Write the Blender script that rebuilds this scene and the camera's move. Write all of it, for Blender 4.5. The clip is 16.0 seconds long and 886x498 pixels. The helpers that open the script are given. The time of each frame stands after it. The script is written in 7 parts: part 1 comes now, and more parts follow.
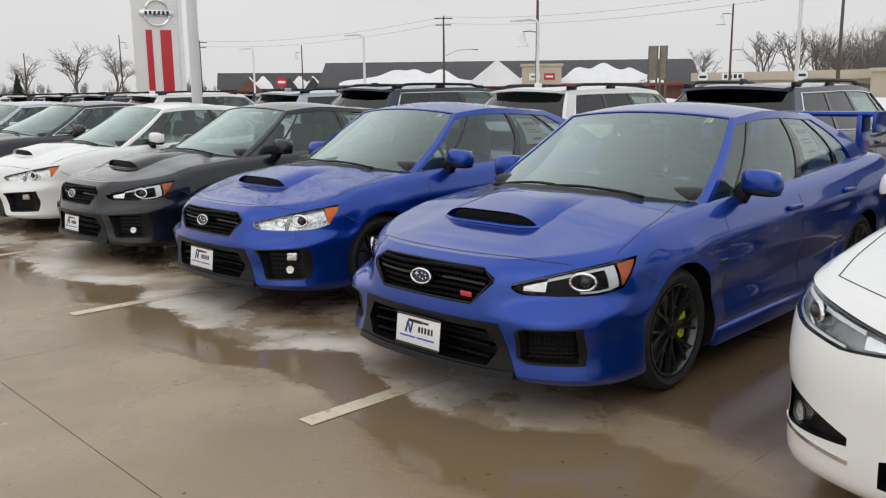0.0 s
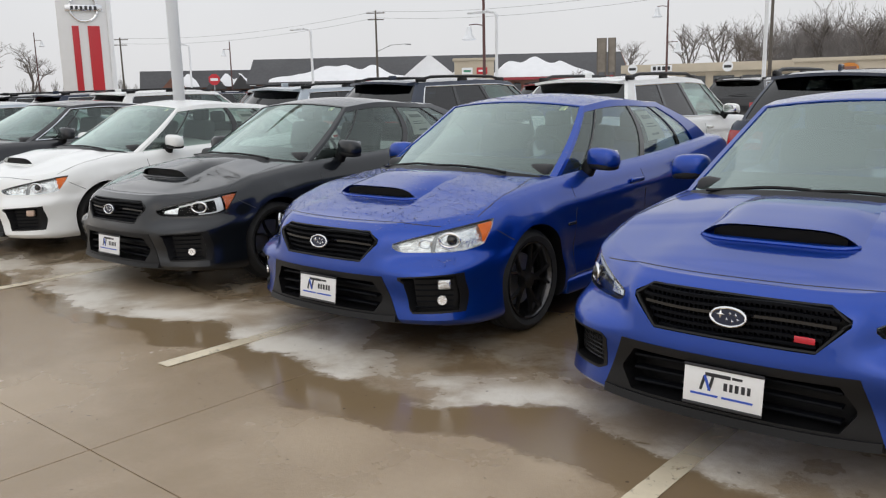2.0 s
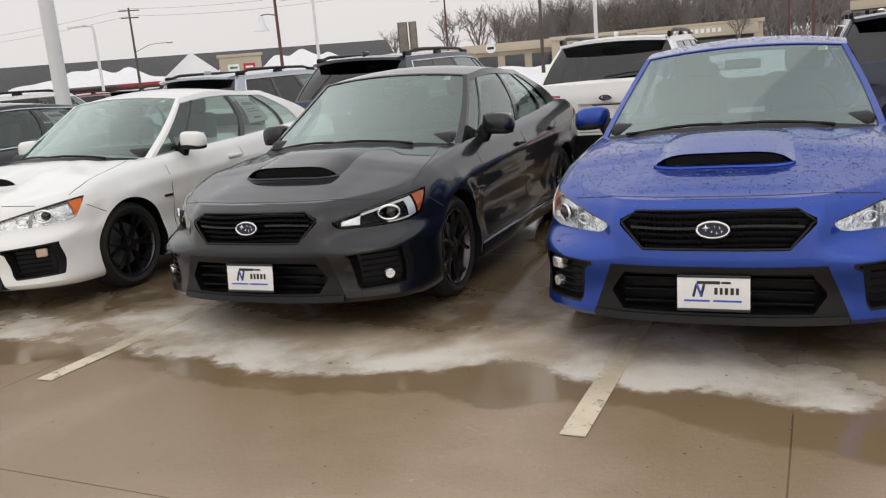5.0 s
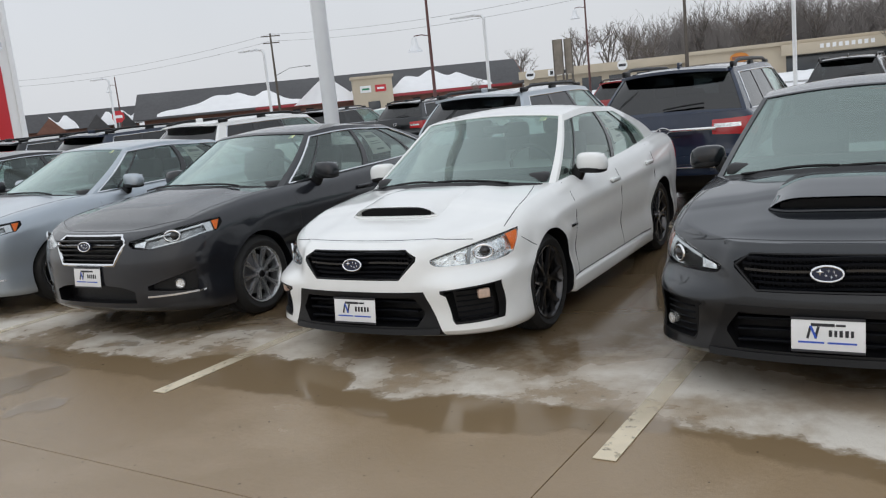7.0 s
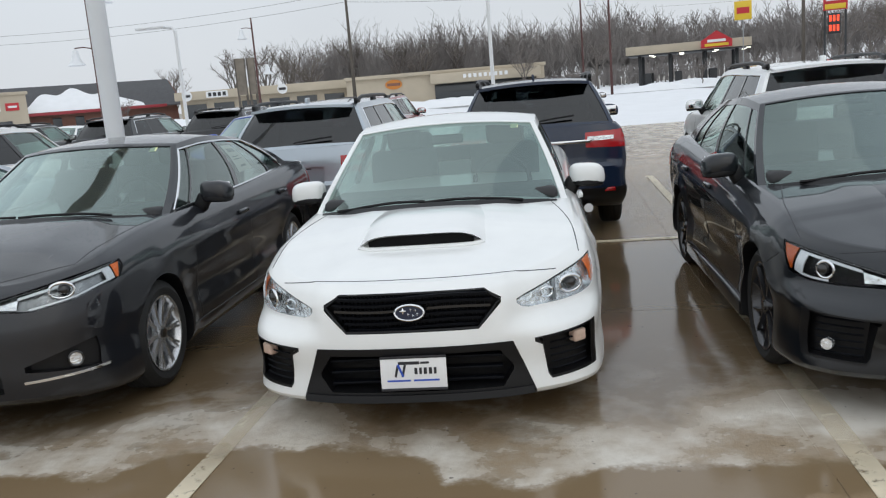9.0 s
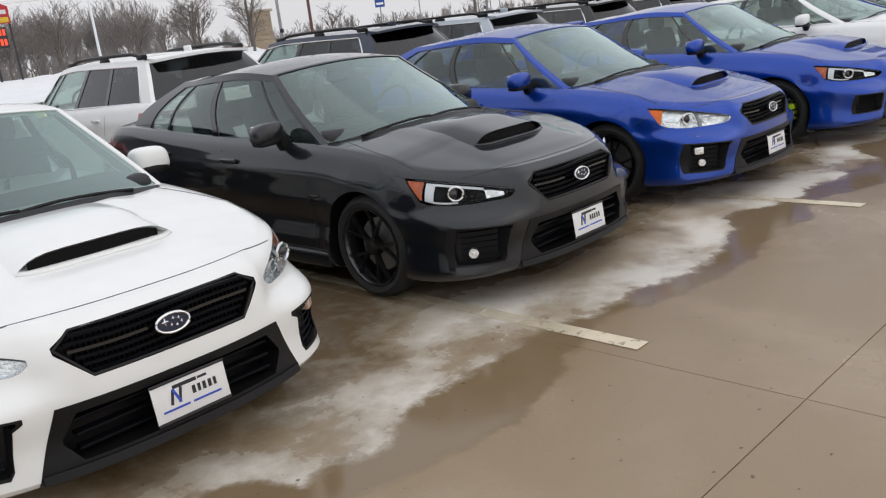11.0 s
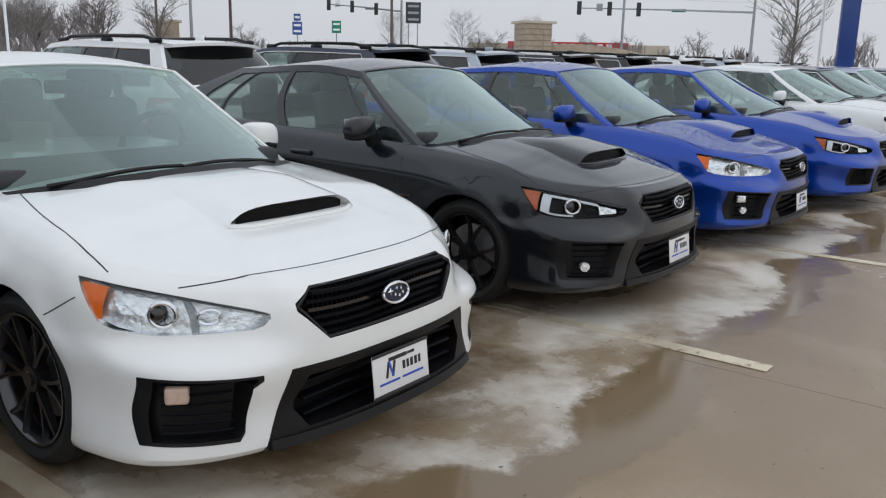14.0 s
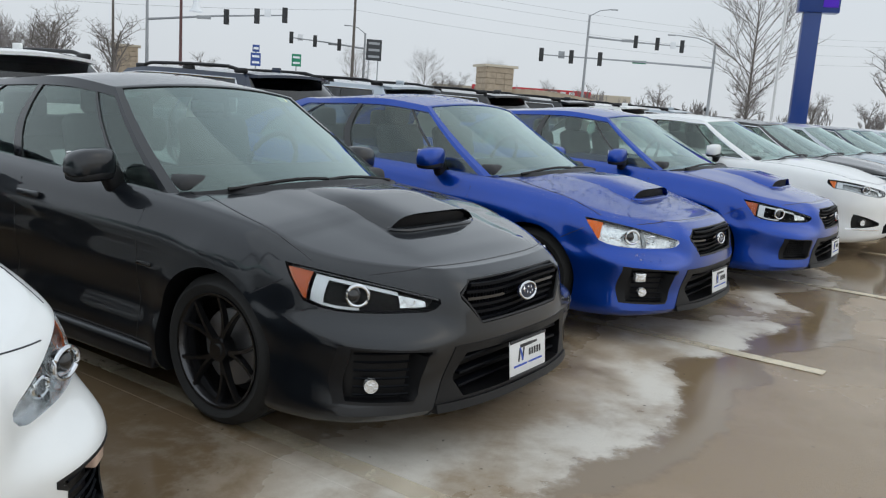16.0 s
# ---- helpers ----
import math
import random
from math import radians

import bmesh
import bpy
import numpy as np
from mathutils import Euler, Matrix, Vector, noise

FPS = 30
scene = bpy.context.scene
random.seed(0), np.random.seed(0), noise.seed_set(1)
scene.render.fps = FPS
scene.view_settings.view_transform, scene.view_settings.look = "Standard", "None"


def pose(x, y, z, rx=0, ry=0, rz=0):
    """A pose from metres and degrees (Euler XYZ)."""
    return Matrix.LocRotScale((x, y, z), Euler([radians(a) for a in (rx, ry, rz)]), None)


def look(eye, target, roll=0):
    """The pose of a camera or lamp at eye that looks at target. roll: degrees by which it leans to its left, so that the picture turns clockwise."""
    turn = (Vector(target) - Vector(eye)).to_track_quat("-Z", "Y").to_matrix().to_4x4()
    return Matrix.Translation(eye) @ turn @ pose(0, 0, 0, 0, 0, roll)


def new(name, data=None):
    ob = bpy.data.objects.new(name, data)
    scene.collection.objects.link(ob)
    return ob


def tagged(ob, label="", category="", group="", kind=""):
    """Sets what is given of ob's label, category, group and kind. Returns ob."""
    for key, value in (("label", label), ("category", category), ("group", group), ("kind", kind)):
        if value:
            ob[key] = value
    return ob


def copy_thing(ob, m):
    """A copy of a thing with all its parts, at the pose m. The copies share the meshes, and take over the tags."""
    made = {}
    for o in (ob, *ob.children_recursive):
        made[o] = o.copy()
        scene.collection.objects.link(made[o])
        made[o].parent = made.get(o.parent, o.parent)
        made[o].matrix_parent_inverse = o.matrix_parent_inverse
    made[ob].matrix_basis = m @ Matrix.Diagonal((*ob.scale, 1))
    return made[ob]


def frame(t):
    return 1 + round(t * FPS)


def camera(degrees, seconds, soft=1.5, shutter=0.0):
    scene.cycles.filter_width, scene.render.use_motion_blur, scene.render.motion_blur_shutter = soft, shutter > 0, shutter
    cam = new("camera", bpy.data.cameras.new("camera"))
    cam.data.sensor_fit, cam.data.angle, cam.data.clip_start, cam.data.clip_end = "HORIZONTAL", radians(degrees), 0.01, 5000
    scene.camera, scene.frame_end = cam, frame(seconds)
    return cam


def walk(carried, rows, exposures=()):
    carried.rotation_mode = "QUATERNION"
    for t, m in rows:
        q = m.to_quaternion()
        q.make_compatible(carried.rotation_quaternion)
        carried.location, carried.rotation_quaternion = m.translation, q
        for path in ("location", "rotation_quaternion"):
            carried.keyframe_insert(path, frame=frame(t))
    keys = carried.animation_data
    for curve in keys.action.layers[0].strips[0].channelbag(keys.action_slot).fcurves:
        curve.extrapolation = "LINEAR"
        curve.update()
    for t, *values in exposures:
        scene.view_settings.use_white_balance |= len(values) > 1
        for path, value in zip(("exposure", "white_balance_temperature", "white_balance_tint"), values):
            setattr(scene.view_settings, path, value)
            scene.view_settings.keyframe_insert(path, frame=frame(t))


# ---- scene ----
cam = camera(56.0, 16.0, 1.2)
PATH = [
    (0, (8.101, -2.999, 1.53), (6.696, -1.623, 1.166), -0.5),
    (0.5, (7.704, -3.004, 1.534), (6.298, -1.62, 1.204), 0.3),
    (1, (7.284, -3.205, 1.557), (5.909, -1.788, 1.238), 1.2),
    (1.5, (6.808, -3.258, 1.529), (5.455, -1.83, 1.17), -0.8),
    (2, (6.295, -3.263, 1.52), (5.016, -1.772, 1.143), -1.3),
    (2.5, (5.792, -3.295, 1.532), (4.619, -1.718, 1.161), -1.3),
    (3, (5.272, -3.255, 1.548), (4.117, -1.662, 1.19), -2.6),
    (3.2, (5.063, -3.282, 1.542), (3.95, -1.659, 1.182), -2.5),
    (5.3, (2.576, -3.812, 1.428), (1.761, -2.035, 1.005), -5.1),
    (5.5, (2.326, -3.84, 1.46), (1.433, -2.096, 1.057), -4.8),
    (6, (1.742, -3.908, 1.575), (0.699, -2.247, 1.185), -3.7),
    (6.5, (1.131, -3.944, 1.591), (0.048, -2.303, 1.227), -5.0),
    (7, (0.523, -3.995, 1.59), (-0.538, -2.336, 1.237), -5.8),
    (7.5, (-0.045, -3.99, 1.583), (-0.926, -2.235, 1.208), -5.8),
    (8, (-0.658, -3.896, 1.579), (-1.256, -2.019, 1.237), -5.3),
    (8.5, (-1.276, -3.844, 1.619), (-1.638, -1.904, 1.299), -4.6),
    (9, (-1.925, -3.694, 1.63), (-2.226, -1.752, 1.258), -4.7),
    (9.5, (-2.507, -3.586, 1.605), (-2.441, -1.638, 1.158), -3.1),
    (10, (-2.994, -3.339, 1.6), (-2.403, -1.511, 1.043), -5.5),
    (10.2, (-3.202, -3.268, 1.616), (-2.426, -1.513, 1.053), -6.5),
    (12.3, (-4.728, -2.231, 1.525), (-3.06, -1.218, 1.09), -2.4),
    (12.5, (-4.804, -2.148, 1.515), (-3.122, -1.153, 1.09), -1.8),
    (13, (-5.014, -2.056, 1.513), (-3.307, -1.066, 1.186), -0.3),
    (13.5, (-5.014, -1.984, 1.49), (-3.359, -0.896, 1.217), 0.2),
    (14, (-4.845, -1.972, 1.463), (-3.31, -0.768, 1.02), 1.1),
    (14.5, (-4.558, -1.943, 1.44), (-3.034, -0.742, 0.954), 0.7),
    (15, (-4.084, -1.793, 1.419), (-2.431, -0.733, 1.041), 0.1),
    (15.5, (-3.596, -1.781, 1.398), (-1.9, -0.771, 1.071), 2.6),
    (16, (-3.085, -1.731, 1.416), (-1.481, -0.587, 1.069), 4.0),
]
# exposure and white balance drift with what the picture holds: seconds, stops, kelvin, tint
LIGHTNESS = [
    (0, 0.06, 6900, 8),
    (0.7, 0.04, 6650, 7),
    (1.5, 0.06, 6650, 7),
    (2.5, 0.16, 6950, 9),
    (3.1, 0.18, 6950, 8),
    (5.5, 0.08, 7150, 11),
    (6, -0.08, 6950, 9),
    (7, 0.0, 6550, 7),
    (8, 0.08, 6550, 9),
    (8.5, 0.06, 6350, 5),
    (9.2, 0.06, 6500, 6),
    (10, 0.22, 6900, 11),
    (12.5, -0.07, 6450, 7),
    (13, -0.08, 6400, 7),
    (13.5, -0.36, 6200, 2),
    (14, -0.10, 6400, 8),
    (14.5, 0.22, 6500, 12),
    (15, -0.04, 6400, 6),
    (16, 0.04, 6350, 4),
]
walk(cam, [(t, look(eye, target, roll)) for t, eye, target, roll in PATH], LIGHTNESS)

# ---- world and light ----
world = bpy.data.worlds.new("overcast_sky")
scene.world = world
world.use_nodes = True
wn = world.node_tree
wn.nodes.clear()
sky = wn.nodes.new("ShaderNodeTexSky")
sky.sky_type = "NISHITA"
sky.sun_disc = False
sky.sun_elevation, sky.sun_rotation = radians(38), radians(150)
sky.air_density, sky.dust_density, sky.ozone_density = 1.0, 5.0, 1.0
w_tc = wn.nodes.new("ShaderNodeTexCoord")
w_sep = wn.nodes.new("ShaderNodeSeparateXYZ")
w_ramp = wn.nodes.new("ShaderNodeValToRGB")
w_ramp.color_ramp.elements[0].position, w_ramp.color_ramp.elements[0].color = 0.0, (7.0, 7.1, 7.6, 1)
w_ramp.color_ramp.elements[1].position, w_ramp.color_ramp.elements[1].color = 0.7, (7.5, 7.9, 8.8, 1)
w_noise = wn.nodes.new("ShaderNodeTexNoise")
w_noise.inputs["Scale"].default_value, w_noise.inputs["Detail"].default_value = 2.2, 5
w_cl = wn.nodes.new("ShaderNodeMapRange")
w_cl.inputs[3].default_value, w_cl.inputs[4].default_value = 0.86, 1.12
w_mul = wn.nodes.new("ShaderNodeMix")
w_mul.data_type, w_mul.blend_type, w_mul.inputs[0].default_value = "RGBA", "MULTIPLY", 1.0
w_mix = wn.nodes.new("ShaderNodeMix")
w_mix.data_type, w_mix.inputs[0].default_value = "RGBA", 0.9
w_bg = wn.nodes.new("ShaderNodeBackground")
w_bg.inputs["Strength"].default_value = 0.105
w_out = wn.nodes.new("ShaderNodeOutputWorld")
wn.links.new(w_tc.outputs["Generated"], w_sep.inputs[0])
wn.links.new(w_sep.outputs["Z"], w_ramp.inputs[0])
wn.links.new(w_tc.outputs["Generated"], w_noise.inputs["Vector"])
wn.links.new(w_noise.outputs["Fac"], w_cl.inputs[0])
wn.links.new(w_ramp.outputs[0], w_mul.inputs[6])
wn.links.new(w_cl.outputs[0], w_mul.inputs[7])
wn.links.new(sky.outputs[0], w_mix.inputs[6])
wn.links.new(w_mul.outputs[2], w_mix.inputs[7])
wn.links.new(w_mix.outputs[2], w_bg.inputs[0])
wn.links.new(w_bg.outputs[0], w_out.inputs[0])

sun_data = bpy.data.lights.new("sun", "SUN")
sun_data.energy, sun_data.angle, sun_data.color = 0.6, radians(150), (1.0, 0.97, 0.93)
sun = new("sun", sun_data)
sun.matrix_world = look((-10, -18, 22), (0, 0, 0))


# ---- materials ----
def mat(name, color, rough=0.5, metal=0.0, coat=0.0, var=0.0, scale=20.0, bump=0.0, bscale=200.0, spec=0.5, emit=None, drops=0.0, dirt=0.0):
    """A principled material with optional two-scale variation, grain, water beads and road film."""
    m = bpy.data.materials.new(name)
    m.use_nodes = True
    nt = m.node_tree
    b = nt.nodes["Principled BSDF"]
    b.inputs["Base Color"].default_value = (*color, 1)
    b.inputs["Roughness"].default_value, b.inputs["Metallic"].default_value = rough, metal
    b.inputs["Coat Weight"].default_value, b.inputs["Coat Roughness"].default_value = coat, 0.03
    b.inputs["Specular IOR Level"].default_value = spec
    tc = nt.nodes.new("ShaderNodeTexCoord")
    last = None
    if var:
        n1, n2 = nt.nodes.new("ShaderNodeTexNoise"), nt.nodes.new("ShaderNodeTexNoise")
        n1.inputs["Scale"].default_value, n1.inputs["Detail"].default_value = scale, 6
        n2.inputs["Scale"].default_value, n2.inputs["Detail"].default_value = scale * 0.12, 4
        add = nt.nodes.new("ShaderNodeMath")
        add.operation = "ADD"
        nt.links.new(tc.outputs["Object"], n1.inputs["Vector"])
        nt.links.new(tc.outputs["Object"], n2.inputs["Vector"])
        nt.links.new(n1.outputs["Fac"], add.inputs[0])
        nt.links.new(n2.outputs["Fac"], add.inputs[1])
        mr = nt.nodes.new("ShaderNodeMapRange")
        mr.inputs[1].default_value, mr.inputs[2].default_value = 0.6, 1.4
        mr.inputs[3].default_value, mr.inputs[4].default_value = 1 - var, 1 + var
        mx = nt.nodes.new("ShaderNodeMix")
        mx.data_type, mx.blend_type, mx.inputs[0].default_value = "RGBA", "MULTIPLY", 1
        mx.inputs[6].default_value = (*color, 1)
        nt.links.new(add.outputs[0], mr.inputs[0])
        nt.links.new(mr.outputs[0], mx.inputs[7])
        nt.links.new(mx.outputs[2], b.inputs["Base Color"])
        last = mx.outputs[2]
    if dirt:
        dn = nt.nodes.new("ShaderNodeTexNoise")
        dn.inputs["Scale"].default_value, dn.inputs["Detail"].default_value = 9.0, 8
        dr = nt.nodes.new("ShaderNodeMapRange")
        dr.inputs[1].default_value, dr.inputs[2].default_value, dr.inputs[3].default_value, dr.inputs[4].default_value = 0.45, 0.8, 0.0, dirt
        dm = nt.nodes.new("ShaderNodeMix")
        dm.data_type = "RGBA"
        dm.inputs[6].default_value, dm.inputs[7].default_value = (*color, 1), (0.32, 0.30, 0.28, 1)
        if last:
            nt.links.new(last, dm.inputs[6])
        nt.links.new(tc.outputs["Object"], dn.inputs["Vector"])
        nt.links.new(dn.outputs["Fac"], dr.inputs[0])
        nt.links.new(dr.outputs[0], dm.inputs[0])
        nt.links.new(dm.outputs[2], b.inputs["Base Color"])
    if bump:
        n3 = nt.nodes.new("ShaderNodeTexNoise")
        n3.inputs["Scale"].default_value, n3.inputs["Detail"].default_value = bscale, 5
        bp = nt.nodes.new("ShaderNodeBump")
        bp.inputs["Strength"].default_value, bp.inputs["Distance"].default_value = bump, 0.01
        nt.links.new(tc.outputs["Object"], n3.inputs["Vector"])
        nt.links.new(n3.outputs["Fac"], bp.inputs["Height"])
        nt.links.new(bp.outputs[0], b.inputs["Normal"])
    if drops:
        vo = nt.nodes.new("ShaderNodeTexVoronoi")
        vo.inputs["Scale"].default_value = 62.0
        vo.inputs["Randomness"].default_value = 1.0
        cs = nt.nodes.new("ShaderNodeSeparateColor")
        rad = nt.nodes.new("ShaderNodeMapRange")
        rad.inputs[1].default_value, rad.inputs[2].default_value, rad.inputs[3].default_value, rad.inputs[4].default_value = 0.35, 1.0, 0.0, 0.42
        sub = nt.nodes.new("ShaderNodeMath")
        sub.operation = "SUBTRACT"
        clampn = nt.nodes.new("ShaderNodeMath")
        clampn.operation = "MAXIMUM"
        clampn.inputs[1].default_value = 0.0
        geo = nt.nodes.new("ShaderNodeNewGeometry")
        sep = nt.nodes.new("ShaderNodeSeparateXYZ")
        up = nt.nodes.new("ShaderNodeMapRange")
        up.inputs[1].default_value, up.inputs[2].default_value = 0.6, 0.85
        mul = nt.nodes.new("ShaderNodeMath")
        mul.operation = "MULTIPLY"
        bp = nt.nodes.new("ShaderNodeBump")
        bp.inputs["Strength"].default_value, bp.inputs["Distance"].default_value = drops, 0.02
        nt.links.new(tc.outputs["Object"], vo.inputs["Vector"])
        nt.links.new(vo.outputs["Color"], cs.inputs[0])
        nt.links.new(cs.outputs[0], rad.inputs[0])
        nt.links.new(rad.outputs[0], sub.inputs[0])
        nt.links.new(vo.outputs["Distance"], sub.inputs[1])
        nt.links.new(sub.outputs[0], clampn.inputs[0])
        nt.links.new(geo.outputs["Normal"], sep.inputs[0])
        nt.links.new(sep.outputs["Z"], up.inputs[0])
        nt.links.new(clampn.outputs[0], mul.inputs[0])
        nt.links.new(up.outputs[0], mul.inputs[1])
        nt.links.new(mul.outputs[0], bp.inputs["Height"])
        nt.links.new(bp.outputs[0], b.inputs["Coat Normal"])
        nt.links.new(bp.outputs[0], b.inputs["Normal"])
    if emit:
        b.inputs["Emission Color"].default_value, b.inputs["Emission Strength"].default_value = (*emit[:3], 1), emit[3]
    return m


def glass(name, tint, gloss=0.06, rough=0.02, sheen=(1, 1, 1), power=5.0):
    """Thin clear glass: tinted see-through mixed with a sharp reflection that grows at grazing angles."""
    m = bpy.data.materials.new(name)
    m.use_nodes = True
    nt = m.node_tree
    nt.nodes.clear()
    tr, gl = nt.nodes.new("ShaderNodeBsdfTransparent"), nt.nodes.new("ShaderNodeBsdfGlossy")
    tr.inputs[0].default_value = (*tint, 1)
    gl.inputs["Roughness"].default_value = rough
    gl.inputs["Color"].default_value = (*sheen, 1)
    fr = nt.nodes.new("ShaderNodeLayerWeight")
    fr.inputs["Blend"].default_value = 0.5
    pw5 = nt.nodes.new("ShaderNodeMath")
    pw5.operation = "POWER"
    pw5.inputs[1].default_value = power
    ad = nt.nodes.new("ShaderNodeMath")
    ad.operation, ad.use_clamp = "ADD", True
    ad.inputs[1].default_value = gloss + 0.04
    mx, out = nt.nodes.new("ShaderNodeMixShader"), nt.nodes.new("ShaderNodeOutputMaterial")
    nt.links.new(fr.outputs["Facing"], pw5.inputs[0])
    nt.links.new(pw5.outputs[0], ad.inputs[0])
    nt.links.new(ad.outputs[0], mx.inputs[0])
    nt.links.new(tr.outputs[0], mx.inputs[1])
    nt.links.new(gl.outputs[0], mx.inputs[2])
    nt.links.new(mx.outputs[0], out.inputs[0])
    return m


def paint(name, color, metal=0.25, rough=0.32, drops=0.0, dirt=0.06):
    return mat(name, color, rough, metal, coat=1.0, var=0.03, scale=6, drops=drops, dirt=dirt, spec=0.2)


M_BLUE = paint("blue_paint", (0.0011, 0.048, 0.352), 0.75, 0.36, drops=0.03, dirt=0.006)
M_BLUE_WET = paint("blue_paint_rain", (0.0011, 0.048, 0.352), 0.75, 0.36, drops=1.0, dirt=0.006)
M_GREY = paint("dark_grey_paint", (0.0055, 0.0076, 0.0112), 0.3, 0.38, dirt=0.005)
M_GREY_WET = paint("dark_grey_paint_rain", (0.0115, 0.0130, 0.0175), 0.2, 0.45, drops=0.3, dirt=0.01)
M_WHITE = paint("white_paint", (0.86, 0.87, 0.86), 0.0, 0.4, dirt=0.03)
M_SILVER = paint("ice_silver_paint", (0.42, 0.47, 0.52), 0.5, drops=0.2)
M_NAVY = paint("navy_paint", (0.005, 0.015, 0.042), 0.0, 0.5, dirt=0.02)
M_BLACK = paint("black_paint", (0.009, 0.009, 0.011), 0.1, dirt=0.01)
M_RED = paint("red_paint", (0.28, 0.012, 0.016), 0.2)
M_TEAL = paint("teal_paint", (0.03, 0.09, 0.12), 0.4)
M_BEAD = mat("rain_water", (0.9, 0.93, 1.0), 0.02)
M_BEAD.node_tree.nodes["Principled BSDF"].inputs["Transmission Weight"].default_value = 0.85
M_BEAD.node_tree.nodes["Principled BSDF"].inputs["IOR"].default_value = 1.33
M_PLASTIC = mat("black_plastic", (0.007, 0.007, 0.008), 0.4, bump=0.08, bscale=900, spec=0.3)
M_GRILLE = mat("grille_black", (0.0035, 0.0042, 0.0065), 0.5, bump=0.05, bscale=700, spec=0.12)
M_GLOSSBLK = mat("gloss_black_trim", (0.008, 0.008, 0.009), 0.12, coat=0.6)
M_RUBBER = mat("tyre_rubber", (0.014, 0.014, 0.014), 0.75, var=0.2, scale=30, bump=0.2, bscale=300)
M_RIM_BLK = mat("black_alloy", (0.050, 0.050, 0.054), 0.2, metal=0.85, coat=0.5)
M_RIM_GUN = mat("smoked_alloy", (0.05, 0.05, 0.055), 0.22, metal=0.8, coat=0.4)
M_RIM_SIL = mat("machined_alloy", (0.55, 0.56, 0.58), 0.25, metal=0.9)
M_CHROME = mat("chrome", (0.75, 0.76, 0.78), 0.07, metal=1.0)
M_REFLECT = mat("lamp_reflector", (0.84, 0.86, 0.88), 0.2, metal=0.75, coat=0.3, var=0.4, scale=24, bump=0.8, bscale=40)
M_LAMPBLK = mat("lamp_black_bezel", (0.005, 0.005, 0.006), 0.3, spec=0.08, var=0.4, scale=25, bump=0.3, bscale=60)
M_LAMPGREY = mat("smoked_lamp_bowl", (0.27, 0.28, 0.29), 0.25, metal=0.7, var=0.5, scale=22, bump=0.6, bscale=40)
M_LENS = glass("clear_lamp_lens", (0.97, 0.98, 0.98), -0.036)
M_LED = mat("white_led_tube", (0.62, 0.64, 0.67), 0.18, metal=0.3, coat=0.6)
M_AMBER = mat("amber_lens", (0.80, 0.15, 0.008), 0.3, var=0.15, scale=60)
M_AMBER_DEEP = mat("deep_amber_lens", (0.42, 0.075, 0.010), 0.25, coat=0.4, var=0.2, scale=60)
M_SIGNAL_LENS = mat("pale_amber_lens", (0.68, 0.50, 0.40), 0.3, coat=0.5, var=0.2, scale=50)
M_REDLENS = mat("red_lens", (0.42, 0.008, 0.012), 0.12, coat=0.8)
M_STEEL = mat("brake_steel", (0.35, 0.35, 0.36), 0.35, metal=0.9)
M_LIME = mat("lime_caliper", (0.55, 0.75, 0.02), 0.35)
M_GLASS = glass("windscreen_glass", (0.40, 0.51, 0.48), 0.04, sheen=(0.83, 0.98, 0.94), power=2.5)
M_GLASS_SIDE = glass("side_glass", (0.62, 0.71, 0.67), 0.05, sheen=(0.9, 1.0, 0.96), power=3.6)
M_GLASS_DARK = glass("privacy_glass", (0.035, 0.038, 0.042), 0.03)
M_CABIN = mat("cabin_cloth", (0.045, 0.046, 0.05), 0.85, var=0.15, scale=60)
M_DASH = mat("dash_vinyl", (0.025, 0.025, 0.027), 0.6)
M_BADGE = mat("badge_blue", (0.008, 0.012, 0.035), 0.5)
M_BADGE_RED = mat("badge_red", (0.6, 0.02, 0.04), 0.25, coat=0.6)
M_PLATE = mat("plate_white", (0.82, 0.82, 0.82), 0.35, var=0.03, scale=40)
M_INK = mat("plate_ink", (0.02, 0.02, 0.024), 0.45)
M_INK_BLUE = mat("plate_ink_blue", (0.03, 0.09, 0.5), 0.45)
M_INK_GREY = mat("print_grey", (0.28, 0.28, 0.27), 0.7)
M_PAPER = mat("window_sheet", (0.75, 0.74, 0.70), 0.7, var=0.06, scale=30)
M_STICKER = mat("inspection_sticker", (0.78, 0.82, 0.45), 0.5)


# ---- mesh helpers ----
def mesh_of(name, verts, faces, mats=(), idx=None, smooth=True, sharp=35):
    me = bpy.data.meshes.new(name)
    me.from_pydata([tuple(v) for v in verts], [], faces)
    for m in mats:
        me.materials.append(m)
    if idx is not None:
        me.polygons.foreach_set("material_index", idx)
    if smooth:
        me.polygons.foreach_set("use_smooth", [True] * len(me.polygons))
        me.set_sharp_from_angle(angle=radians(sharp))
    me.update()
    return me


def from_bm(name, bm, mats=(), smooth=True, sharp=35):
    me = bpy.data.meshes.new(name)
    bmesh.ops.recalc_face_normals(bm, faces=bm.faces)
    bm.to_mesh(me)
    bm.free()
    for m in mats:
        me.materials.append(m)
    if smooth:
        me.polygons.foreach_set("use_smooth", [True] * len(me.polygons))
        me.set_sharp_from_angle(angle=radians(sharp))
    return me


def part(name, me, material, parent, label="", at=None):
    """Links a mesh or a bmesh as one object under a thing or a part."""
    if isinstance(me, bmesh.types.BMesh):
        me = from_bm(name, me)
    if material is not None and not me.materials:
        me.materials.append(material)
    ob = new(name, me)
    ob.parent = parent
    if at is not None:
        ob.matrix_basis = at
    if label:
        ob["label"] = label
    return ob


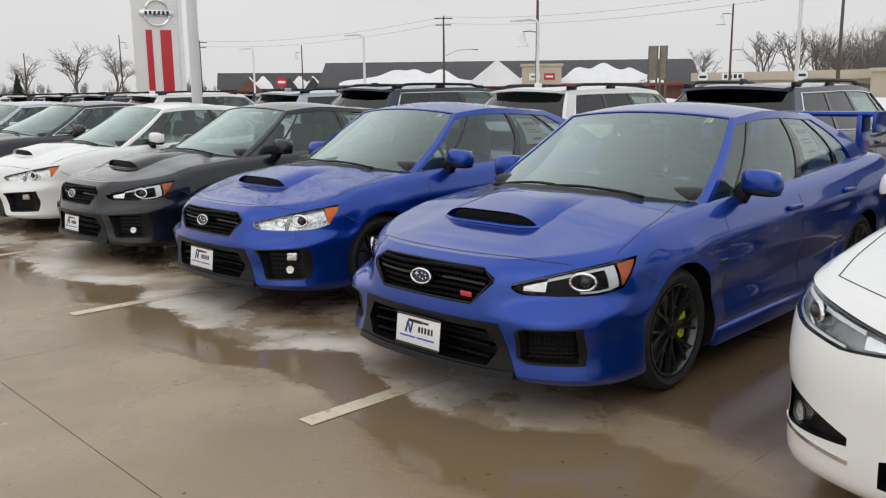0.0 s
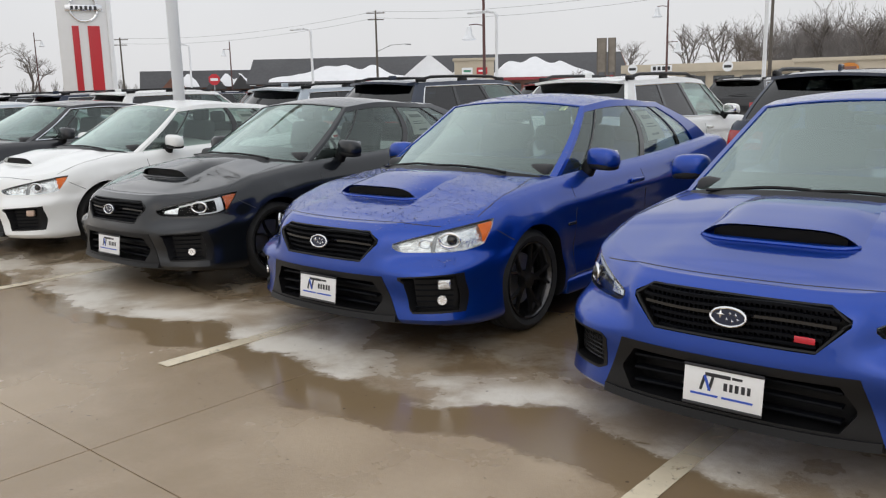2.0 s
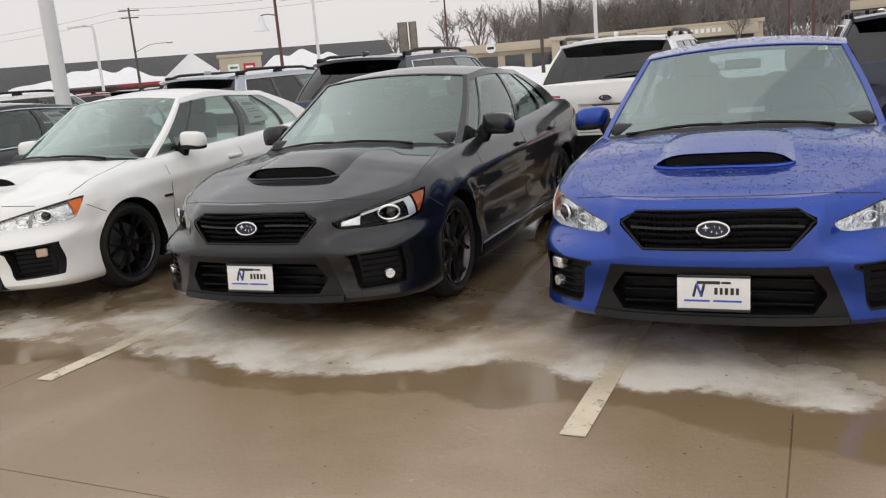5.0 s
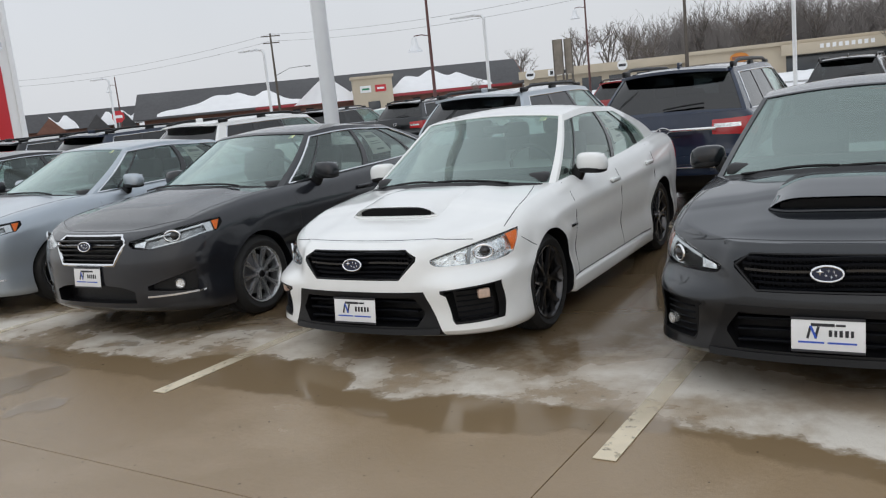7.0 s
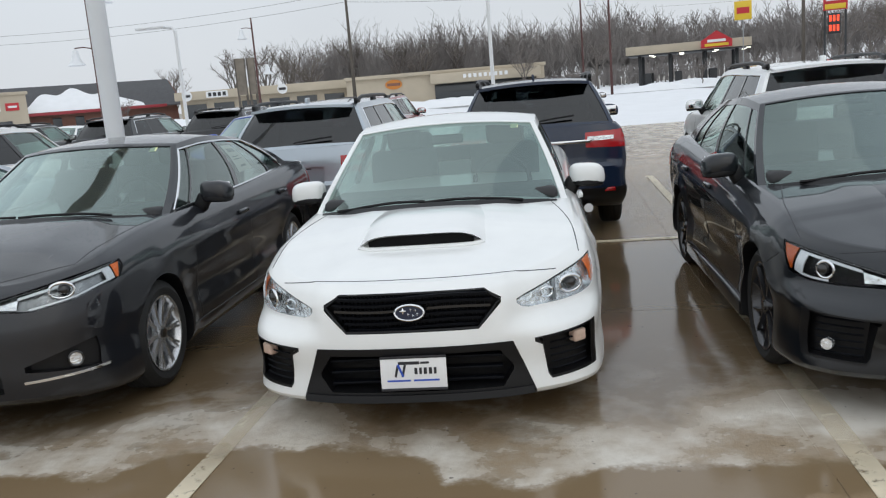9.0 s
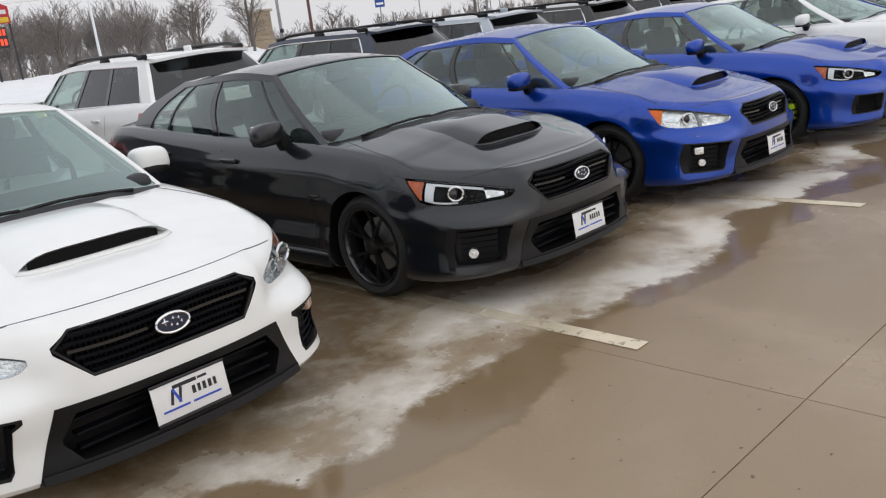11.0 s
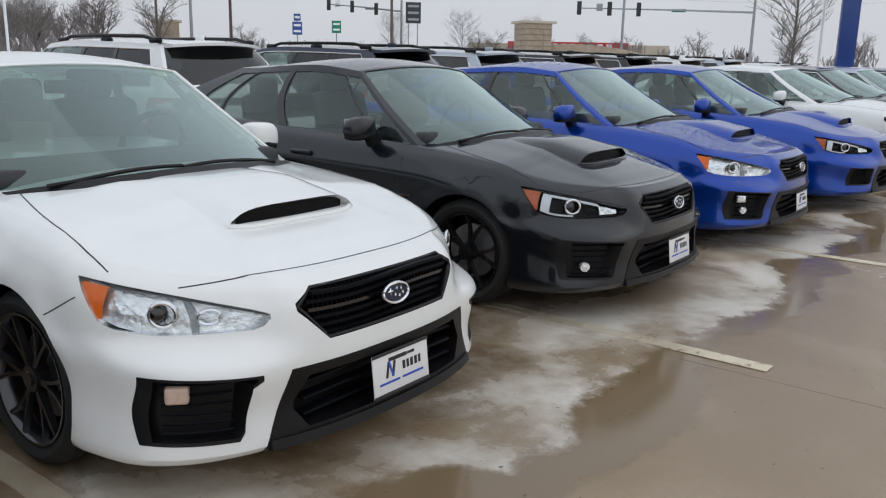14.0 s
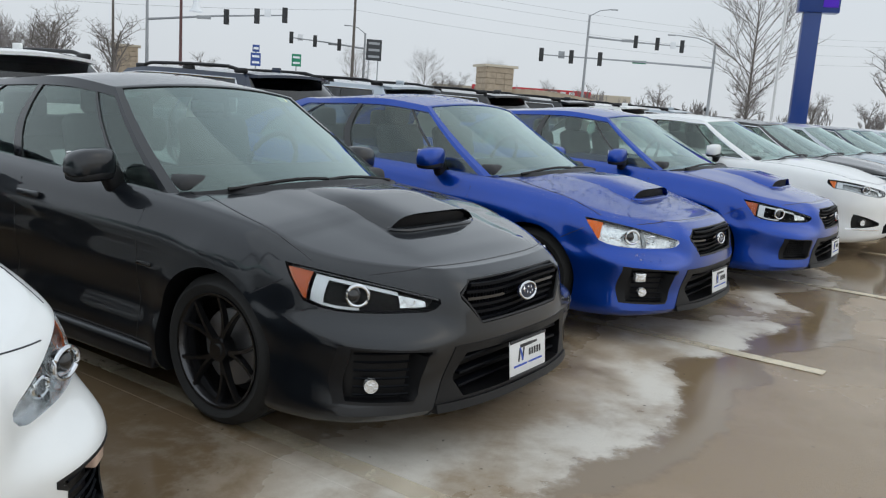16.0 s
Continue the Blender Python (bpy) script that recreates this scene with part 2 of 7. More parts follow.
def thing(name, label, category, m=None, group="", kind=""):
    ob = new(name)
    if m is not None:
        ob.matrix_basis = m
    return tagged(ob, label, category, group, kind)


def curve(keys):
    """A smooth function through (t, value) keys, flat beyond the ends."""
    ts, vs = [float(k[0]) for k in keys], [float(k[1]) for k in keys]
    sl = [(vs[i + 1] - vs[i]) / (ts[i + 1] - ts[i]) for i in range(len(ts) - 1)]
    tg = [sl[0]] + [0.0 if sl[i - 1] * sl[i] <= 0 else 2 * sl[i - 1] * sl[i] / (sl[i - 1] + sl[i]) for i in range(1, len(sl))] + [sl[-1]]

    def f(t):
        if t <= ts[0]:
            return vs[0]
        if t >= ts[-1]:
            return vs[-1]
        i = 0
        while t > ts[i + 1]:
            i += 1
        h = ts[i + 1] - ts[i]
        u = (t - ts[i]) / h
        return (2 * u**3 - 3 * u**2 + 1) * vs[i] + (u**3 - 2 * u**2 + u) * h * tg[i] + (-2 * u**3 + 3 * u**2) * vs[i + 1] + (u**3 - u**2) * h * tg[i + 1]

    return f


def box_bm(bm, c, s, bevel=0.0, m=None, seg=2):
    """A box of size s about c, its edges rounded, into bm."""
    mat4 = Matrix.Translation(c) @ Matrix.Diagonal((*s, 1))
    if m is not None:
        mat4 = m @ mat4
    r = bmesh.ops.create_cube(bm, size=1, matrix=mat4)
    if bevel:
        es = list({e for v in r["verts"] for e in v.link_edges})
        bmesh.ops.bevel(bm, geom=es, offset=bevel, segments=seg, profile=0.5, affect="EDGES")
    return bm


def box(c, s, bevel=0.0, m=None, seg=2):
    return box_bm(bmesh.new(), c, s, bevel, m, seg)


def cyl_bm(bm, r1, r2, depth, m, n=16):
    bmesh.ops.create_cone(bm, cap_ends=True, segments=n, radius1=r1, radius2=r2, depth=depth, matrix=m)
    return bm


def tube(path, r, n=8, taper=None, bm=None):
    """A round tube along points."""
    bm = bm or bmesh.new()
    rings = []
    pts = [Vector(p) for p in path]
    for i, p in enumerate(pts):
        d = (pts[min(i + 1, len(pts) - 1)] - pts[max(i - 1, 0)]).normalized()
        a = d.orthogonal().normalized() if abs(d.z) > 0.9 else d.cross(Vector((0, 0, 1))).normalized()
        b = d.cross(a)
        rr = r * (1 if taper is None else 1 + (taper - 1) * i / (len(pts) - 1))
        rings.append([bm.verts.new(p + rr * (math.cos(k * 2 * math.pi / n) * a + math.sin(k * 2 * math.pi / n) * b)) for k in range(n)])
    for u, v in zip(rings, rings[1:]):
        for k in range(n):
            bm.faces.new((u[k], u[(k + 1) % n], v[(k + 1) % n], v[k]))
    bm.faces.new(rings[0][::-1])
    bm.faces.new(rings[-1])
    return bm


def lathe(profile, n=40, axis="X"):
    """A profile of (along, radius) turned about the x axis."""
    verts, faces = [], []
    for a, r in profile:
        for k in range(n):
            t = 2 * math.pi * k / n
            verts.append((a, r * math.cos(t), r * math.sin(t)))
    for i in range(len(profile) - 1):
        for k in range(n):
            faces.append((i * n + k, i * n + (k + 1) % n, (i + 1) * n + (k + 1) % n, (i + 1) * n + k))
    return verts, faces


def prism(poly, axis, lo, hi, bm=None, mi=0):
    """A polygon in the plane across an axis, drawn out from lo to hi along it."""
    bm = bm or bmesh.new()
    put = {"x": lambda a, b, h: (h, a, b), "y": lambda a, b, h: (a, h, b), "z": lambda a, b, h: (a, b, h)}[axis]
    lower, upper = [bm.verts.new(put(a, b, lo)) for a, b in poly], [bm.verts.new(put(a, b, hi)) for a, b in poly]
    fs = [bm.faces.new(lower[::-1]), bm.faces.new(upper)]
    for i in range(len(poly)):
        j = (i + 1) % len(poly)
        fs.append(bm.faces.new((lower[i], lower[j], upper[j], upper[i])))
    for f in fs:
        f.material_index = mi
    return bm


def rounded(poly, r=0.03, seg=4):
    """A polygon with its corners rounded."""
    out = []
    n = len(poly)
    for i in range(n):
        p, a, b = Vector(poly[i]), Vector(poly[i - 1]), Vector(poly[(i + 1) % n])
        da, db = (a - p), (b - p)
        k = min(r, da.length * 0.45, db.length * 0.45)
        s, e = p + da.normalized() * k, p + db.normalized() * k
        for j in range(seg + 1):
            t = j / seg
            out.append(tuple((1 - t) ** 2 * s + 2 * t * (1 - t) * p + t * t * e))
    return out


def mirrored(poly):
    return [(-a, b) for a, b in poly][::-1]


def boolean(me, cutter_bm, op, cutter_mats=()):
    """The mesh me cut by, or met with, a cutter."""
    a = bpy.data.objects.new("a", me)
    cm = from_bm("c", cutter_bm, cutter_mats, smooth=False)
    c = bpy.data.objects.new("c", cm)
    scene.collection.objects.link(a)
    scene.collection.objects.link(c)
    mod = a.modifiers.new("cut", "BOOLEAN")
    mod.operation, mod.object, mod.solver, mod.material_mode = op, c, "EXACT", "TRANSFER"
    dg = bpy.context.evaluated_depsgraph_get()
    dg.update()
    out = bpy.data.meshes.new_from_object(a.evaluated_get(dg))
    bpy.data.objects.remove(a)
    bpy.data.objects.remove(c)
    bpy.data.meshes.remove(cm)
    return out


def skin_patch(me, cutter_bm, keep, material, off=0.0, thick=0.004):
    """The part of the skin of me that lies in a cutter, as a thin sheet moved outward by off."""
    res = boolean(me, cutter_bm, "INTERSECT", (M_PLASTIC,))
    names = [m.name for m in res.materials]
    bm = bmesh.new()
    bm.from_mesh(res)
    bmesh.ops.delete(bm, geom=[f for f in bm.faces if names[f.material_index] != keep], context="FACES")
    bm.normal_update()
    for v in bm.verts:
        v.co += v.normal * off
    bmesh.ops.solidify(bm, geom=bm.faces[:], thickness=thick)
    for f in bm.faces:
        f.material_index = 0
    bpy.data.meshes.remove(res)
    return from_bm("patch", bm, (material,), sharp=50)


# ---- car bodies ----
def body_mesh(S, fine=1.0):
    """The closed lower body: side, nose and tail rings with a domed top, from the curves of S."""
    D, n, Dr, nr, L, hw = S["D"], S["n"], S["Dr"], S["nr"], S["L"], S["hw"]
    zb, zt, side, nose, tail = curve(S["zb"]), curve(S["zt"]), curve(S["side"]), curve(S["nose"]), curve(S["tail"])
    crown, wid = curve(S["crown"]), curve(S["wid"])
    nf, ns, nb, nl, K = [max(6, int(v * fine)) for v in (30, 76, 16, 36, 26)]
    cols = []
    for i in range(nf):
        th = math.pi / 2 * i / nf
        cols.append((math.sin(th) ** (2 / n), math.cos(th) ** (2 / n), "f"))
    for i in range(ns + 1):
        cols.append((1.0, i / ns, "s"))
    for i in range(1, nb + 1):
        th = math.pi / 2 * (1 - i / nb)
        cols.append((max(0.0, math.sin(th)) ** (2 / nr) if i < nb else 0.0, math.cos(th) ** (2 / nr), "r"))
    levels = [1 - (1 - j / nl) ** 1.35 for j in range(nl + 1)]
    sculpt = S.get("sculpt")

    def pt(c, s):
        a, b, kind = c
        if kind == "f":
            y0 = D * (1 - b)
            y = nose(s) * b + y0
        elif kind == "s":
            y0 = y = D + (L - D - Dr) * b
        else:
            y0 = L - Dr * (1 - b)
            y = y0 - tail(s) * b
        z = zb(y0) + (zt(y0) - zb(y0)) * s
        x = (hw - side(s)) * a * wid(y0)
        for ay in (S["ax_f"], S["ax_r"]):
            r = math.hypot(y - ay, z - S["tyre"])
            if kind != "r" or r < 0.5:
                x += a**6 * S["flare"] * math.exp(-(((r - S["arch"]) / 0.085) ** 2))
        if sculpt:
            x, y, z = sculpt(x, y, z, s)
        return x, y, z

    N, Mv = len(cols) - 1, len(levels)
    verts, index = [], {}
    for j, s in enumerate(levels):
        for i, c in enumerate(cols):
            p = pt(c, s)
            index[i, j, 1] = len(verts)
            verts.append((0.0 if i in (0, N) else p[0], p[1], p[2]))
            if i in (0, N):
                index[i, j, -1] = index[i, j, 1]
            else:
                index[i, j, -1] = len(verts)
                verts.append((-p[0], p[1], p[2]))
    faces = []
    for j in range(Mv - 1):
        for i in range(N):
            faces.append((index[i, j, 1], index[i + 1, j, 1], index[i + 1, j + 1, 1], index[i, j + 1, 1]))
            faces.append((index[i, j, -1], index[i, j + 1, -1], index[i + 1, j + 1, -1], index[i + 1, j, -1]))
    top = Mv - 1
    rows = []
    for i in range(N + 1):
        if i in (0, N):
            rows.append([index[i, top, 1]] * (K + 1))
            continue
        x, y, z = verts[index[i, top, 1]]
        row = [index[i, top, -1]]
        for k in range(1, K):
            u = -1 + 2 * k / K
            u = math.copysign(1 - (1 - abs(u)) ** 1.25, u)
            zz = z + crown(y) * (1 - abs(u) ** S["cp"]) ** S.get("cq", 1.0)
            yy = y
            if S.get("hood"):
                zz += S["hood"](u * x, y) * (1 - abs(u) ** 8)
            row.append(len(verts))
            verts.append((u * x, yy, zz))
        row.append(index[i, top, 1])
        rows.append(row)
    for i in range(N):
        for k in range(K):
            f = [rows[i][k], rows[i][k + 1], rows[i + 1][k + 1], rows[i + 1][k]]
            f = [v for q, v in enumerate(f) if v not in f[:q]]
            if len(f) > 2:
                faces.append(tuple(f))
    for i in range(N):
        f = [index[i, 0, -1], index[i, 0, 1], index[i + 1, 0, 1], index[i + 1, 0, -1]]
        f = [v for q, v in enumerate(f) if v not in f[:q]]
        faces.append(tuple(f[::-1]))
    me = mesh_of("body", verts, faces, smooth=False)
    bm = bmesh.new()
    bm.from_mesh(me)
    bmesh.ops.recalc_face_normals(bm, faces=bm.faces)
    bm.to_mesh(me)
    bm.free()
    return me


def greenhouse(S, car, paint_mat, fine=1.0):
    """Pillars, roof and panes above the belt; returns the roof-frame object."""
    G = S["G"]
    zt = curve(S["zt"])
    rail = curve(G["rail"])
    nt_ = int(14 * fine) + 4
    ts = sorted(set([0.0, G["t0"], G["t1"], 1.0] + [G["t0"] + (G["t1"] - G["t0"]) * i / nt_ for i in range(nt_)] + [G["t1"] + (1 - G["t1"]) * i / 3 for i in range(3)] + [G[k] for k in ("tf0", "tf1", "tr0", "tr1")]))
    vs = sorted(set([0, 0.25, 0.5, 0.7, 0.85, G["v1"], 1.0] + [0.08 * i for i in range(12)]))
    ws = set([0.0, 1.0])
    for a, b in G["panes"]:
        ws |= {a, b} | {a + (b - a) * i / 6 for i in range(6)}
    ws = sorted(ws | {G["panes"][-1][1] + (1 - G["panes"][-1][1]) * i / 3 for i in range(3)})

    def corner(t, p):
        (x0, y0), (x1, y1) = p
        e = t ** 1.22
        bow = G.get("abow", 0.05) if y1 > y0 else -G.get("cbow", 0.10)
        return x0 + (x1 - x0) * e, y0 + (y1 - y0) * (t + bow * math.sin(math.pi * t))

    def place(seg, u, t):
        xa, ya = corner(t, G["A"])
        xc, yc = corner(t, G["C"])
        cr0, cr1 = G["crown"]
        if seg == "f":
            f0, f1 = G["front"]
            yf = f0 + (f1 - f0) * (t + 0.03 * math.sin(math.pi * t))
            x, y = xa * u, yf + (ya - yf) * u ** 2.2
            base, topz = zt(min(ya, 1.6)) - 0.03, rail(corner(1, G["A"])[1]) + cr0 * (1 - u * u)
            base = G["cowl"] * (1 - u * u) + (zt(ya) - 0.035) * u * u
        elif seg == "s":
            x = xa + (xc - xa) * u + G["bulge"] * 4 * u * (1 - u)
            y = ya + (yc - ya) * u
            base = zt(y) - 0.035
            topz = rail(corner(1, G["A"])[1] + (corner(1, G["C"])[1] - corner(1, G["A"])[1]) * u)
        else:
            r0, r1 = G["rear"]
            yr = r0 + (r1 - r0) * t
            x, y = xc * (1 - u), yr + (yc - yr) * (1 - u) ** 2.2
            base = (zt(yc) - 0.035) * (1 - u) ** 2 + G["deck"] * (1 - (1 - u) ** 2)
            topz = rail(corner(1, G["C"])[1]) + cr1 * (1 - (1 - u) ** 2)
        return x, y, base + (topz - base) * t

    cells = {}
    cols = [("f", v) for v in vs] + [("s", w) for w in ws[1:]] + [("r", v) for v in sorted({1 - v for v in vs})[1:]]
    grid = [[place(sg, u, t) for t in ts] for sg, u in cols]
    bounds = {}

    def kind_of(i, j):
        (s0, a), (s1, b) = cols[i], cols[i + 1]
        m_t = (ts[j] + ts[j + 1]) / 2
        seg = s1
        lo = a if s0 == s1 else 0.0
        mid = (lo + b) / 2
        inside = G["t0"] < m_t < G["t1"]
        if seg == "f":
            return ("windscreen", 0) if mid < G["v1"] and G["tf0"] < m_t < G["tf1"] else ("frame", 0)
        if seg == "r":
            return ("rear_window", 0) if mid > 1 - G["v1"] and G["tr0"] < m_t < G["tr1"] else ("frame", 0)
        for k, (p, q) in enumerate(G["panes"]):
            if p < mid < q and inside:
                return ("side_window", k)
        if inside and G["panes"][0][0] < mid < G["panes"][-1][1]:
            return ("pillar_trim", sum(1 for p, q in G["panes"] if q < mid))
        return ("frame", 0)

    for i in range(len(cols) - 1):
        for j in range(len(ts) - 1):
            key = kind_of(i, j)
            for sgn in (1, -1):
                q = [grid[i][j], grid[i + 1][j], grid[i + 1][j + 1], grid[i][j + 1]]
                q = [(sgn * x, y, z) for x, y, z in q]
                k = (*key, sgn) if key[0] in ("side_window", "pillar_trim") else key
                cells.setdefault(k, []).append(q if sgn > 0 else q[::-1])
    # the roof, a grid across the rails
    xa1, ya1 = corner(1, G["A"])
    xc1, yc1 = corner(1, G["C"])
    f1, r1 = G["front"][1], G["rear"][1]
    us = [-v for v in vs[::-1]][:-1] + vs

    def roof_pt(u, w):
        x = xa1 + (xc1 - xa1) * w + G["bulge"] * 4 * w * (1 - w)
        y = ya1 + (yc1 - ya1) * w
        c = G["crown"][0] + (G["crown"][1] - G["crown"][0]) * w + G["roofc"] * 4 * w * (1 - w)
        y += ((1 - w) ** 2 * (f1 - ya1) + w * w * (r1 - yc1)) * (1 - abs(u) ** 2.2)
        return x * u, y, rail(ya1 + (yc1 - ya1) * w) + c * (1 - u * u)

    for w0, w1 in zip(ws, ws[1:]):
        for u0, u1 in zip(us, us[1:]):
            cells[("frame", 0)].append([roof_pt(u0, w0), roof_pt(u1, w0), roof_pt(u1, w1), roof_pt(u0, w1)])
    made = {}
    for key, quads in cells.items():
        bm = bmesh.new()
        for q in quads:
            bm.faces.new([bm.verts.new(p) for p in q])
        bmesh.ops.remove_doubles(bm, verts=bm.verts, dist=0.0006)
        bmesh.ops.dissolve_degenerate(bm, dist=0.0005, edges=bm.edges)
        bmesh.ops.recalc_face_normals(bm, faces=bm.faces)
        bm.normal_update()
        glassy = key[0] in ("windscreen", "rear_window", "side_window")
        if glassy:
            for v in bm.verts:
                v.co -= v.normal * 0.006 * (1 if sum(f.normal.dot(f.calc_center_median() - Vector((0, 2.4, 1.0))) for f in bm.faces) > 0 else -1)
        m = {"frame": paint_mat, "pillar_trim": M_GLOSSBLK, "windscreen": M_GLASS, "rear_window": S.get("rear_glass", M_GLASS_SIDE), "side_window": M_GLASS_SIDE}[key[0]]
        if key[0] == "side_window" and S.get("privacy") and key[1] >= S["privacy"]:
            m = M_GLASS_DARK
        if not glassy:
            # thickness inward
            c = Vector((0, 2.4, 1.1))
            flip = sum(f.normal.dot(f.calc_center_median() - c) for f in bm.faces) < 0
            if flip:
                bmesh.ops.reverse_faces(bm, faces=bm.faces)
            bmesh.ops.solidify(bm, geom=bm.faces[:], thickness=0.028)
        me = bpy.data.meshes.new(key[0])
        bm.to_mesh(me)
        bm.free()
        me.materials.append(m)
        me.polygons.foreach_set("use_smooth", [True] * len(me.polygons))
        me.set_sharp_from_angle(angle=radians(40))
        name = {"frame": "roof_frame"}.get(key[0], key[0])
        ob = part(name, me, m, car)
        if key[0] == "windscreen":
            bm = bmesh.new()
            lo = [bm.verts.new((math.copysign(place("f", abs(u), 0.0)[0], u), place("f", abs(u), 0.0)[1] - 0.02, place("f", abs(u), 0.0)[2] + 0.002)) for u in [k / 12 for k in range(-11, 12)]]
            hi = [bm.verts.new((math.copysign(place("f", abs(u), 0.06)[0], u), place("f", abs(u), 0.06)[1] - 0.012, place("f", abs(u), 0.06)[2] + 0.006)) for u in [k / 12 for k in range(-11, 12)]]
            for k in range(22):
                bm.faces.new((lo[k], lo[k + 1], hi[k + 1], hi[k]))
            ext = bmesh.ops.extrude_face_region(bm, geom=bm.faces[:])
            for v in ext["geom"]:
                if isinstance(v, bmesh.types.BMVert):
                    v.co += Vector((0, -0.022, 0.004))
            part("cowl_panel", bm, M_PLASTIC, car)
        if glassy:
            ob.visible_shadow = False
        made[key] = ob
    return made, place


def pw(keys):
    """A straight-line function through keys."""
    xs, zs = [k[0] for k in keys], [k[1] for k in keys]
    return lambda x: float(np.interp(x, xs, zs))


def slab(xs, z0, z1, y0, y1, bm=None, mi=0):
    """A closed cutter in columns along x: z from z0(x) to z1(x), y from y0(x) to y1(x), which may differ low and high."""
    bm = bm or bmesh.new()
    cols = []
    for x in xs:
        a, b, c, d = z0(x), z1(x), y0(x), y1(x)
        d_lo, d_hi = d if isinstance(d, tuple) else (d, d)
        cols.append([bm.verts.new(p) for p in ((x, c, a), (x, d_lo, a), (x, d_hi, b), (x, c, b))])
    fs = [bm.faces.new(cols[0][::-1]), bm.faces.new(cols[-1])]
    for p, q in zip(cols, cols[1:]):
        for k in range(4):
            fs.append(bm.faces.new((p[k], p[(k + 1) % 4], q[(k + 1) % 4], q[k])))
    for f in fs:
        f.material_index = mi
    return bm


def steps(a, b, n):
    return [a + (b - a) * i / n for i in range(n + 1)]


def nose_y(S):
    """How far back the nose lies at a distance x from the middle."""
    return lambda x: S["D"] * (1 - max(0.0, 1 - min(1.0, abs(x) / S["hw"]) ** S["n"]) ** (1 / S["n"]))


def tail_y(S):
    return lambda x: S["L"] - S["Dr"] * (1 - max(0.0, 1 - min(1.0, abs(x) / S["hw"]) ** S["nr"]) ** (1 / S["nr"]))


def make_wheel(rim_mat, style, tyre_r=0.326, rim_r=0.232, width=0.235, caliper=None, plain=False):
    """A wheel about the origin, its face towards +x."""
    w = new("wheel")
    hw = width / 2
    tv, tf = lathe([(-hw + 0.02, rim_r), (-hw, rim_r + 0.03), (-hw - 0.004, (rim_r + tyre_r) / 2), (-hw + 0.012, tyre_r - 0.02), (-hw + 0.035, tyre_r - 0.004),
                    (-0.03, tyre_r), (-0.026, tyre_r - 0.008), (-0.02, tyre_r - 0.008), (-0.016, tyre_r), (0.016, tyre_r), (0.02, tyre_r - 0.008), (0.026, tyre_r - 0.008), (0.03, tyre_r),
                    (hw - 0.035, tyre_r - 0.004), (hw - 0.012, tyre_r - 0.02), (hw + 0.004, (rim_r + tyre_r) / 2), (hw, rim_r + 0.03), (hw - 0.02, rim_r)], 28 if plain else 48)
    part("tyre", mesh_of("tyre", tv, tf, sharp=30), M_RUBBER, w)
    rv, rf = lathe([(-hw + 0.02, rim_r), (-hw + 0.03, rim_r - 0.02), (hw - 0.09, rim_r - 0.025), (hw - 0.02, rim_r - 0.012), (hw - 0.008, rim_r - 0.004), (hw - 0.006, rim_r + 0.006), (hw - 0.02, rim_r + 0.006)], 28 if plain else 48)
    part("rim", mesh_of("rim", rv, rf), rim_mat, w)
    hub = cyl_bm(bmesh.new(), 0.062, 0.05, 0.05, Matrix.Translation((hw - 0.045, 0, 0)) @ pose(0, 0, 0, 0, 90, 0), 24)
    part("hub", hub, rim_mat, w)
    cap = cyl_bm(bmesh.new(), 0.03, 0.027, 0.012, Matrix.Translation((hw - 0.018, 0, 0)) @ pose(0, 0, 0, 0, 90, 0), 20)
    part("hub_cap", cap, M_GLOSSBLK, w)
    count, spread = style
    joint = bmesh.new() if plain else None
    for k in range(count):
        for sg in ((-1, 1) if spread else (0,)):
            a0, a1 = 2 * math.pi * k / count, 2 * math.pi * k / count + sg * spread
            bm = joint if plain else bmesh.new()
            sec = []
            for i in range(5):
                t = i / 4
                r = 0.05 + (rim_r - 0.06) * t
                a = a0 + (a1 - a0) * t + sg * 0.02
                wd, dp = 0.0135 - 0.003 * t, 0.03 - 0.012 * t
                x = hw - 0.028 + 0.016 * t * t
                c, s = math.cos(a), math.sin(a)
                sec.append([bm.verts.new((x + dx, r * c - o * s, r * s + o * c)) for dx, o in ((0, -wd * 0.6), (0, wd * 0.6), (-dp, wd), (-dp, -wd))])
            for p, q in zip(sec, sec[1:]):
                for e in range(4):
                    bm.faces.new((p[e], p[(e + 1) % 4], q[(e + 1) % 4], q[e]))
            bm.faces.new(sec[0][::-1])
            bm.faces.new(sec[-1])
            if not plain:
                part("spoke", bm, rim_mat, w)
    if plain:
        part("spoke_set", joint, rim_mat, w)
        return w
    disc = cyl_bm(bmesh.new(), 0.165, 0.165, 0.026, Matrix.Translation((0.005, 0, 0)) @ pose(0, 0, 0, 0, 90, 0), 40)
    part("brake_disc", disc, M_STEEL, w)
    if caliper:
        bm = bmesh.new()
        for a in range(-3, 4):
            t = radians(8 * a)
            box_bm(bm, (0.03, 0.15 * math.cos(t), 0.15 * math.sin(t)), (0.07, 0.07, 0.04), 0.008)
        part("brake_caliper", bm, caliper, w, "lime green brake caliper")
    back = cyl_bm(bmesh.new(), rim_r - 0.03, rim_r - 0.03, 0.02, Matrix.Translation((-hw + 0.05, 0, 0)) @ pose(0, 0, 0, 0, 90, 0), 32)
    part("dust_shield", back, M_PLASTIC, w)
    return w


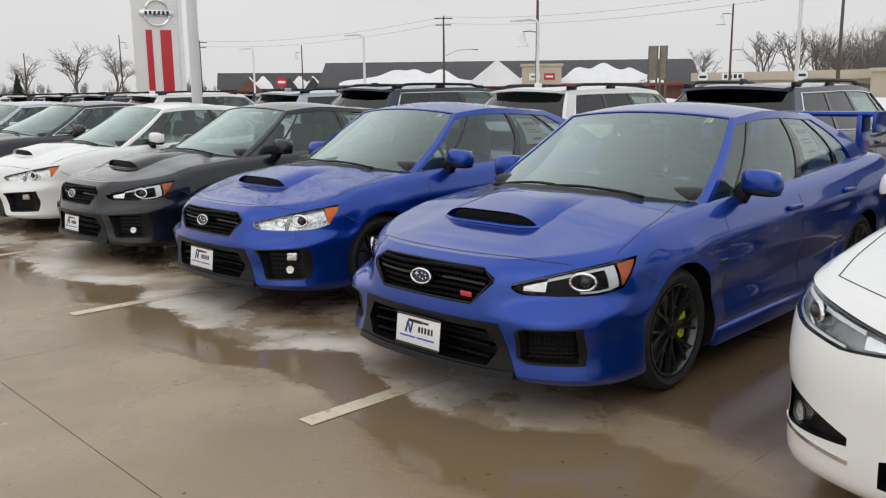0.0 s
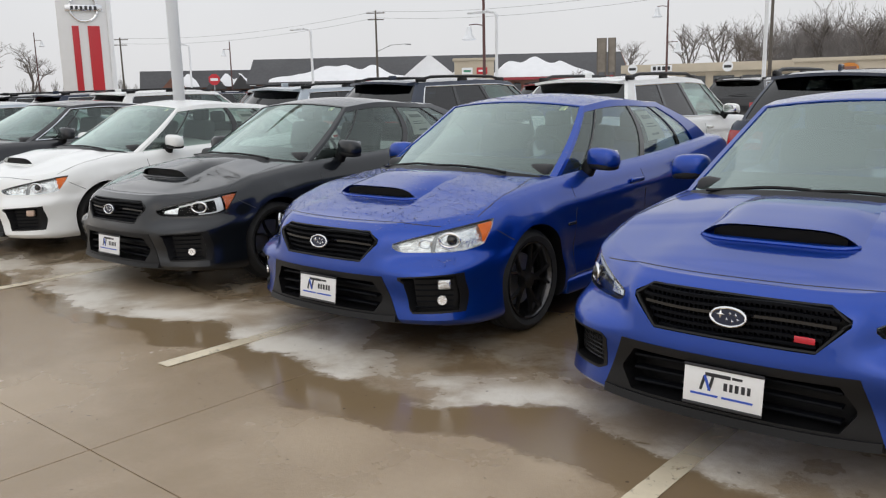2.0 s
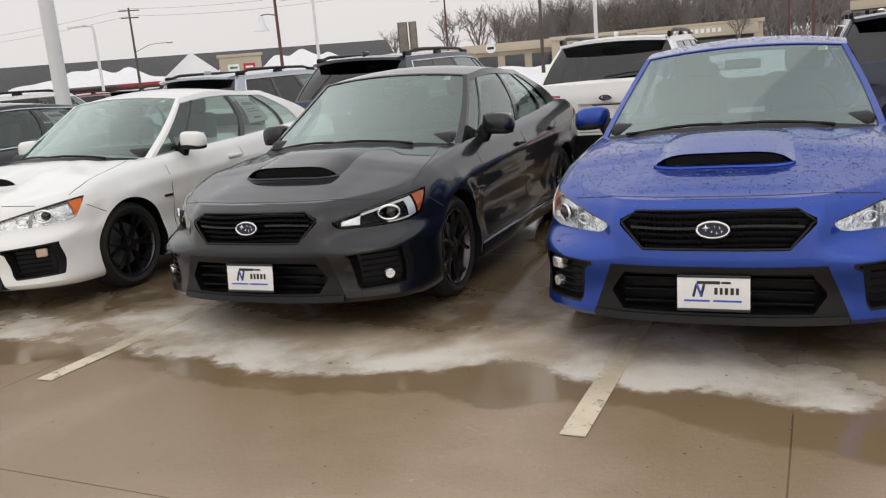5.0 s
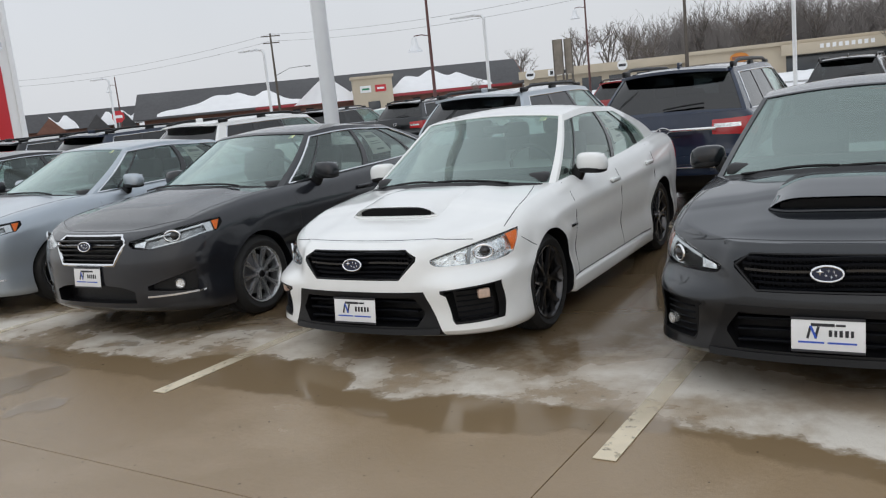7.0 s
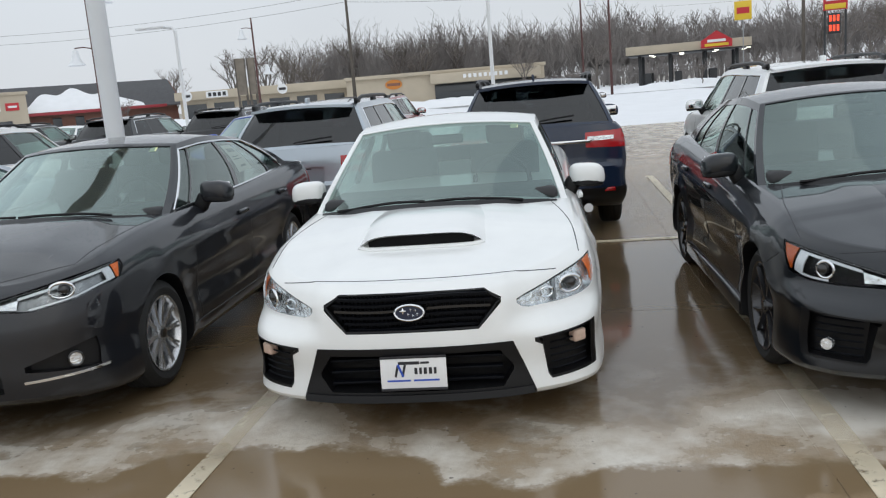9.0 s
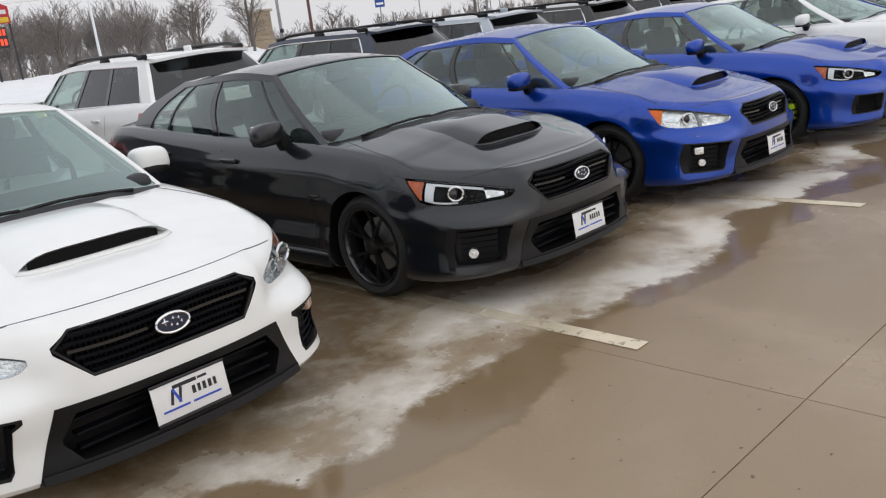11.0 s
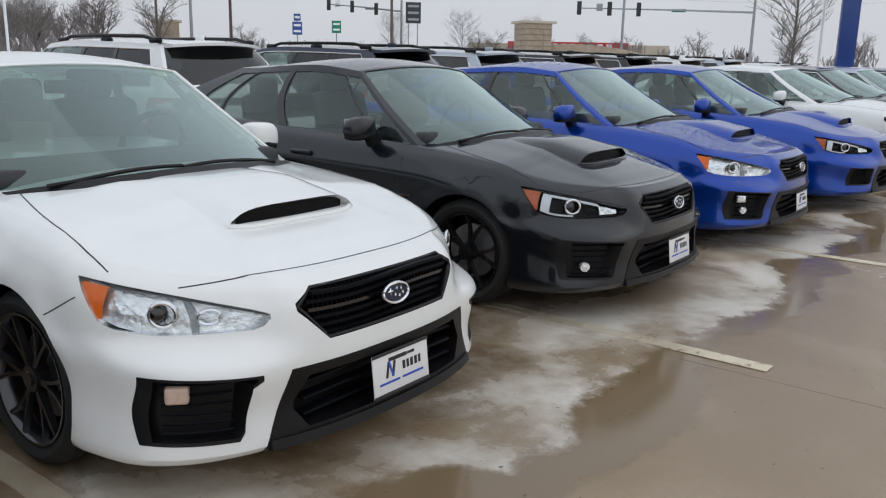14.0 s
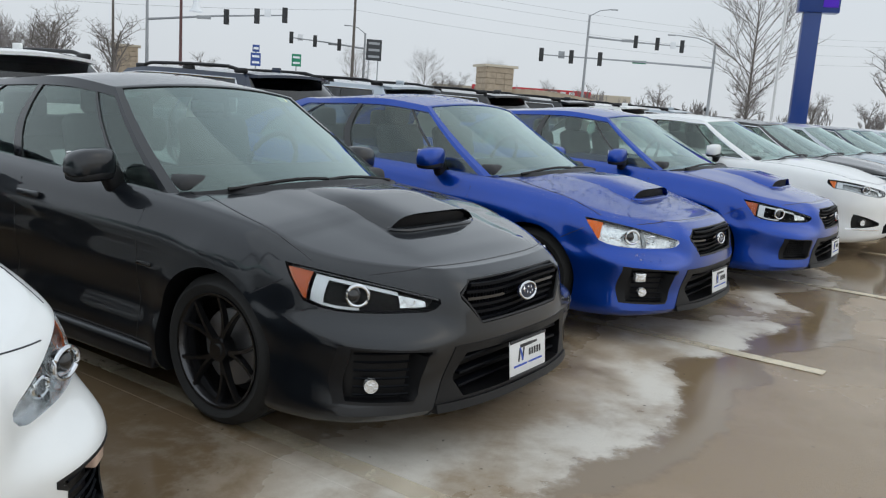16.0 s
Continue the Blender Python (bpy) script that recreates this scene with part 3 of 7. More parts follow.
def put_wheels(car, S, rim_mat, style, caliper=None, x=None, plain=False):
    first = make_wheel(rim_mat, style, S["tyre"], S["rim"], S.get("tw", 0.235), caliper, plain)
    first.parent = car
    xx = x or S["hw"] - 0.135
    spots = [(xx, S["ax_f"], 0), (-xx, S["ax_f"], 180), (xx, S["ax_r"], 0), (-xx, S["ax_r"], 180)]
    for i, (px, py, rz) in enumerate(spots):
        m = pose(px, py, S["tyre"], 0, 0, rz)
        if i == 0:
            first.matrix_basis = m
        else:
            copy_thing(first, m).parent = car


def seat(x, y, z, wide=0.5):
    bm = bmesh.new()
    box_bm(bm, (x, y, z), (wide, 0.13, 0.62), 0.055, Matrix.Translation((x, y, z)) @ pose(0, 0, 0, -14) @ Matrix.Translation((-x, -y, -z)), 3)
    return bm


def headrest(x, y, z):
    bm = box((x, y, z), (0.25, 0.10, 0.17), 0.045, seg=3)
    for dx in (-0.06, 0.06):
        tube([(x + dx, y, z - 0.16), (x + dx, y, z - 0.05)], 0.007, 6, bm=bm)
    return bm


def cabin(car, S):
    """Dash, wheel and seats that show through the panes."""
    I = S["cabin"]
    hw, zf = S["hw"], I["z"]
    bm = box((0, I["dash"], zf - 0.01), (2 * hw - 0.34, 0.46, 0.10), 0.04, seg=3)
    part("dashboard", bm, M_DASH, car)
    ring = []
    for k in range(25):
        a = 2 * math.pi * k / 24
        ring.append((-0.37 * S.get("lhd", -1) + 0.185 * math.cos(a), I["dash"] + 0.36 - 0.06 * math.sin(a), zf + 0.03 + 0.17 * math.sin(a)))
    part("steering_wheel", tube(ring, 0.016, 8), M_DASH, car)
    for x in (-0.37, 0.37):
        sb = part("front_seat", seat(x, I["front"], zf - 0.05), M_CABIN, car)
        part("headrest", headrest(x, I["front"] + 0.09, zf + 0.33), M_CABIN, sb)
    bench = part("rear_seat", seat(0, I["rear"], zf - 0.1, 1.2), M_CABIN, car)
    for x in (-0.38, 0.38):
        part("headrest", headrest(x, I["rear"] + 0.07, zf + 0.25), M_CABIN, bench)
    bm = box((0, I["dash"] + 0.5, zf + 0.33), (0.22, 0.03, 0.065), 0.012)
    part("rear_view_mirror", bm, M_GLOSSBLK, car)


def side_mirror(car, S, paint_mat):
    x, y, z = S["mirror"]
    for s in (1, -1):
        bm = bmesh.new()
        bmesh.ops.create_uvsphere(bm, u_segments=20, v_segments=12, radius=1)
        for v in bm.verts:
            q = v.co
            f = lambda a: math.copysign(abs(a) ** 0.62, a)
            v.co = Vector((s * (x + 0.115 * f(q.x) * (1.0 - 0.10 * q.z)), y + 0.065 * f(q.y) + 0.03 * q.x * q.x, z + 0.070 * f(q.z) - 0.010 * q.x))
        mir = part("side_mirror", bm, paint_mat, car)
        bm = bmesh.new()
        box_bm(bm, (0, 0, 0), (0.10, 0.075, 0.13), 0.03, pose(s * (x - 0.105), y + 0.01, z - 0.075, 0, s * 28, 0), 3)
        part("mirror_stalk", bm, M_PLASTIC, mir)
        bm = bmesh.new()
        bmesh.ops.create_uvsphere(bm, u_segments=16, v_segments=8, radius=1)
        for v in bm.verts:
            q = v.co
            v.co = Vector((s * (x + 0.108 * f(q.x)), y + 0.064 * f(q.y) + 0.03 * q.x * q.x, z - 0.050 + 0.030 * f(q.z) - 0.010 * q.x))
        part("mirror_underside", bm, M_PLASTIC, mir)
        bm = box((s * x, y + 0.072, z), (0.17, 0.008, 0.10), 0.003)
        part("mirror_glass", bm, M_CHROME, mir)


def emblem(car, y, z, tilt=-12, w=0.068, h=0.035, back=False):
    """An oval badge: chrome rim, blue field, small silver shapes."""
    m = pose(0, y, z, tilt, 0, 180 if back else 0)
    ring = [m @ Vector((w * math.cos(a), -0.006, h * math.sin(a))) for a in (2 * math.pi * k / 32 for k in range(33))]
    e = part("emblem", tube(ring, 0.0055, 8), M_CHROME, car, "oval chrome badge")
    bm = bmesh.new()
    c = bm.verts.new(m @ Vector((0, -0.006, 0)))
    rim = [bm.verts.new(m @ Vector((w * math.cos(a), -0.003, h * math.sin(a)))) for a in (2 * math.pi * k / 32 for k in range(32))]
    for k in range(32):
        bm.faces.new((c, rim[k], rim[(k + 1) % 32]))
    ext = bmesh.ops.extrude_face_region(bm, geom=bm.faces[:])
    for v in ext["geom"]:
        if isinstance(v, bmesh.types.BMVert):
            v.co += m.to_3x3() @ Vector((0, 0.012, 0))
    part("badge_field", bm, M_BADGE, e)
    bm = bmesh.new()
    for dx, dz, r in ((-0.03, 0.008, 0.017), (0.006, 0.014, 0.009), (0.028, 0.01, 0.009), (0.036, -0.006, 0.009), (0.016, -0.014, 0.009), (-0.006, -0.008, 0.009)):
        cc = m @ Vector((dx, -0.008, dz))
        pts = []
        for k in range(8):
            rr = r if k % 2 == 0 else r * 0.35
            a = k * math.pi / 4
            pts.append(m @ Vector((dx + rr * math.cos(a), -0.0075, dz + rr * math.sin(a))))
        top = bm.verts.new(m @ Vector((dx, -0.0105, dz)))
        vs = [bm.verts.new(p) for p in pts]
        for k in range(8):
            bm.faces.new((top, vs[k], vs[(k + 1) % 8]))
    part("badge_stars", bm, M_CHROME, e)


def plate(car, y, z, tilt=-6, back=False, x=0.0):
    """A dealer plate in a dark frame, its lettering as plain bars."""
    m = pose(x, y, z, tilt, 0, 180 if back else 0)
    p = part("dealer_plate", box((0, 0, 0), (0.31, 0.006, 0.160), 0.0025, m), M_PLATE, car, "white dealer plate with dark and blue bars")
    bm = bmesh.new()
    box_bm(bm, (0, -0.004, 0.0755), (0.312, 0.006, 0.012), 0.002, m)
    box_bm(bm, (0, -0.004, -0.0755), (0.312, 0.006, 0.012), 0.002, m)
    part("plate_frame", bm, M_INK, p)
    for dx, dz, w, h in ((-0.02, 0.048, 0.10, 0.014), (0.055, 0.048, 0.04, 0.010), (0.012, 0.010, 0.014, 0.030), (0.034, 0.010, 0.012, 0.030), (0.056, 0.010, 0.014, 0.030), (0.08, 0.010, 0.014, 0.030), (0.102, 0.010, 0.012, 0.030)):
        part("plate_bar", box((dx, -0.0038, dz), (w, 0.002, h), 0, m), M_INK, p)
    for dx, a in ((-0.078, 14), (-0.045, 14)):
        part("plate_bar", box((0, 0, 0), (0.011, 0.002, 0.058), 0, m @ pose(dx, -0.0038, 0.012, 0, a, 0)), M_INK, p)
    part("plate_bar", box((0, 0, 0), (0.010, 0.002, 0.062), 0, m @ pose(-0.060, -0.0046, 0.014, 0, -22, 0)), M_INK_BLUE, p)
    for dx, w in ((-0.07, 0.11), (0.06, 0.12)):
        part("plate_bar", box((dx, -0.0038, -0.034), (w, 0.002, 0.008), 0, m), M_INK_BLUE, p)


def caster(me):
    from mathutils.bvhtree import BVHTree
    bm = bmesh.new()
    bm.from_mesh(me)
    tree = BVHTree.FromBMesh(bm)
    bm.free()
    return tree


def gap_line(tree, pts, way, r=0.0032, sink=0.0012):
    """A dark shut line laid into the skin where rays along way from pts meet it."""
    way = Vector(way)
    path = []
    for p in pts:
        hit = tree.ray_cast(Vector(p), way)
        if hit[0] is not None:
            path.append(hit[0] - hit[1] * sink * (1 if hit[1].dot(way) < 0 else -1))
    return tube(path, r, 5) if len(path) > 2 else None


def wipers(car, tree, z_top, spots):
    for (x0, y0), (x1, y1) in spots:
        path = []
        for i in range(7):
            t = i / 6
            p = Vector((x0 + (x1 - x0) * t, y0 + (y1 - y0) * t, z_top))
            hit = tree.ray_cast(p, Vector((0, 0, -1)))
            if hit[0] is not None:
                path.append(hit[0] + Vector((0, -0.01, 0.018)))
        if len(path) > 2:
            part("wiper", tube(path, 0.009, 6), M_PLASTIC, car)


def tree_of_car(car):
    """Rays against all the painted and glazed skin of a car at the origin."""
    from mathutils.bvhtree import BVHTree
    bm = bmesh.new()
    for o in car.children:
        if o.type == "MESH" and o.name.split(".")[0] in ("body", "roof_frame", "windscreen", "rear_window"):
            bm.from_mesh(o.data)
    tree = BVHTree.FromBMesh(bm)
    bm.free()
    return tree


def finish(me):
    me.polygons.foreach_set("use_smooth", [True] * len(me.polygons))
    me.set_sharp_from_angle(angle=radians(33))
    return me


def arches(S, bm, mi):
    for ay in (S["ax_f"], S["ax_r"]):
        for s in (1, -1):
            n0 = len(bm.faces)
            cyl_bm(bm, S["arch"], S["arch"], 0.6, pose(s * (S["hw"] - 0.32 + 0.3), ay, S["tyre"], 0, 90, 0), 48)
            for f in list(bm.faces)[n0:]:
                f.material_index = mi


def door_lines(car, tree, S):
    """Shut lines of doors, handles and the sill trim."""
    zt = curve(S["zt"])
    d = S["doors"]
    for s in (1, -1):
        for y0, lean in d["cuts"]:
            pts = [(s * 1.3, y0 + lean * k, 0.26 + (zt(y0) - 0.27) * k) for k in steps(0, 1, 10)]
            bm = gap_line(tree, pts, (-s, 0, 0))
            if bm:
                part("door_gap", bm, M_INK, car)
        for y0, z0 in d["handles"]:
            hit = tree.ray_cast(Vector((s * 1.3, y0, z0)), Vector((-s, 0, 0)))
            if hit[0] is not None:
                bm = box((0, 0, 0), (0.03, 0.19, 0.035), 0.012, Matrix.Translation(hit[0] + Vector((s * 0.012, 0, 0))), 3)
                part("door_handle", bm, S["paint"], car)
        bm = gap_line(tree, [(s * 1.3, y, 0.27) for y in steps(S["ax_f"] + S["arch"] + 0.04, S["ax_r"] - S["arch"] - 0.04, 10)], (-s, 0, 0), 0.004)
        if bm:
            part("sill_gap", bm, M_INK, car)


def sport_sculpt(x, y, z, s):
    # a crease along the doors and a hollow under it
    if 1.0 < y < 4.0:
        x += 0.012 * math.exp(-(((z - (0.74 + 0.03 * (y - 1))) / 0.05) ** 2)) - 0.012 * math.exp(-(((z - 0.45) / 0.10) ** 2))
    # the lower corners of the front bumper stand forward as a short splitter
    # the bumper corner stands out at the fog pocket; the headlamps lie back behind the grille's beak
    if y < 0.80:
        fade = min(1.0, max(0.0, (0.80 - y) / 0.25))
        k = min(1.0, max(0.0, (abs(x) - 0.42) / 0.36))
        k = k * k * (3 - 2 * k)
        up = min(1.0, max(0.0, (z - 0.50) / 0.10))
        up = up * up * (3 - 2 * up)
        beak = min(1.0, max(0.0, (abs(x) - 0.43) / 0.07)) * up
        y += fade * (0.085 * k * up + 0.035 * beak - 0.045 * k * math.exp(-(((z - 0.44) / 0.10) ** 2)))
    if y < 0.75 and s < 0.6:
        f = math.exp(-(((s - 0.04) / 0.15) ** 2)) * (abs(x) / 0.9) ** 5 * min(1, (0.75 - y) / 0.25)
        y -= 0.06 * f
        x += 0.012 * f
    return x, y, z


SPORT = dict(
    L=4.595, hw=0.8975, D=0.62, n=2.55, Dr=0.5, nr=2.8, ax_f=0.985, ax_r=3.635, tyre=0.326, rim=0.240, arch=0.360, flare=0.022,
    zb=[(0, 0.19), (0.25, 0.18), (0.6, 0.165), (2, 0.16), (4, 0.2), (4.6, 0.30)],
    zt=[(0, 0.758), (0.06, 0.762), (0.25, 0.788), (0.6, 0.845), (1.2, 0.915), (1.5, 0.936), (2.0, 0.958), (3.0, 0.995), (3.6, 1.03), (4.1, 1.05), (4.6, 1.04)],
    side=[(0, 0.05), (0.06, 0.014), (0.2, 0.012), (0.35, 0.018), (0.6, 0.0), (0.78, 0.006), (0.88, 0.026), (0.95, 0.056), (1, 0.105)],
    nose=[(0, 0.06), (0.07, 0.0), (0.3, 0.014), (0.5, 0.004), (0.62, 0.012), (0.8, 0.03), (0.92, 0.065), (1, 0.125)],
    tail=[(0, 0.12), (0.15, 0.02), (0.4, 0), (0.6, 0.02), (0.85, 0.05), (1, 0.1)],
    crown=[(0, 0), (0.13, 0.0), (0.3, 0.03), (0.7, 0.050), (1.1, 0.056), (1.5, 0.052), (3.5, 0.05), (4.2, 0.05), (4.5, 0.03), (4.6, 0)],
    wid=[(0, 1), (4.6, 1)], cp=2.4, sculpt=sport_sculpt,
    hood=lambda x, y: 0.012 * (1 / (1 + math.exp((abs(x) - 0.43) / 0.02))) * min(1, max(0, (y - 0.2) / 0.2)) * min(1, max(0, (1.4 - y) / 0.2)),
    G=dict(A=((0.79, 1.36), (0.605, 2.08)), C=((0.74, 4.06), (0.55, 3.36)), cbow=0.22, front=(1.10, 2.01), rear=(4.14, 3.22), cowl=0.962, deck=1.06,
           rail=[(2.0, 1.37), (2.5, 1.412), (3.2, 1.375)], crown=(0.042, 0.036), roofc=0.015, bulge=0.03, t0=0.065, t1=0.90, tf0=0.03, tf1=0.985, tr0=0.06, tr1=0.94, v1=0.95,
           panes=[(0.02, 0.115), (0.126, 0.455), (0.486, 0.745), (0.757, 0.875)]),
    cabin=dict(z=0.97, dash=1.62, front=2.45, rear=3.25), mirror=(0.925, 1.77, 1.035),
    doors=dict(cuts=[(1.50, -0.02), (2.53, -0.05), (3.36, 0.10)], handles=[(2.36, 0.83), (3.28, 0.86)]), paint=M_WHITE)


def headlamp(car, S, base, top, bottom, x0, x1, y_end, paint_name, lamp_back):
    """A lens in the skin, a reflector behind it, projector and an amber end round the corner."""
    ny = nose_y(S)
    for s in (1, -1):
        xs = [s * x for x in sorted(steps(x0, x1, 14) + [x0 + 0.02, x0 + 0.05])]
        zb_, zt_ = (lambda x: bottom(abs(x))), (lambda x: top(abs(x)))
        reach = lambda x: (min(y_end - 0.11, ny(x) + 0.4), min(y_end, ny(x) + 0.4))
        lens = skin_patch(base, slab(xs, zb_, zt_, lambda x: -0.3, reach), paint_name, M_LENS, -0.002, 0.003)
        lamp = part("headlamp", lens, M_LENS, car, "clear headlamp lens")
        lamp.visible_shadow = False
        refl = skin_patch(base, slab(xs, zb_, zt_, lambda x: -0.3, reach), paint_name, lamp_back, -0.034, 0.004)
        part("reflector", refl, lamp_back, lamp)
        px = S["projector"]
        c = Vector((s * px[0], px[1], px[2]))
        bm = bmesh.new()
        bmesh.ops.create_uvsphere(bm, u_segments=20, v_segments=12, radius=0.032, matrix=Matrix.Translation(c))
        part("projector", bm, M_GLOSSBLK, lamp)
        ring = [c + Vector((s * 0.012 * math.cos(a) + 0.040 * math.cos(a), -0.024 + s * 0.03 * math.cos(a), 0.040 * math.sin(a))) for a in (2 * math.pi * k / 24 for k in range(25))]
        part("projector_ring", tube(ring, 0.0075, 8), M_CHROME, lamp)
        if lamp_back is M_REFLECT:
            # a second, smaller bowl towards the grille and a dark web between the two
            ci = Vector((s * (px[0] - 0.115), px[1] - 0.100, px[2] - 0.018))
            ring = [ci + Vector((0.030 * math.cos(a), -0.004 + s * 0.018 * math.cos(a), 0.024 * math.sin(a))) for a in (2 * math.pi * k / 20 for k in range(21))]
            part("inner_bowl", tube(ring, 0.006, 6), M_CHROME, lamp)
            web = slab([s * (px[0] - 0.075), s * (px[0] - 0.058)], zb_, lambda x: top(abs(x)) - 0.004, lambda x: -0.3, lambda x: 0.5)
            part("lamp_web", skin_patch(base, web, paint_name, M_LAMPGREY, -0.020, 0.004), M_LAMPGREY, lamp)
        else:
            gl_ = slab([s * x for x in steps(x0 + 0.045, x0 + 0.13, 5)], lambda x: bottom(abs(x)) + 0.018, lambda x: top(abs(x)) - 0.024, lambda x: -0.3, lambda x: 0.6)
            part("inner_bowl", skin_patch(base, gl_, paint_name, M_REFLECT, -0.022, 0.004), M_REFLECT, lamp)
        amb = skin_patch(base, slab([s * x for x in steps(0.80, x1, 5)], lambda x: bottom(abs(x)) + 0.010, lambda x: top(abs(x)) - 0.012, lambda x: S["amber_y"], lambda x: (max(S["amber_y"] + 0.012, y_end - 0.112), y_end - 0.016)), paint_name, S.get("amber", M_AMBER), -0.010, 0.004)
        part("amber_lens", amb, None, lamp, "amber side marker lens")
        part("lamp_brow", skin_patch(base, slab(xs, lambda x: top(abs(x)) - 0.008, lambda x: top(abs(x)) - 0.001, lambda x: -0.3, reach), paint_name, M_GLOSSBLK, -0.008, 0.004), M_GLOSSBLK, lamp)


def light_tube(car, S, base, top, bottom, paint_name, xa, xb, y0, y1, x_out):
    """The white bracket of the headlamps: an upper arm, an upright beside the amber end, a lower arm."""
    for s in (1, -1):
        arms = (
            ([s * x for x in steps(xa, x_out, 8)], lambda x: top(abs(x)) - 0.029, lambda x: top(abs(x)) - 0.015, lambda x: -0.3, lambda x: y0),
            ([s * x for x in steps(0.78, x_out, 4)], lambda x: bottom(abs(x)) + 0.010, lambda x: top(abs(x)) - 0.016, lambda x: y0, lambda x: y1),
            ([s * x for x in steps(xb, x_out, 8)], lambda x: bottom(abs(x)) + 0.010, lambda x: bottom(abs(x)) + 0.020, lambda x: -0.3, lambda x: y0),
        )
        for xs, z0, z1, ya, yb in arms:
            part("light_tube", skin_patch(base, slab(xs, z0, z1, ya, yb), paint_name, M_LED, -0.012, 0.006), M_LED, car, "white bracket-shaped light tube")


def make_sport(m, paint_mat, dark_lamps=False, fog="square", wing=False, rim=M_RIM_BLK, caliper=None, label="", style=(5, 0.16), grp="parked cars in the front row"):
    """A turbocharged saloon with a bonnet scoop."""
    S = dict(SPORT, paint=paint_mat)
    ny = nose_y(S)
    car = thing("car", label, "car", None, grp)
    base = CACHE.get("sport")
    if base is None:
        base = CACHE["sport"] = body_mesh(S)
    base = base.copy()
    base.materials.clear()
    base.materials.append(paint_mat)
    cut = bmesh.new()
    arches(S, cut, 0)
    hex_lo, hex_hi = pw([(-0.42, 0.655), (-0.313, 0.545), (0.313, 0.545), (0.42, 0.655)]), pw([(-0.42, 0.680), (-0.345, 0.720), (0.345, 0.720), (0.42, 0.680)])
    slab(sorted(set(steps(-0.42, 0.42, 12) + [-0.345, -0.313, 0.313, 0.345])), hex_lo, hex_hi, lambda x: -0.3, lambda x: ny(x) + 0.085, cut, 0)
    in_lo, in_hi = pw([(-0.46, 0.335), (-0.41, 0.262), (0.41, 0.262), (0.46, 0.335)]), pw([(-0.46, 0.355), (-0.40, 0.440), (0.40, 0.440), (0.46, 0.355)])
    slab(sorted(set(steps(-0.46, 0.46, 12) + [-0.41, -0.40, 0.40, 0.41])), in_lo, in_hi, lambda x: -0.3, lambda x: ny(x) + 0.13, cut, 0)
    if wing:
        fg_lo, fg_hi = pw([(0.53, 0.33), (0.60, 0.295), (0.86, 0.29)]), pw([(0.53, 0.43), (0.58, 0.468), (0.86, 0.475)])
        f0, f1 = 0.55, 0.80
    else:
        fg_lo, fg_hi = pw([(0.55, 0.467), (0.60, 0.440), (0.618, 0.29), (0.635, 0.264), (0.88, 0.268)]), pw([(0.55, 0.476), (0.70, 0.488), (0.88, 0.497)])
        f0, f1 = 0.565, 0.84
    for s in (1, -1):
        slab([s * x for x in sorted(steps(f0 + 0.02, f1 - 0.01, 10) + [0.60, 0.618, 0.635])], lambda x: fg_lo(abs(x)) + 0.012, lambda x: fg_hi(abs(x)) - 0.012 + 0.004, lambda x: -0.3, lambda x: ny(x) + 0.075, cut, 0)
    hl_top, hl_bot = pw([(0.49, 0.654), (0.53, 0.670), (0.70, 0.722), (0.80, 0.752), (0.87, 0.776), (1.0, 0.790)]), pw([(0.49, 0.636), (0.51, 0.616), (0.54, 0.606), (0.70, 0.600), (0.79, 0.603), (0.84, 0.618), (0.89, 0.660), (1.0, 0.72)])
    for s in (1, -1):
        slab([s * x for x in sorted(steps(0.49, 0.98, 14) + [0.51, 0.54])], lambda x: hl_bot(abs(x)), lambda x: hl_top(abs(x)), lambda x: -0.3, lambda x: (min(0.505, ny(x) + 0.40), min(0.615, ny(x) + 0.40)), cut, 1)
    body = finish(boolean(base, cut, "DIFFERENCE", (M_PLASTIC, M_LAMPBLK if dark_lamps else M_REFLECT)))
    part("body", body, None, car)
    pn = paint_mat.name
    # black surrounds of the lower intake and the fog pockets
    sur_lo, sur_hi = pw([(-0.56, 0.20), (0.56, 0.20)]), pw([(-0.56, 0.225), (-0.465, 0.474), (0.465, 0.474), (0.56, 0.225)])
    part("intake_surround", skin_patch(body, slab(sorted(steps(-0.56, 0.56, 20) + [-0.465, 0.465]), sur_lo, sur_hi, lambda x: -0.3, lambda x: ny(x) + 0.07), pn, M_PLASTIC, 0.003, 0.006), M_PLASTIC, car, "matt black lower intake surround")
    for s in (1, -1):
        pt_ = skin_patch(body, slab([s * x for x in sorted(steps(f0, f1 + 0.012, 10) + [0.60, 0.618, 0.635])], lambda x: fg_lo(abs(x)), lambda x: fg_hi(abs(x)), lambda x: -0.3, lambda x: ny(x) + 0.10), pn, M_PLASTIC, 0.002, 0.005)
        part("fog_bezel", pt_, M_PLASTIC, car)
    # lip
    lip = [(x, ny(x) * 1.0 - 0.010, 0.228) for x in steps(-0.55, 0.55, 20)]
    bm = bmesh.new()
    ring = []
    for x, y, z in lip:
        ring.append([bm.verts.new(p) for p in ((x, y - 0.010, z - 0.012), (x, y + 0.12, z - 0.03), (x, y + 0.12, z + 0.01), (x, y - 0.002, z + 0.022))])
    for p, q in zip(ring, ring[1:]):
        for k in range(4):
            bm.faces.new((p[k], p[(k + 1) % 4], q[(k + 1) % 4], q[k]))
    bm.faces.new(ring[0][::-1])
    bm.faces.new(ring[-1])
    part("front_lip", bm, M_PLASTIC, car)
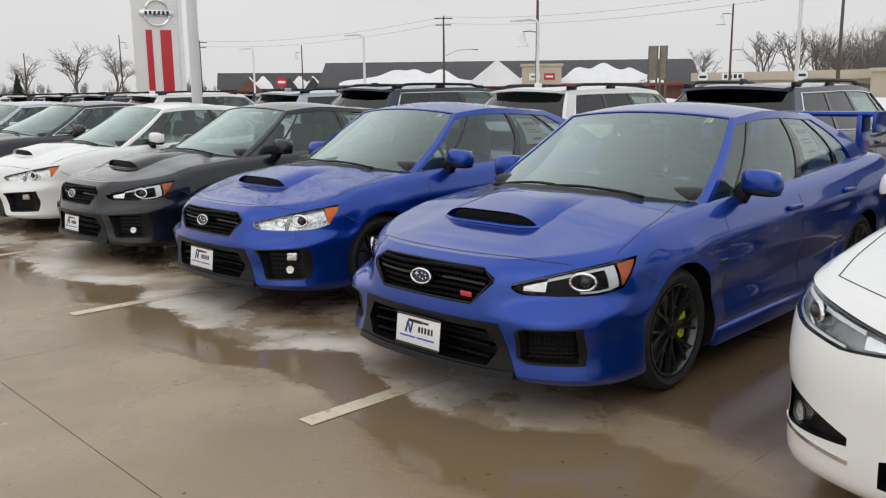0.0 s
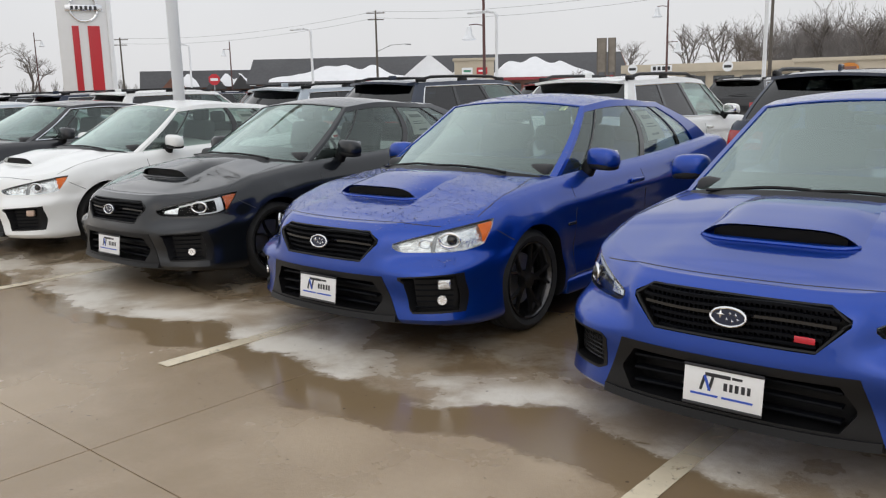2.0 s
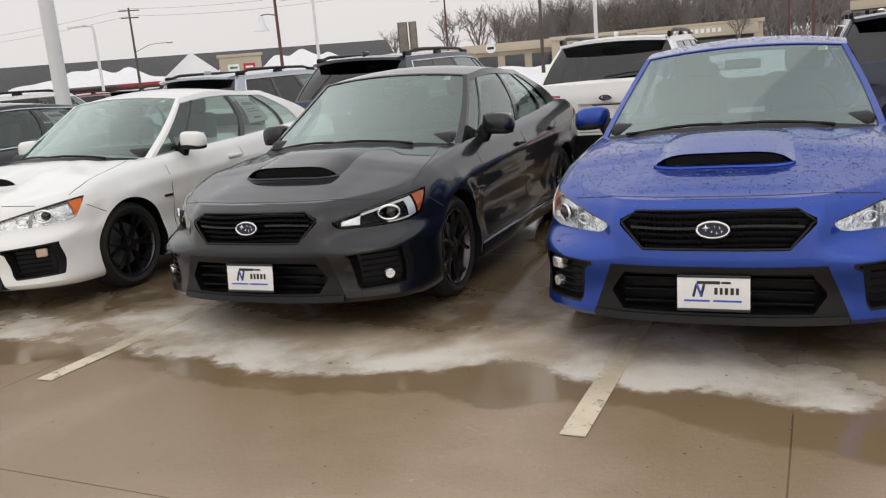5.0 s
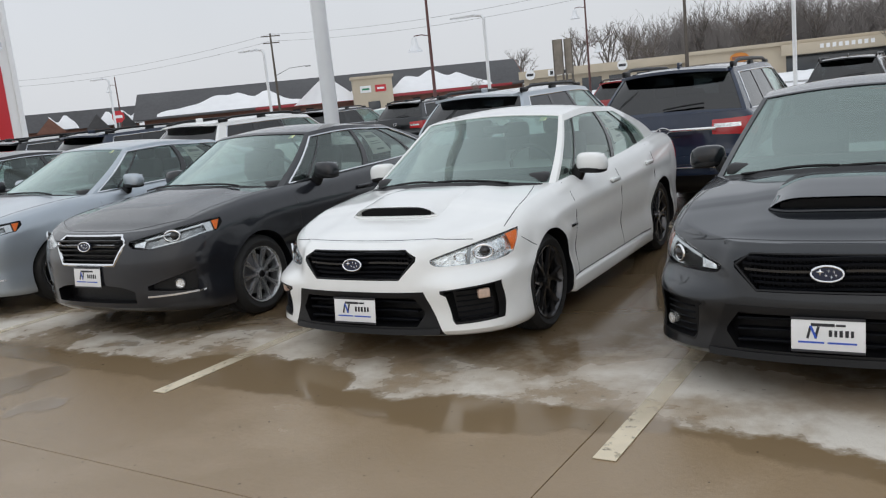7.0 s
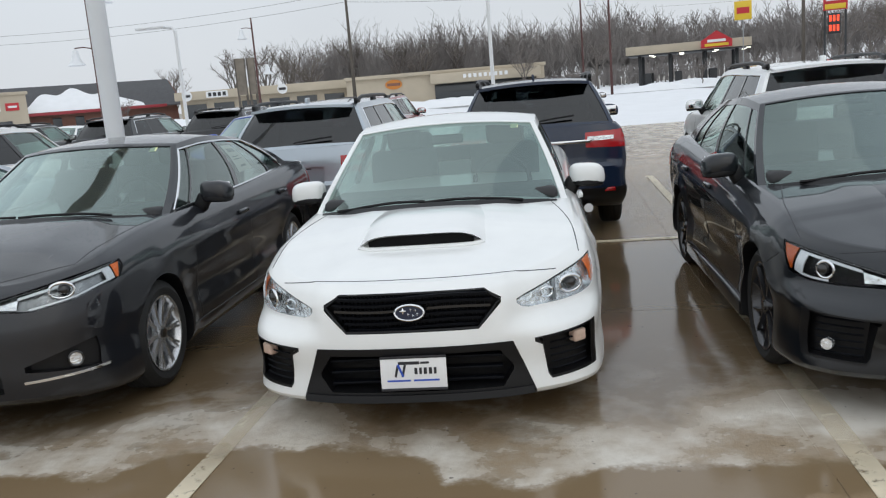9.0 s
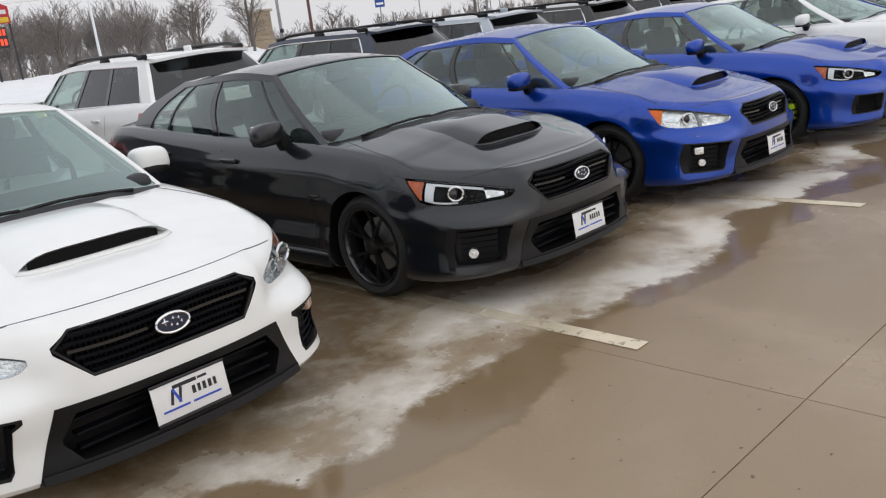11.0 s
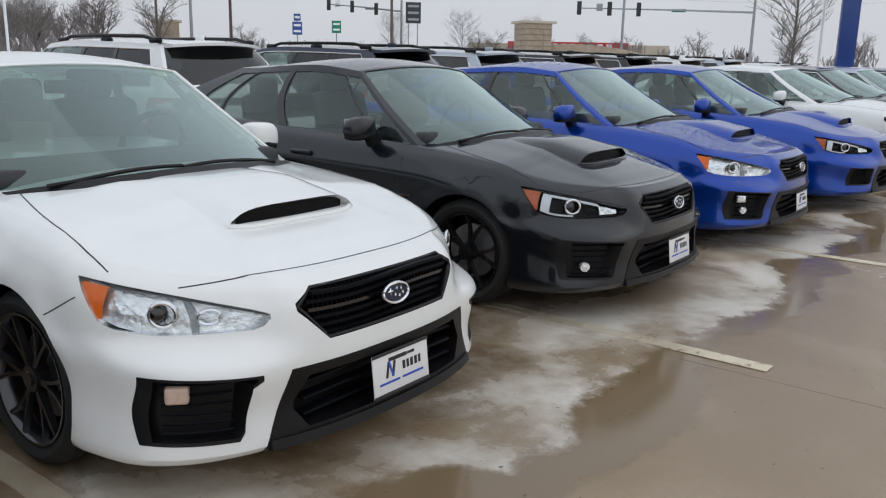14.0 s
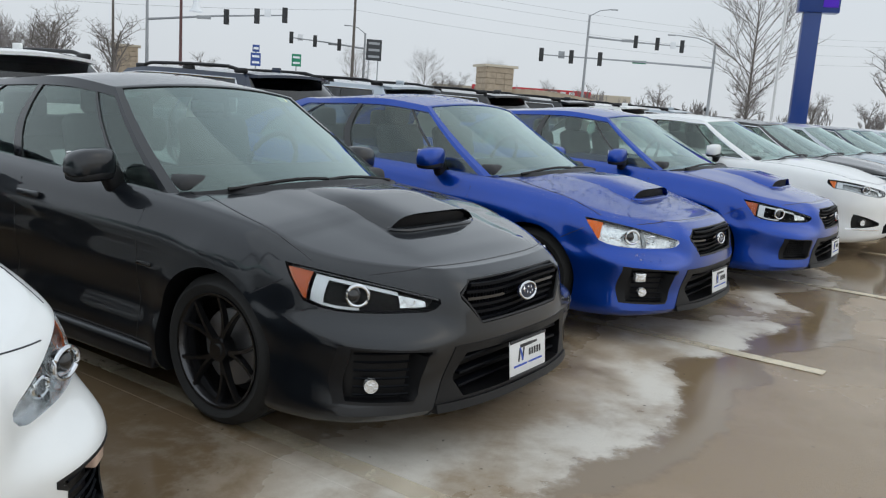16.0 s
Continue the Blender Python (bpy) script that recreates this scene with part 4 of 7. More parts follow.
    # grille bars and mesh
    for i in range(6):
        z = 0.560 + 0.0285 * i
        half = 0.315 + 0.09 * (1 - abs(z - 0.665) / 0.12) - 0.02
        bm = bmesh.new()
        sec = []
        for x in steps(-half, half, 14):
            zz = z + 0.006 * math.sin(x * 9)
            sec.append([bm.verts.new((x, ny(x) + 0.045 + dy, zz + dz)) for dy, dz in ((0, -0.006), (0.03, -0.006), (0.03, 0.006), (0, 0.006))])
        for p, q in zip(sec, sec[1:]):
            for k in range(4):
                bm.faces.new((p[k], p[(k + 1) % 4], q[(k + 1) % 4], q[k]))
        bm.faces.new(sec[0][::-1])
        bm.faces.new(sec[-1])
        part("grille_bar", bm, M_GLOSSBLK if i == 3 else M_GRILLE, car)
    bm = bmesh.new()
    for x in steps(-0.34, 0.34, 34):
        box_bm(bm, (x, ny(x) + 0.07, 0.633), (0.005, 0.02, 0.155), 0)
    part("grille_mesh", bm, M_GRILLE, car)
    for z in (0.295, 0.350, 0.405):
        bm = bmesh.new()
        box_bm(bm, (0, 0.085, z), (0.82, 0.05, 0.014), 0.005)
        part("intake_slat", bm, M_GRILLE, car)
    # grille rim
    out = [(-0.414, 0.667), (-0.345, 0.716), (0.345, 0.716), (0.414, 0.667), (0.313, 0.549), (-0.313, 0.549)]
    dense = []
    for i in range(6):
        a, b = Vector(out[i]), Vector(out[(i + 1) % 6])
        dense += [tuple(a.lerp(b, t)) for t in (0, 0.2, 0.4, 0.6, 0.8)]
    dense.append(dense[0])
    tr0 = caster(base)
    rim_path = []
    for x, z in dense:
        h = tr0.ray_cast(Vector((x, -1, z)), Vector((0, 1, 0)))
        if h[0] is not None:
            rim_path.append(h[0] + Vector((0, 0.008, 0)))
    part("grille_rim", tube(rim_path, 0.008, 6), M_PLASTIC, car)
    emblem(car, 0.010, 0.642)
    plate(car, -0.022, 0.362)
    if wing:
        bm = bmesh.new()
        box_bm(bm, (0.27, 0.045, 0.588), (0.075, 0.006, 0.026), 0.003)
        part("grille_badge", bm, M_BADGE_RED, car, "small red badge")
    # lamps
    S["projector"], S["amber_y"], S["amber"] = (0.745, 0.355, 0.668), 0.497 if dark_lamps else 0.501, M_AMBER_DEEP if dark_lamps else M_AMBER
    headlamp(car, S, base, hl_top, hl_bot, 0.49, 0.98, 0.615, pn, M_LAMPBLK if dark_lamps else M_REFLECT)
    if dark_lamps:
        light_tube(car, S, base, hl_top, hl_bot, pn, 0.62, 0.74, 0.435, 0.482, 0.98)
    for s in (1, -1):
        if fog in ("square", "round", "signal"):
            if fog != "round":
                part("fog_lamp", box((0, 0, 0), (0.075, 0.05, 0.06), 0.012, pose(s * 0.765, 0.250, 0.432, 0, 0, s * 42), 3), M_SIGNAL_LENS if fog == "signal" else M_REFLECT, car, "small square signal lamp")
            if fog == "signal":
                continue
            c = pose(s * 0.765, 0.228, 0.342, 90, 0, s * 42)
            bm = cyl_bm(bmesh.new(), 0.027, 0.027, 0.03, c, 24)
            part("fog_lamp", bm, M_REFLECT, car, "round fog lamp")
        else:
            for z in steps(0.322, 0.442, 6):
                part("mesh_bar", tube([(s * x, ny(x) + 0.05, z) for x in steps(0.58, 0.78, 6)], 0.004, 4), M_PLASTIC, car)
            for x in steps(0.59, 0.77, 9):
                part("mesh_bar", box((s * x, ny(x) + 0.055, 0.382), (0.005, 0.008, 0.125), 0), M_PLASTIC, car)
    if not wing:
        for s in (1, -1):
            for z in steps(0.300, 0.462, 5):
                part("pocket_slat", tube([(s * x, ny(x) + 0.030, z) for x in steps(0.635, 0.80, 6)], 0.005, 4), M_GRILLE, car)
    # cabin and glass
    made, place = greenhouse(S, car, paint_mat)
    cabin(car, S)
    side_mirror(car, S, paint_mat)
    tree = tree_of_car(car)
    door_lines(car, tree, S)
    # bonnet edges: across the nose, then back along each fender
    front = [(x, 0.165 + 0.17 * (abs(x) / 0.68) ** 3, 2) for x in steps(-0.68, 0.68, 36)]
    part("bonnet_gap", gap_line(tree, front, (0, 0, -1), 0.0035), M_INK, car)
    for s in (1, -1):
        g = gap_line(tree, [(s * (0.80 - 0.13 * t + 0.03 * math.sin(math.pi * t)), 0.53 + 0.80 * t, 2) for t in steps(0, 1, 14)], (0, 0, -1), 0.0035)
        part("bonnet_gap", g, M_INK, car)
        g = gap_line(tree, [(s * 1.3, 0.60 + 0.145 * t, 0.705 - 0.08 * t) for t in steps(0, 1, 8)], (-s, 0, 0), 0.003)
        if g:
            part("bumper_gap", g, M_INK, car)
    # scoop
    bm = bmesh.new()
    rows, K = [], 20
    for i in range(11):
        t = i / 10
        y = 0.50 + 0.62 * t
        half, h = 0.345 - 0.02 * t, 0.067 * (1 - t ** 1.5) + 0.002
        row = []
        for k in range(K + 1):
            u = -1 + 2 * k / K
            x = half * u
            hit = tree.ray_cast(Vector((x, y, 2)), Vector((0, 0, -1)))
            z = hit[0].z if hit[0] is not None else 0.95
            prof = max(0.0, 1 - abs(u) ** 6) ** (1 + 1.2 * t)
            row.append(Vector((x, y + 0.025 * (u * u) * (1 - t), z - 0.006 + (h + 0.006) * prof)))
        rows.append(row)
    vr = [[bm.verts.new(p) for p in row] for row in rows]
    for p, q in zip(vr, vr[1:]):
        for k in range(K):
            bm.faces.new((p[k], p[k + 1], q[k + 1], q[k]))
    # turned-in lip of the mouth
    inner = [bm.verts.new(p + Vector((0, 0.05, -0.016))) for p in rows[0]]
    for k in range(K):
        bm.faces.new((vr[0][k], inner[k], inner[k + 1], vr[0][k + 1]))
    sc = part("bonnet_scoop", bm, paint_mat, car)
    # black sheet across the mouth, put in for the shade of the opening
    bm = bmesh.new()
    lo = [bm.verts.new(p + Vector((0, 0.026, -0.012))) for p in rows[0][2:-2]]
    hi = []
    for p in rows[0][2:-2]:
        hit = tree.ray_cast(Vector((p.x, p.y + 0.026, 2)), Vector((0, 0, -1)))
        hi.append(bm.verts.new((p.x, p.y + 0.026, hit[0].z - 0.004)))
    for k in range(len(lo) - 1):
        bm.faces.new((lo[k], lo[k + 1], hi[k + 1], hi[k]))
    bmesh.ops.solidify(bm, geom=bm.faces[:], thickness=0.006)
    part("scoop_mouth", bm, M_PLASTIC, sc, "dark scoop opening")
    lip_ = []
    for x in steps(-0.325, 0.325, 24):
        yy = 0.488 + 0.05 * (abs(x) / 0.325) ** 6
        hit = tree.ray_cast(Vector((x, yy, 2)), Vector((0, 0, -1)))
        lip_.append((x, yy, hit[0].z + 0.002))
    part("scoop_lip", tube(lip_, 0.012, 8), paint_mat, sc)
    if paint_mat is M_BLUE_WET:
        rng = random.Random(31)
        verts, faces = [], []
        for _ in range(4600):
            x, y = rng.uniform(-0.78, 0.78), rng.uniform(0.24, 1.22) if rng.random() < 0.7 else rng.uniform(2.1, 3.2)
            hit = tree.ray_cast(Vector((x, y, 2)), Vector((0, 0, -1)))
            if hit[0] is None or hit[1].z < 0.8:
                continue
            r = 0.0024 + 0.0058 * rng.random() ** 2.5
            k0 = len(verts)
            for q, (rr, zz) in enumerate(((1.0, 0.0), (0.72, 0.45))):
                verts.extend([(x + r * rr * math.cos(q * 0.5 + 1.0472 * j), y + r * rr * math.sin(q * 0.5 + 1.0472 * j), hit[0].z + r * zz) for j in range(6)])
            verts.append((x, y, hit[0].z + r * 0.62))
            for j in range(6):
                n_ = (j + 1) % 6
                faces.extend([(k0 + j, k0 + n_, k0 + 6 + n_, k0 + 6 + j), (k0 + 6 + j, k0 + 6 + n_, k0 + 12)])
        rb = part("rainwater", mesh_of("rainwater", verts, faces, sharp=80), M_BEAD, car, "beads of rainwater")
        rb["kind"] = "stuff"
    wipers(car, tree, 2, [((0.52, 1.22), (-0.05, 1.155)), ((-0.05, 1.165), (-0.60, 1.25))])
    bm = box((0.47, 2.02, 1.362), (0.05, 0.004, 0.05), 0, Matrix.Translation((0.47, 2.02, 1.362)) @ pose(0, 0, 0, -62) @ Matrix.Translation((-0.47, -2.02, -1.362)))
    part("windscreen_sticker", bm, M_STICKER, car, "small yellow-green sticker")
    price_sheet(car, place, 0.535, 0.675)
    put_wheels(car, S, rim, style, caliper)
    for s in (1, -1):
        # sill and tail lamps
        bm = bmesh.new()
        box_bm(bm, (s * 0.868, 2.31, 0.208), (0.085, 1.90, 0.105), 0.022, seg=3)
        part("side_sill", bm, paint_mat, car)
        bm = box((s * 0.900, 1.43, 0.63), (0.02, 0.10, 0.02), 0.006)
        part("fender_badge", bm, M_GLOSSBLK, car)
        ty = tail_y(S)
        tl = skin_patch(base, slab([s * x for x in steps(0.55, 1.0, 8)], lambda x: 0.80, lambda x: 0.96, lambda x: max(4.2, ty(x) - 0.2), lambda x: 5.0), pn, M_REDLENS, 0.004, 0.008)
        part("tail_lamp", tl, M_REDLENS, car)
    if wing:
        bm = bmesh.new()
        box_bm(bm, (0, 4.40, 1.35), (1.42, 0.25, 0.042), 0.018, seg=3)
        w = part("rear_wing", bm, paint_mat, car)
        for s in (1, -1):
            part("wing_post", box((s * 0.60, 4.38, 1.20), (0.05, 0.22, 0.30), 0.02), paint_mat, w)
            part("wing_end", box((s * 0.71, 4.40, 1.29), (0.03, 0.26, 0.17), 0.012), paint_mat, w)
    car.matrix_basis = m
    return car


CACHE = {}
SALOON = dict(
    L=4.80, hw=0.92, D=0.62, n=2.7, Dr=0.5, nr=2.8, ax_f=0.97, ax_r=3.72, tyre=0.326, rim=0.225, arch=0.362, flare=0.014,
    zb=[(0, 0.22), (0.25, 0.20), (0.6, 0.17), (2, 0.165), (4, 0.2), (4.8, 0.30)],
    zt=[(0, 0.83), (0.06, 0.835), (0.25, 0.87), (0.6, 0.925), (1.2, 0.98), (2.0, 0.995), (3.0, 1.02), (3.8, 1.05), (4.3, 1.065), (4.8, 1.05)],
    side=[(0, 0.05), (0.06, 0.016), (0.2, 0.012), (0.35, 0.02), (0.6, 0.0), (0.78, 0.008), (0.88, 0.03), (0.95, 0.06), (1, 0.11)],
    nose=[(0, 0.07), (0.08, 0.01), (0.3, 0.0), (0.5, 0.004), (0.62, 0.008), (0.8, 0.03), (0.92, 0.065), (1, 0.13)],
    tail=[(0, 0.12), (0.15, 0.02), (0.4, 0), (0.6, 0.02), (0.85, 0.05), (1, 0.1)],
    crown=[(0, 0), (0.13, 0.0), (0.3, 0.025), (0.7, 0.05), (1.1, 0.06), (1.5, 0.06), (3.5, 0.05), (4.3, 0.05), (4.7, 0.03), (4.8, 0)],
    wid=[(0, 1), (4.8, 1)], cp=2.4, sculpt=lambda x, y, z, s: (x + ((0.009 * math.exp(-(((z - 0.78) / 0.05) ** 2)) - 0.010 * math.exp(-(((z - 0.5) / 0.1) ** 2))) if 1.0 < y < 4.2 else 0.0), y, z),
    hood=lambda x, y: 0.014 * (1 / (1 + math.exp((abs(x) - 0.5) / 0.03))) * min(1, max(0, (y - 0.2) / 0.3)) * min(1, max(0, (1.4 - y) / 0.2)),
    G=dict(A=((0.805, 1.40), (0.585, 2.16)), C=((0.76, 4.27), (0.55, 3.44)), cbow=0.16, front=(1.06, 1.99), rear=(4.37, 3.36), cowl=1.03, deck=1.08,
           rail=[(2.0, 1.40), (2.6, 1.435), (3.4, 1.385)], crown=(0.035, 0.03), roofc=0.015, bulge=0.03, t0=0.10, t1=0.90, tf0=0.03, tf1=0.96, tr0=0.06, tr1=0.94, v1=0.95,
           panes=[(0.02, 0.10), (0.112, 0.43), (0.46, 0.765), (0.78, 0.925)]),
    cabin=dict(z=1.0, dash=1.62, front=2.50, rear=3.4), mirror=(0.965, 1.86, 1.08),
    doors=dict(cuts=[(1.52, -0.02), (2.63, -0.05), (3.58, 0.10)], handles=[(2.47, 0.85), (3.48, 0.88)]), paint=M_WHITE)


def price_sheet(car, place, u0, u1):
    """A printed sheet against the inside of the rear door glass."""
    bm = bmesh.new()
    rows = [[bm.verts.new(Vector(place("s", u, t)) - Vector((0.018, 0, 0))) for u in steps(u0, u1, 4)] for t in steps(0.28, 0.80, 4)]
    for p, q in zip(rows, rows[1:]):
        for k in range(4):
            bm.faces.new((p[k], p[k + 1], q[k + 1], q[k]))
    bmesh.ops.solidify(bm, geom=bm.faces[:], thickness=0.002)
    sheet = part("price_sheet", bm, M_PAPER, car, "white printed sheet in the rear window")
    for t0, t1, v0, v1 in ((0.66, 0.73, 0.15, 0.85), (0.56, 0.575, 0.15, 0.7), (0.51, 0.525, 0.15, 0.8), (0.36, 0.40, 0.3, 0.7)):
        bm = bmesh.new()
        c = [bm.verts.new(Vector(place("s", u0 + (u1 - u0) * v, t)) - Vector((0.014, 0, 0))) for v, t in ((v0, t0), (v1, t0), (v1, t1), (v0, t1))]
        bmesh.ops.solidify(bm, geom=[bm.faces.new(c)], thickness=0.001)
        part("sheet_bar", bm, M_INK_GREY, sheet)


def chrome_window_line(car, place, panes, t0, t1):
    """A bright strip round the side glass."""
    for s in (1, -1):
        a, b = panes[0][0], panes[-1][1]
        loop = [place("s", a, t) for t in steps(t0, t1, 6)] + [place("s", w, t1) for w in steps(a, b, 16)[1:]] + [place("s", b, t) for t in steps(t1, t0, 5)[1:]] + [place("s", w, t0) for w in steps(b, a, 16)[1:]]
        part("window_strip", tube([(s * (x + 0.002), y, z) for x, y, z in loop], 0.009, 6), M_CHROME, car, "thin chrome window strip")


def make_saloon(m, paint_mat, label, rim=M_RIM_SIL, style=(5, 0.2), fine=1.0, grp="parked cars in the front row", dark_lamps=True):
    """A family saloon with a chrome six-sided grille."""
    S = dict(SALOON, paint=paint_mat)
    ny, ty = nose_y(S), tail_y(S)
    car = thing("car", label, "car", None, grp)
    base = body_mesh(S, fine)
    base.materials.append(paint_mat)
    pn = paint_mat.name
    cut = bmesh.new()
    arches(S, cut, 0)
    lo, hi = pw([(-0.40, 0.745), (-0.30, 0.595), (0.30, 0.595), (0.40, 0.745)]), pw([(-0.40, 0.765), (-0.335, 0.815), (0.335, 0.815), (0.40, 0.765)])
    slab(sorted(set(steps(-0.40, 0.40, 10) + [-0.335, -0.30, 0.30, 0.335])), lo, hi, lambda x: -0.3, lambda x: ny(x) + 0.09, cut, 0)
    slab(steps(-0.46, 0.46, 10), lambda x: 0.30, lambda x: 0.44 - 0.05 * (x / 0.46) ** 4, lambda x: -0.3, lambda x: ny(x) + 0.11, cut, 0)
    fl, fh = pw([(0.55, 0.40), (0.86, 0.36)]), pw([(0.55, 0.42), (0.86, 0.52)])
    top, bot = pw([(0.42, 0.765), (0.6, 0.805), (0.80, 0.85), (0.9, 0.875), (1.0, 0.885)]), pw([(0.42, 0.75), (0.47, 0.715), (0.62, 0.70), (0.8, 0.73), (0.9, 0.775), (1.0, 0.82)])
    for s in (1, -1):
        slab([s * x for x in steps(0.57, 0.85, 8)], lambda x: fl(abs(x)), lambda x: fh(abs(x)), lambda x: -0.3, lambda x: ny(x) + 0.06, cut, 0)
        slab([s * x for x in steps(0.43, 0.99, 14)], lambda x: bot(abs(x)), lambda x: top(abs(x)), lambda x: -0.3, lambda x: (min(0.53, ny(x) + 0.28), min(0.66, ny(x) + 0.28)), cut, 1)
    body = finish(boolean(base, cut, "DIFFERENCE", (M_PLASTIC, M_LAMPBLK)))
    part("body", body, None, car)
    out = [(-0.395, 0.755), (-0.333, 0.81), (0.333, 0.81), (0.395, 0.755), (0.30, 0.60), (-0.30, 0.60)]
    dense = []
    for i in range(6):
        a, b = Vector(out[i]), Vector(out[(i + 1) % 6])
        dense += [tuple(a.lerp(b, t)) for t in (0, 0.2, 0.4, 0.6, 0.8)]
    dense.append(dense[0])
    tr0 = caster(base)
    path = [h[0] for h in (tr0.ray_cast(Vector((x, -1, z)), Vector((0, 1, 0))) for x, z in dense) if h[0] is not None]
    part("grille_rim", tube(path, 0.013, 6), M_CHROME, car, "chrome grille surround")
    for i, z in enumerate((0.63, 0.67, 0.71, 0.745, 0.78)):
        half = 0.30 + 0.075 * (1 - abs(z - 0.755) / 0.155)
        part("grille_bar", box((0, ny(0.2) + 0.05, z), (2 * half, 0.04, 0.014), 0.004), M_PLASTIC, car)
    for s in (1, -1):
        part("grille_wing", box((s * 0.195, 0.045, 0.745), (0.25, 0.02, 0.020), 0.006), M_CHROME, car, "chrome grille bar")
        fs_ = slab([s * x for x in steps(0.56, 0.875, 8)], lambda x: 0.338 + 0.02 * (abs(x) - 0.56), lambda x: 0.352 + 0.02 * (abs(x) - 0.56), lambda x: -0.3, lambda x: ny(x) + 0.12)
        part("fog_strip", skin_patch(base, fs_, pn, M_CHROME, 0.004, 0.008), M_CHROME, car)
        c = pose(s * 0.755, ny(0.755) + 0.055, 0.425, 90, 0, s * 42)
        fl_ = part("fog_lamp", cyl_bm(bmesh.new(), 0.032, 0.032, 0.05, c, 24), M_REFLECT, car, "round fog lamp")
        ring = [c @ Vector((0.037 * math.cos(q), 0.037 * math.sin(q), 0.027)) for q in (2 * math.pi * k / 24 for k in range(25))]
        part("lamp_ring", tube(ring, 0.006, 6), M_GLOSSBLK, fl_)
    emblem(car, 0.012, 0.742)
    plate(car, -0.012, 0.50 if fine < 0 else 0.505)
    S["projector"], S["amber_y"] = (0.745, 0.25, 0.785), 0.52
    headlamp(car, S, base, top, bot, 0.43, 0.99, 0.66, pn, M_LAMPGREY)
    if dark_lamps:
        light_tube(car, S, base, top, bot, pn, 0.56, 0.62, 0.445, 0.505, 0.99)
    made, place = greenhouse(S, car, paint_mat, fine)
    chrome_window_line(car, place, S["G"]["panes"], S["G"]["t0"], S["G"]["t1"])
    cabin(car, S)
    side_mirror(car, S, paint_mat)
    tree = tree_of_car(car)
    door_lines(car, tree, S)
    front = [(x, 0.17 + 0.75 * max(0, abs(x) - 0.25) ** 1.7, 2) for x in steps(-0.74, 0.74, 40)]
    part("bonnet_gap", gap_line(tree, front, (0, 0, -1), 0.0035), M_INK, car)
    for s in (1, -1):
        part("bonnet_gap", gap_line(tree, [(s * (0.74 + 0.045 * t), 0.39 + 0.98 * t, 2) for t in steps(0, 1, 14)], (0, 0, -1), 0.0035), M_INK, car)
        tl = skin_patch(base, slab([s * x for x in steps(0.5, 1.0, 8)], lambda x: 0.80, lambda x: 0.97, lambda x: max(4.4, ty(x) - 0.2), lambda x: 5.2), pn, M_REDLENS, 0.004, 0.008)
        part("tail_lamp", tl, M_REDLENS, car)
    wipers(car, tree, 2, [((0.55, 1.20), (-0.02, 1.12)), ((-0.05, 1.13), (-0.62, 1.22))])
    part("windscreen_sticker", box((0, 0, 0), (0.05, 0.004, 0.05), 0, pose(0.47, 2.045, 1.385, -62)), M_STICKER, car, "small yellow-green sticker")
    price_sheet(car, place, 0.52, 0.655)
    put_wheels(car, S, rim, style, plain=fine < 0.9)
    car.matrix_basis = m
    return car


WAGON = dict(
    L=4.82, hw=0.92, D=0.6, n=2.8, Dr=0.30, nr=3.6, ax_f=0.95, ax_r=3.70, tyre=0.345, rim=0.225, arch=0.40, flare=0.018,
    zb=[(0, 0.27), (0.6, 0.23), (2, 0.22), (4, 0.25), (4.82, 0.34)],
    zt=[(0, 0.90), (0.06, 0.905), (0.25, 0.94), (0.6, 1.0), (1.2, 1.065), (2.0, 1.08), (3.0, 1.105), (4.0, 1.13), (4.5, 1.14), (4.82, 1.14)],
    side=[(0, 0.085), (0.08, 0.03), (0.2, 0.012), (0.35, 0.02), (0.6, 0.0), (0.78, 0.008), (0.88, 0.03), (0.95, 0.05), (1, 0.09)],
    nose=[(0, 0.07), (0.08, 0.01), (0.3, 0.0), (0.62, 0.008), (0.8, 0.03), (0.92, 0.065), (1, 0.13)],
    tail=[(0, 0.14), (0.1, 0.04), (0.25, 0.0), (0.48, 0.0), (0.55, 0.05), (0.8, 0.055), (1, 0.09)],
    crown=[(0, 0), (0.13, 0.0), (0.3, 0.025), (0.7, 0.05), (1.5, 0.06), (4.0, 0.03), (4.6, 0.01), (4.82, 0)],
    wid=[(0, 1), (4.8, 1)], cp=2.4,
    G=dict(A=((0.825, 1.36), (0.62, 2.06)), C=((0.81, 4.54), (0.60, 4.18)), front=(1.08, 1.92), rear=(4.73, 4.37), cowl=1.10, deck=1.13,
           rail=[(2.0, 1.56), (2.6, 1.60), (4.3, 1.565)], crown=(0.035, 0.03), roofc=0.01, bulge=0.02, t0=0.08, t1=0.88, tf0=0.03, tf1=0.96, tr0=0.10, tr1=0.93, v1=0.95, abow=0.03,
           panes=[(0.02, 0.09), (0.10, 0.385), (0.415, 0.655), (0.68, 0.93)]),
    cabin=dict(z=1.1, dash=1.62, front=2.45, rear=3.3), mirror=(0.97, 1.80, 1.17), privacy=2, rear_glass=M_GLASS_DARK,
    doors=dict(cuts=[(1.48, -0.02), (2.55, -0.03), (3.45, 0.12)], handles=[(2.40, 0.95), (3.34, 0.97)]), paint=M_WHITE)


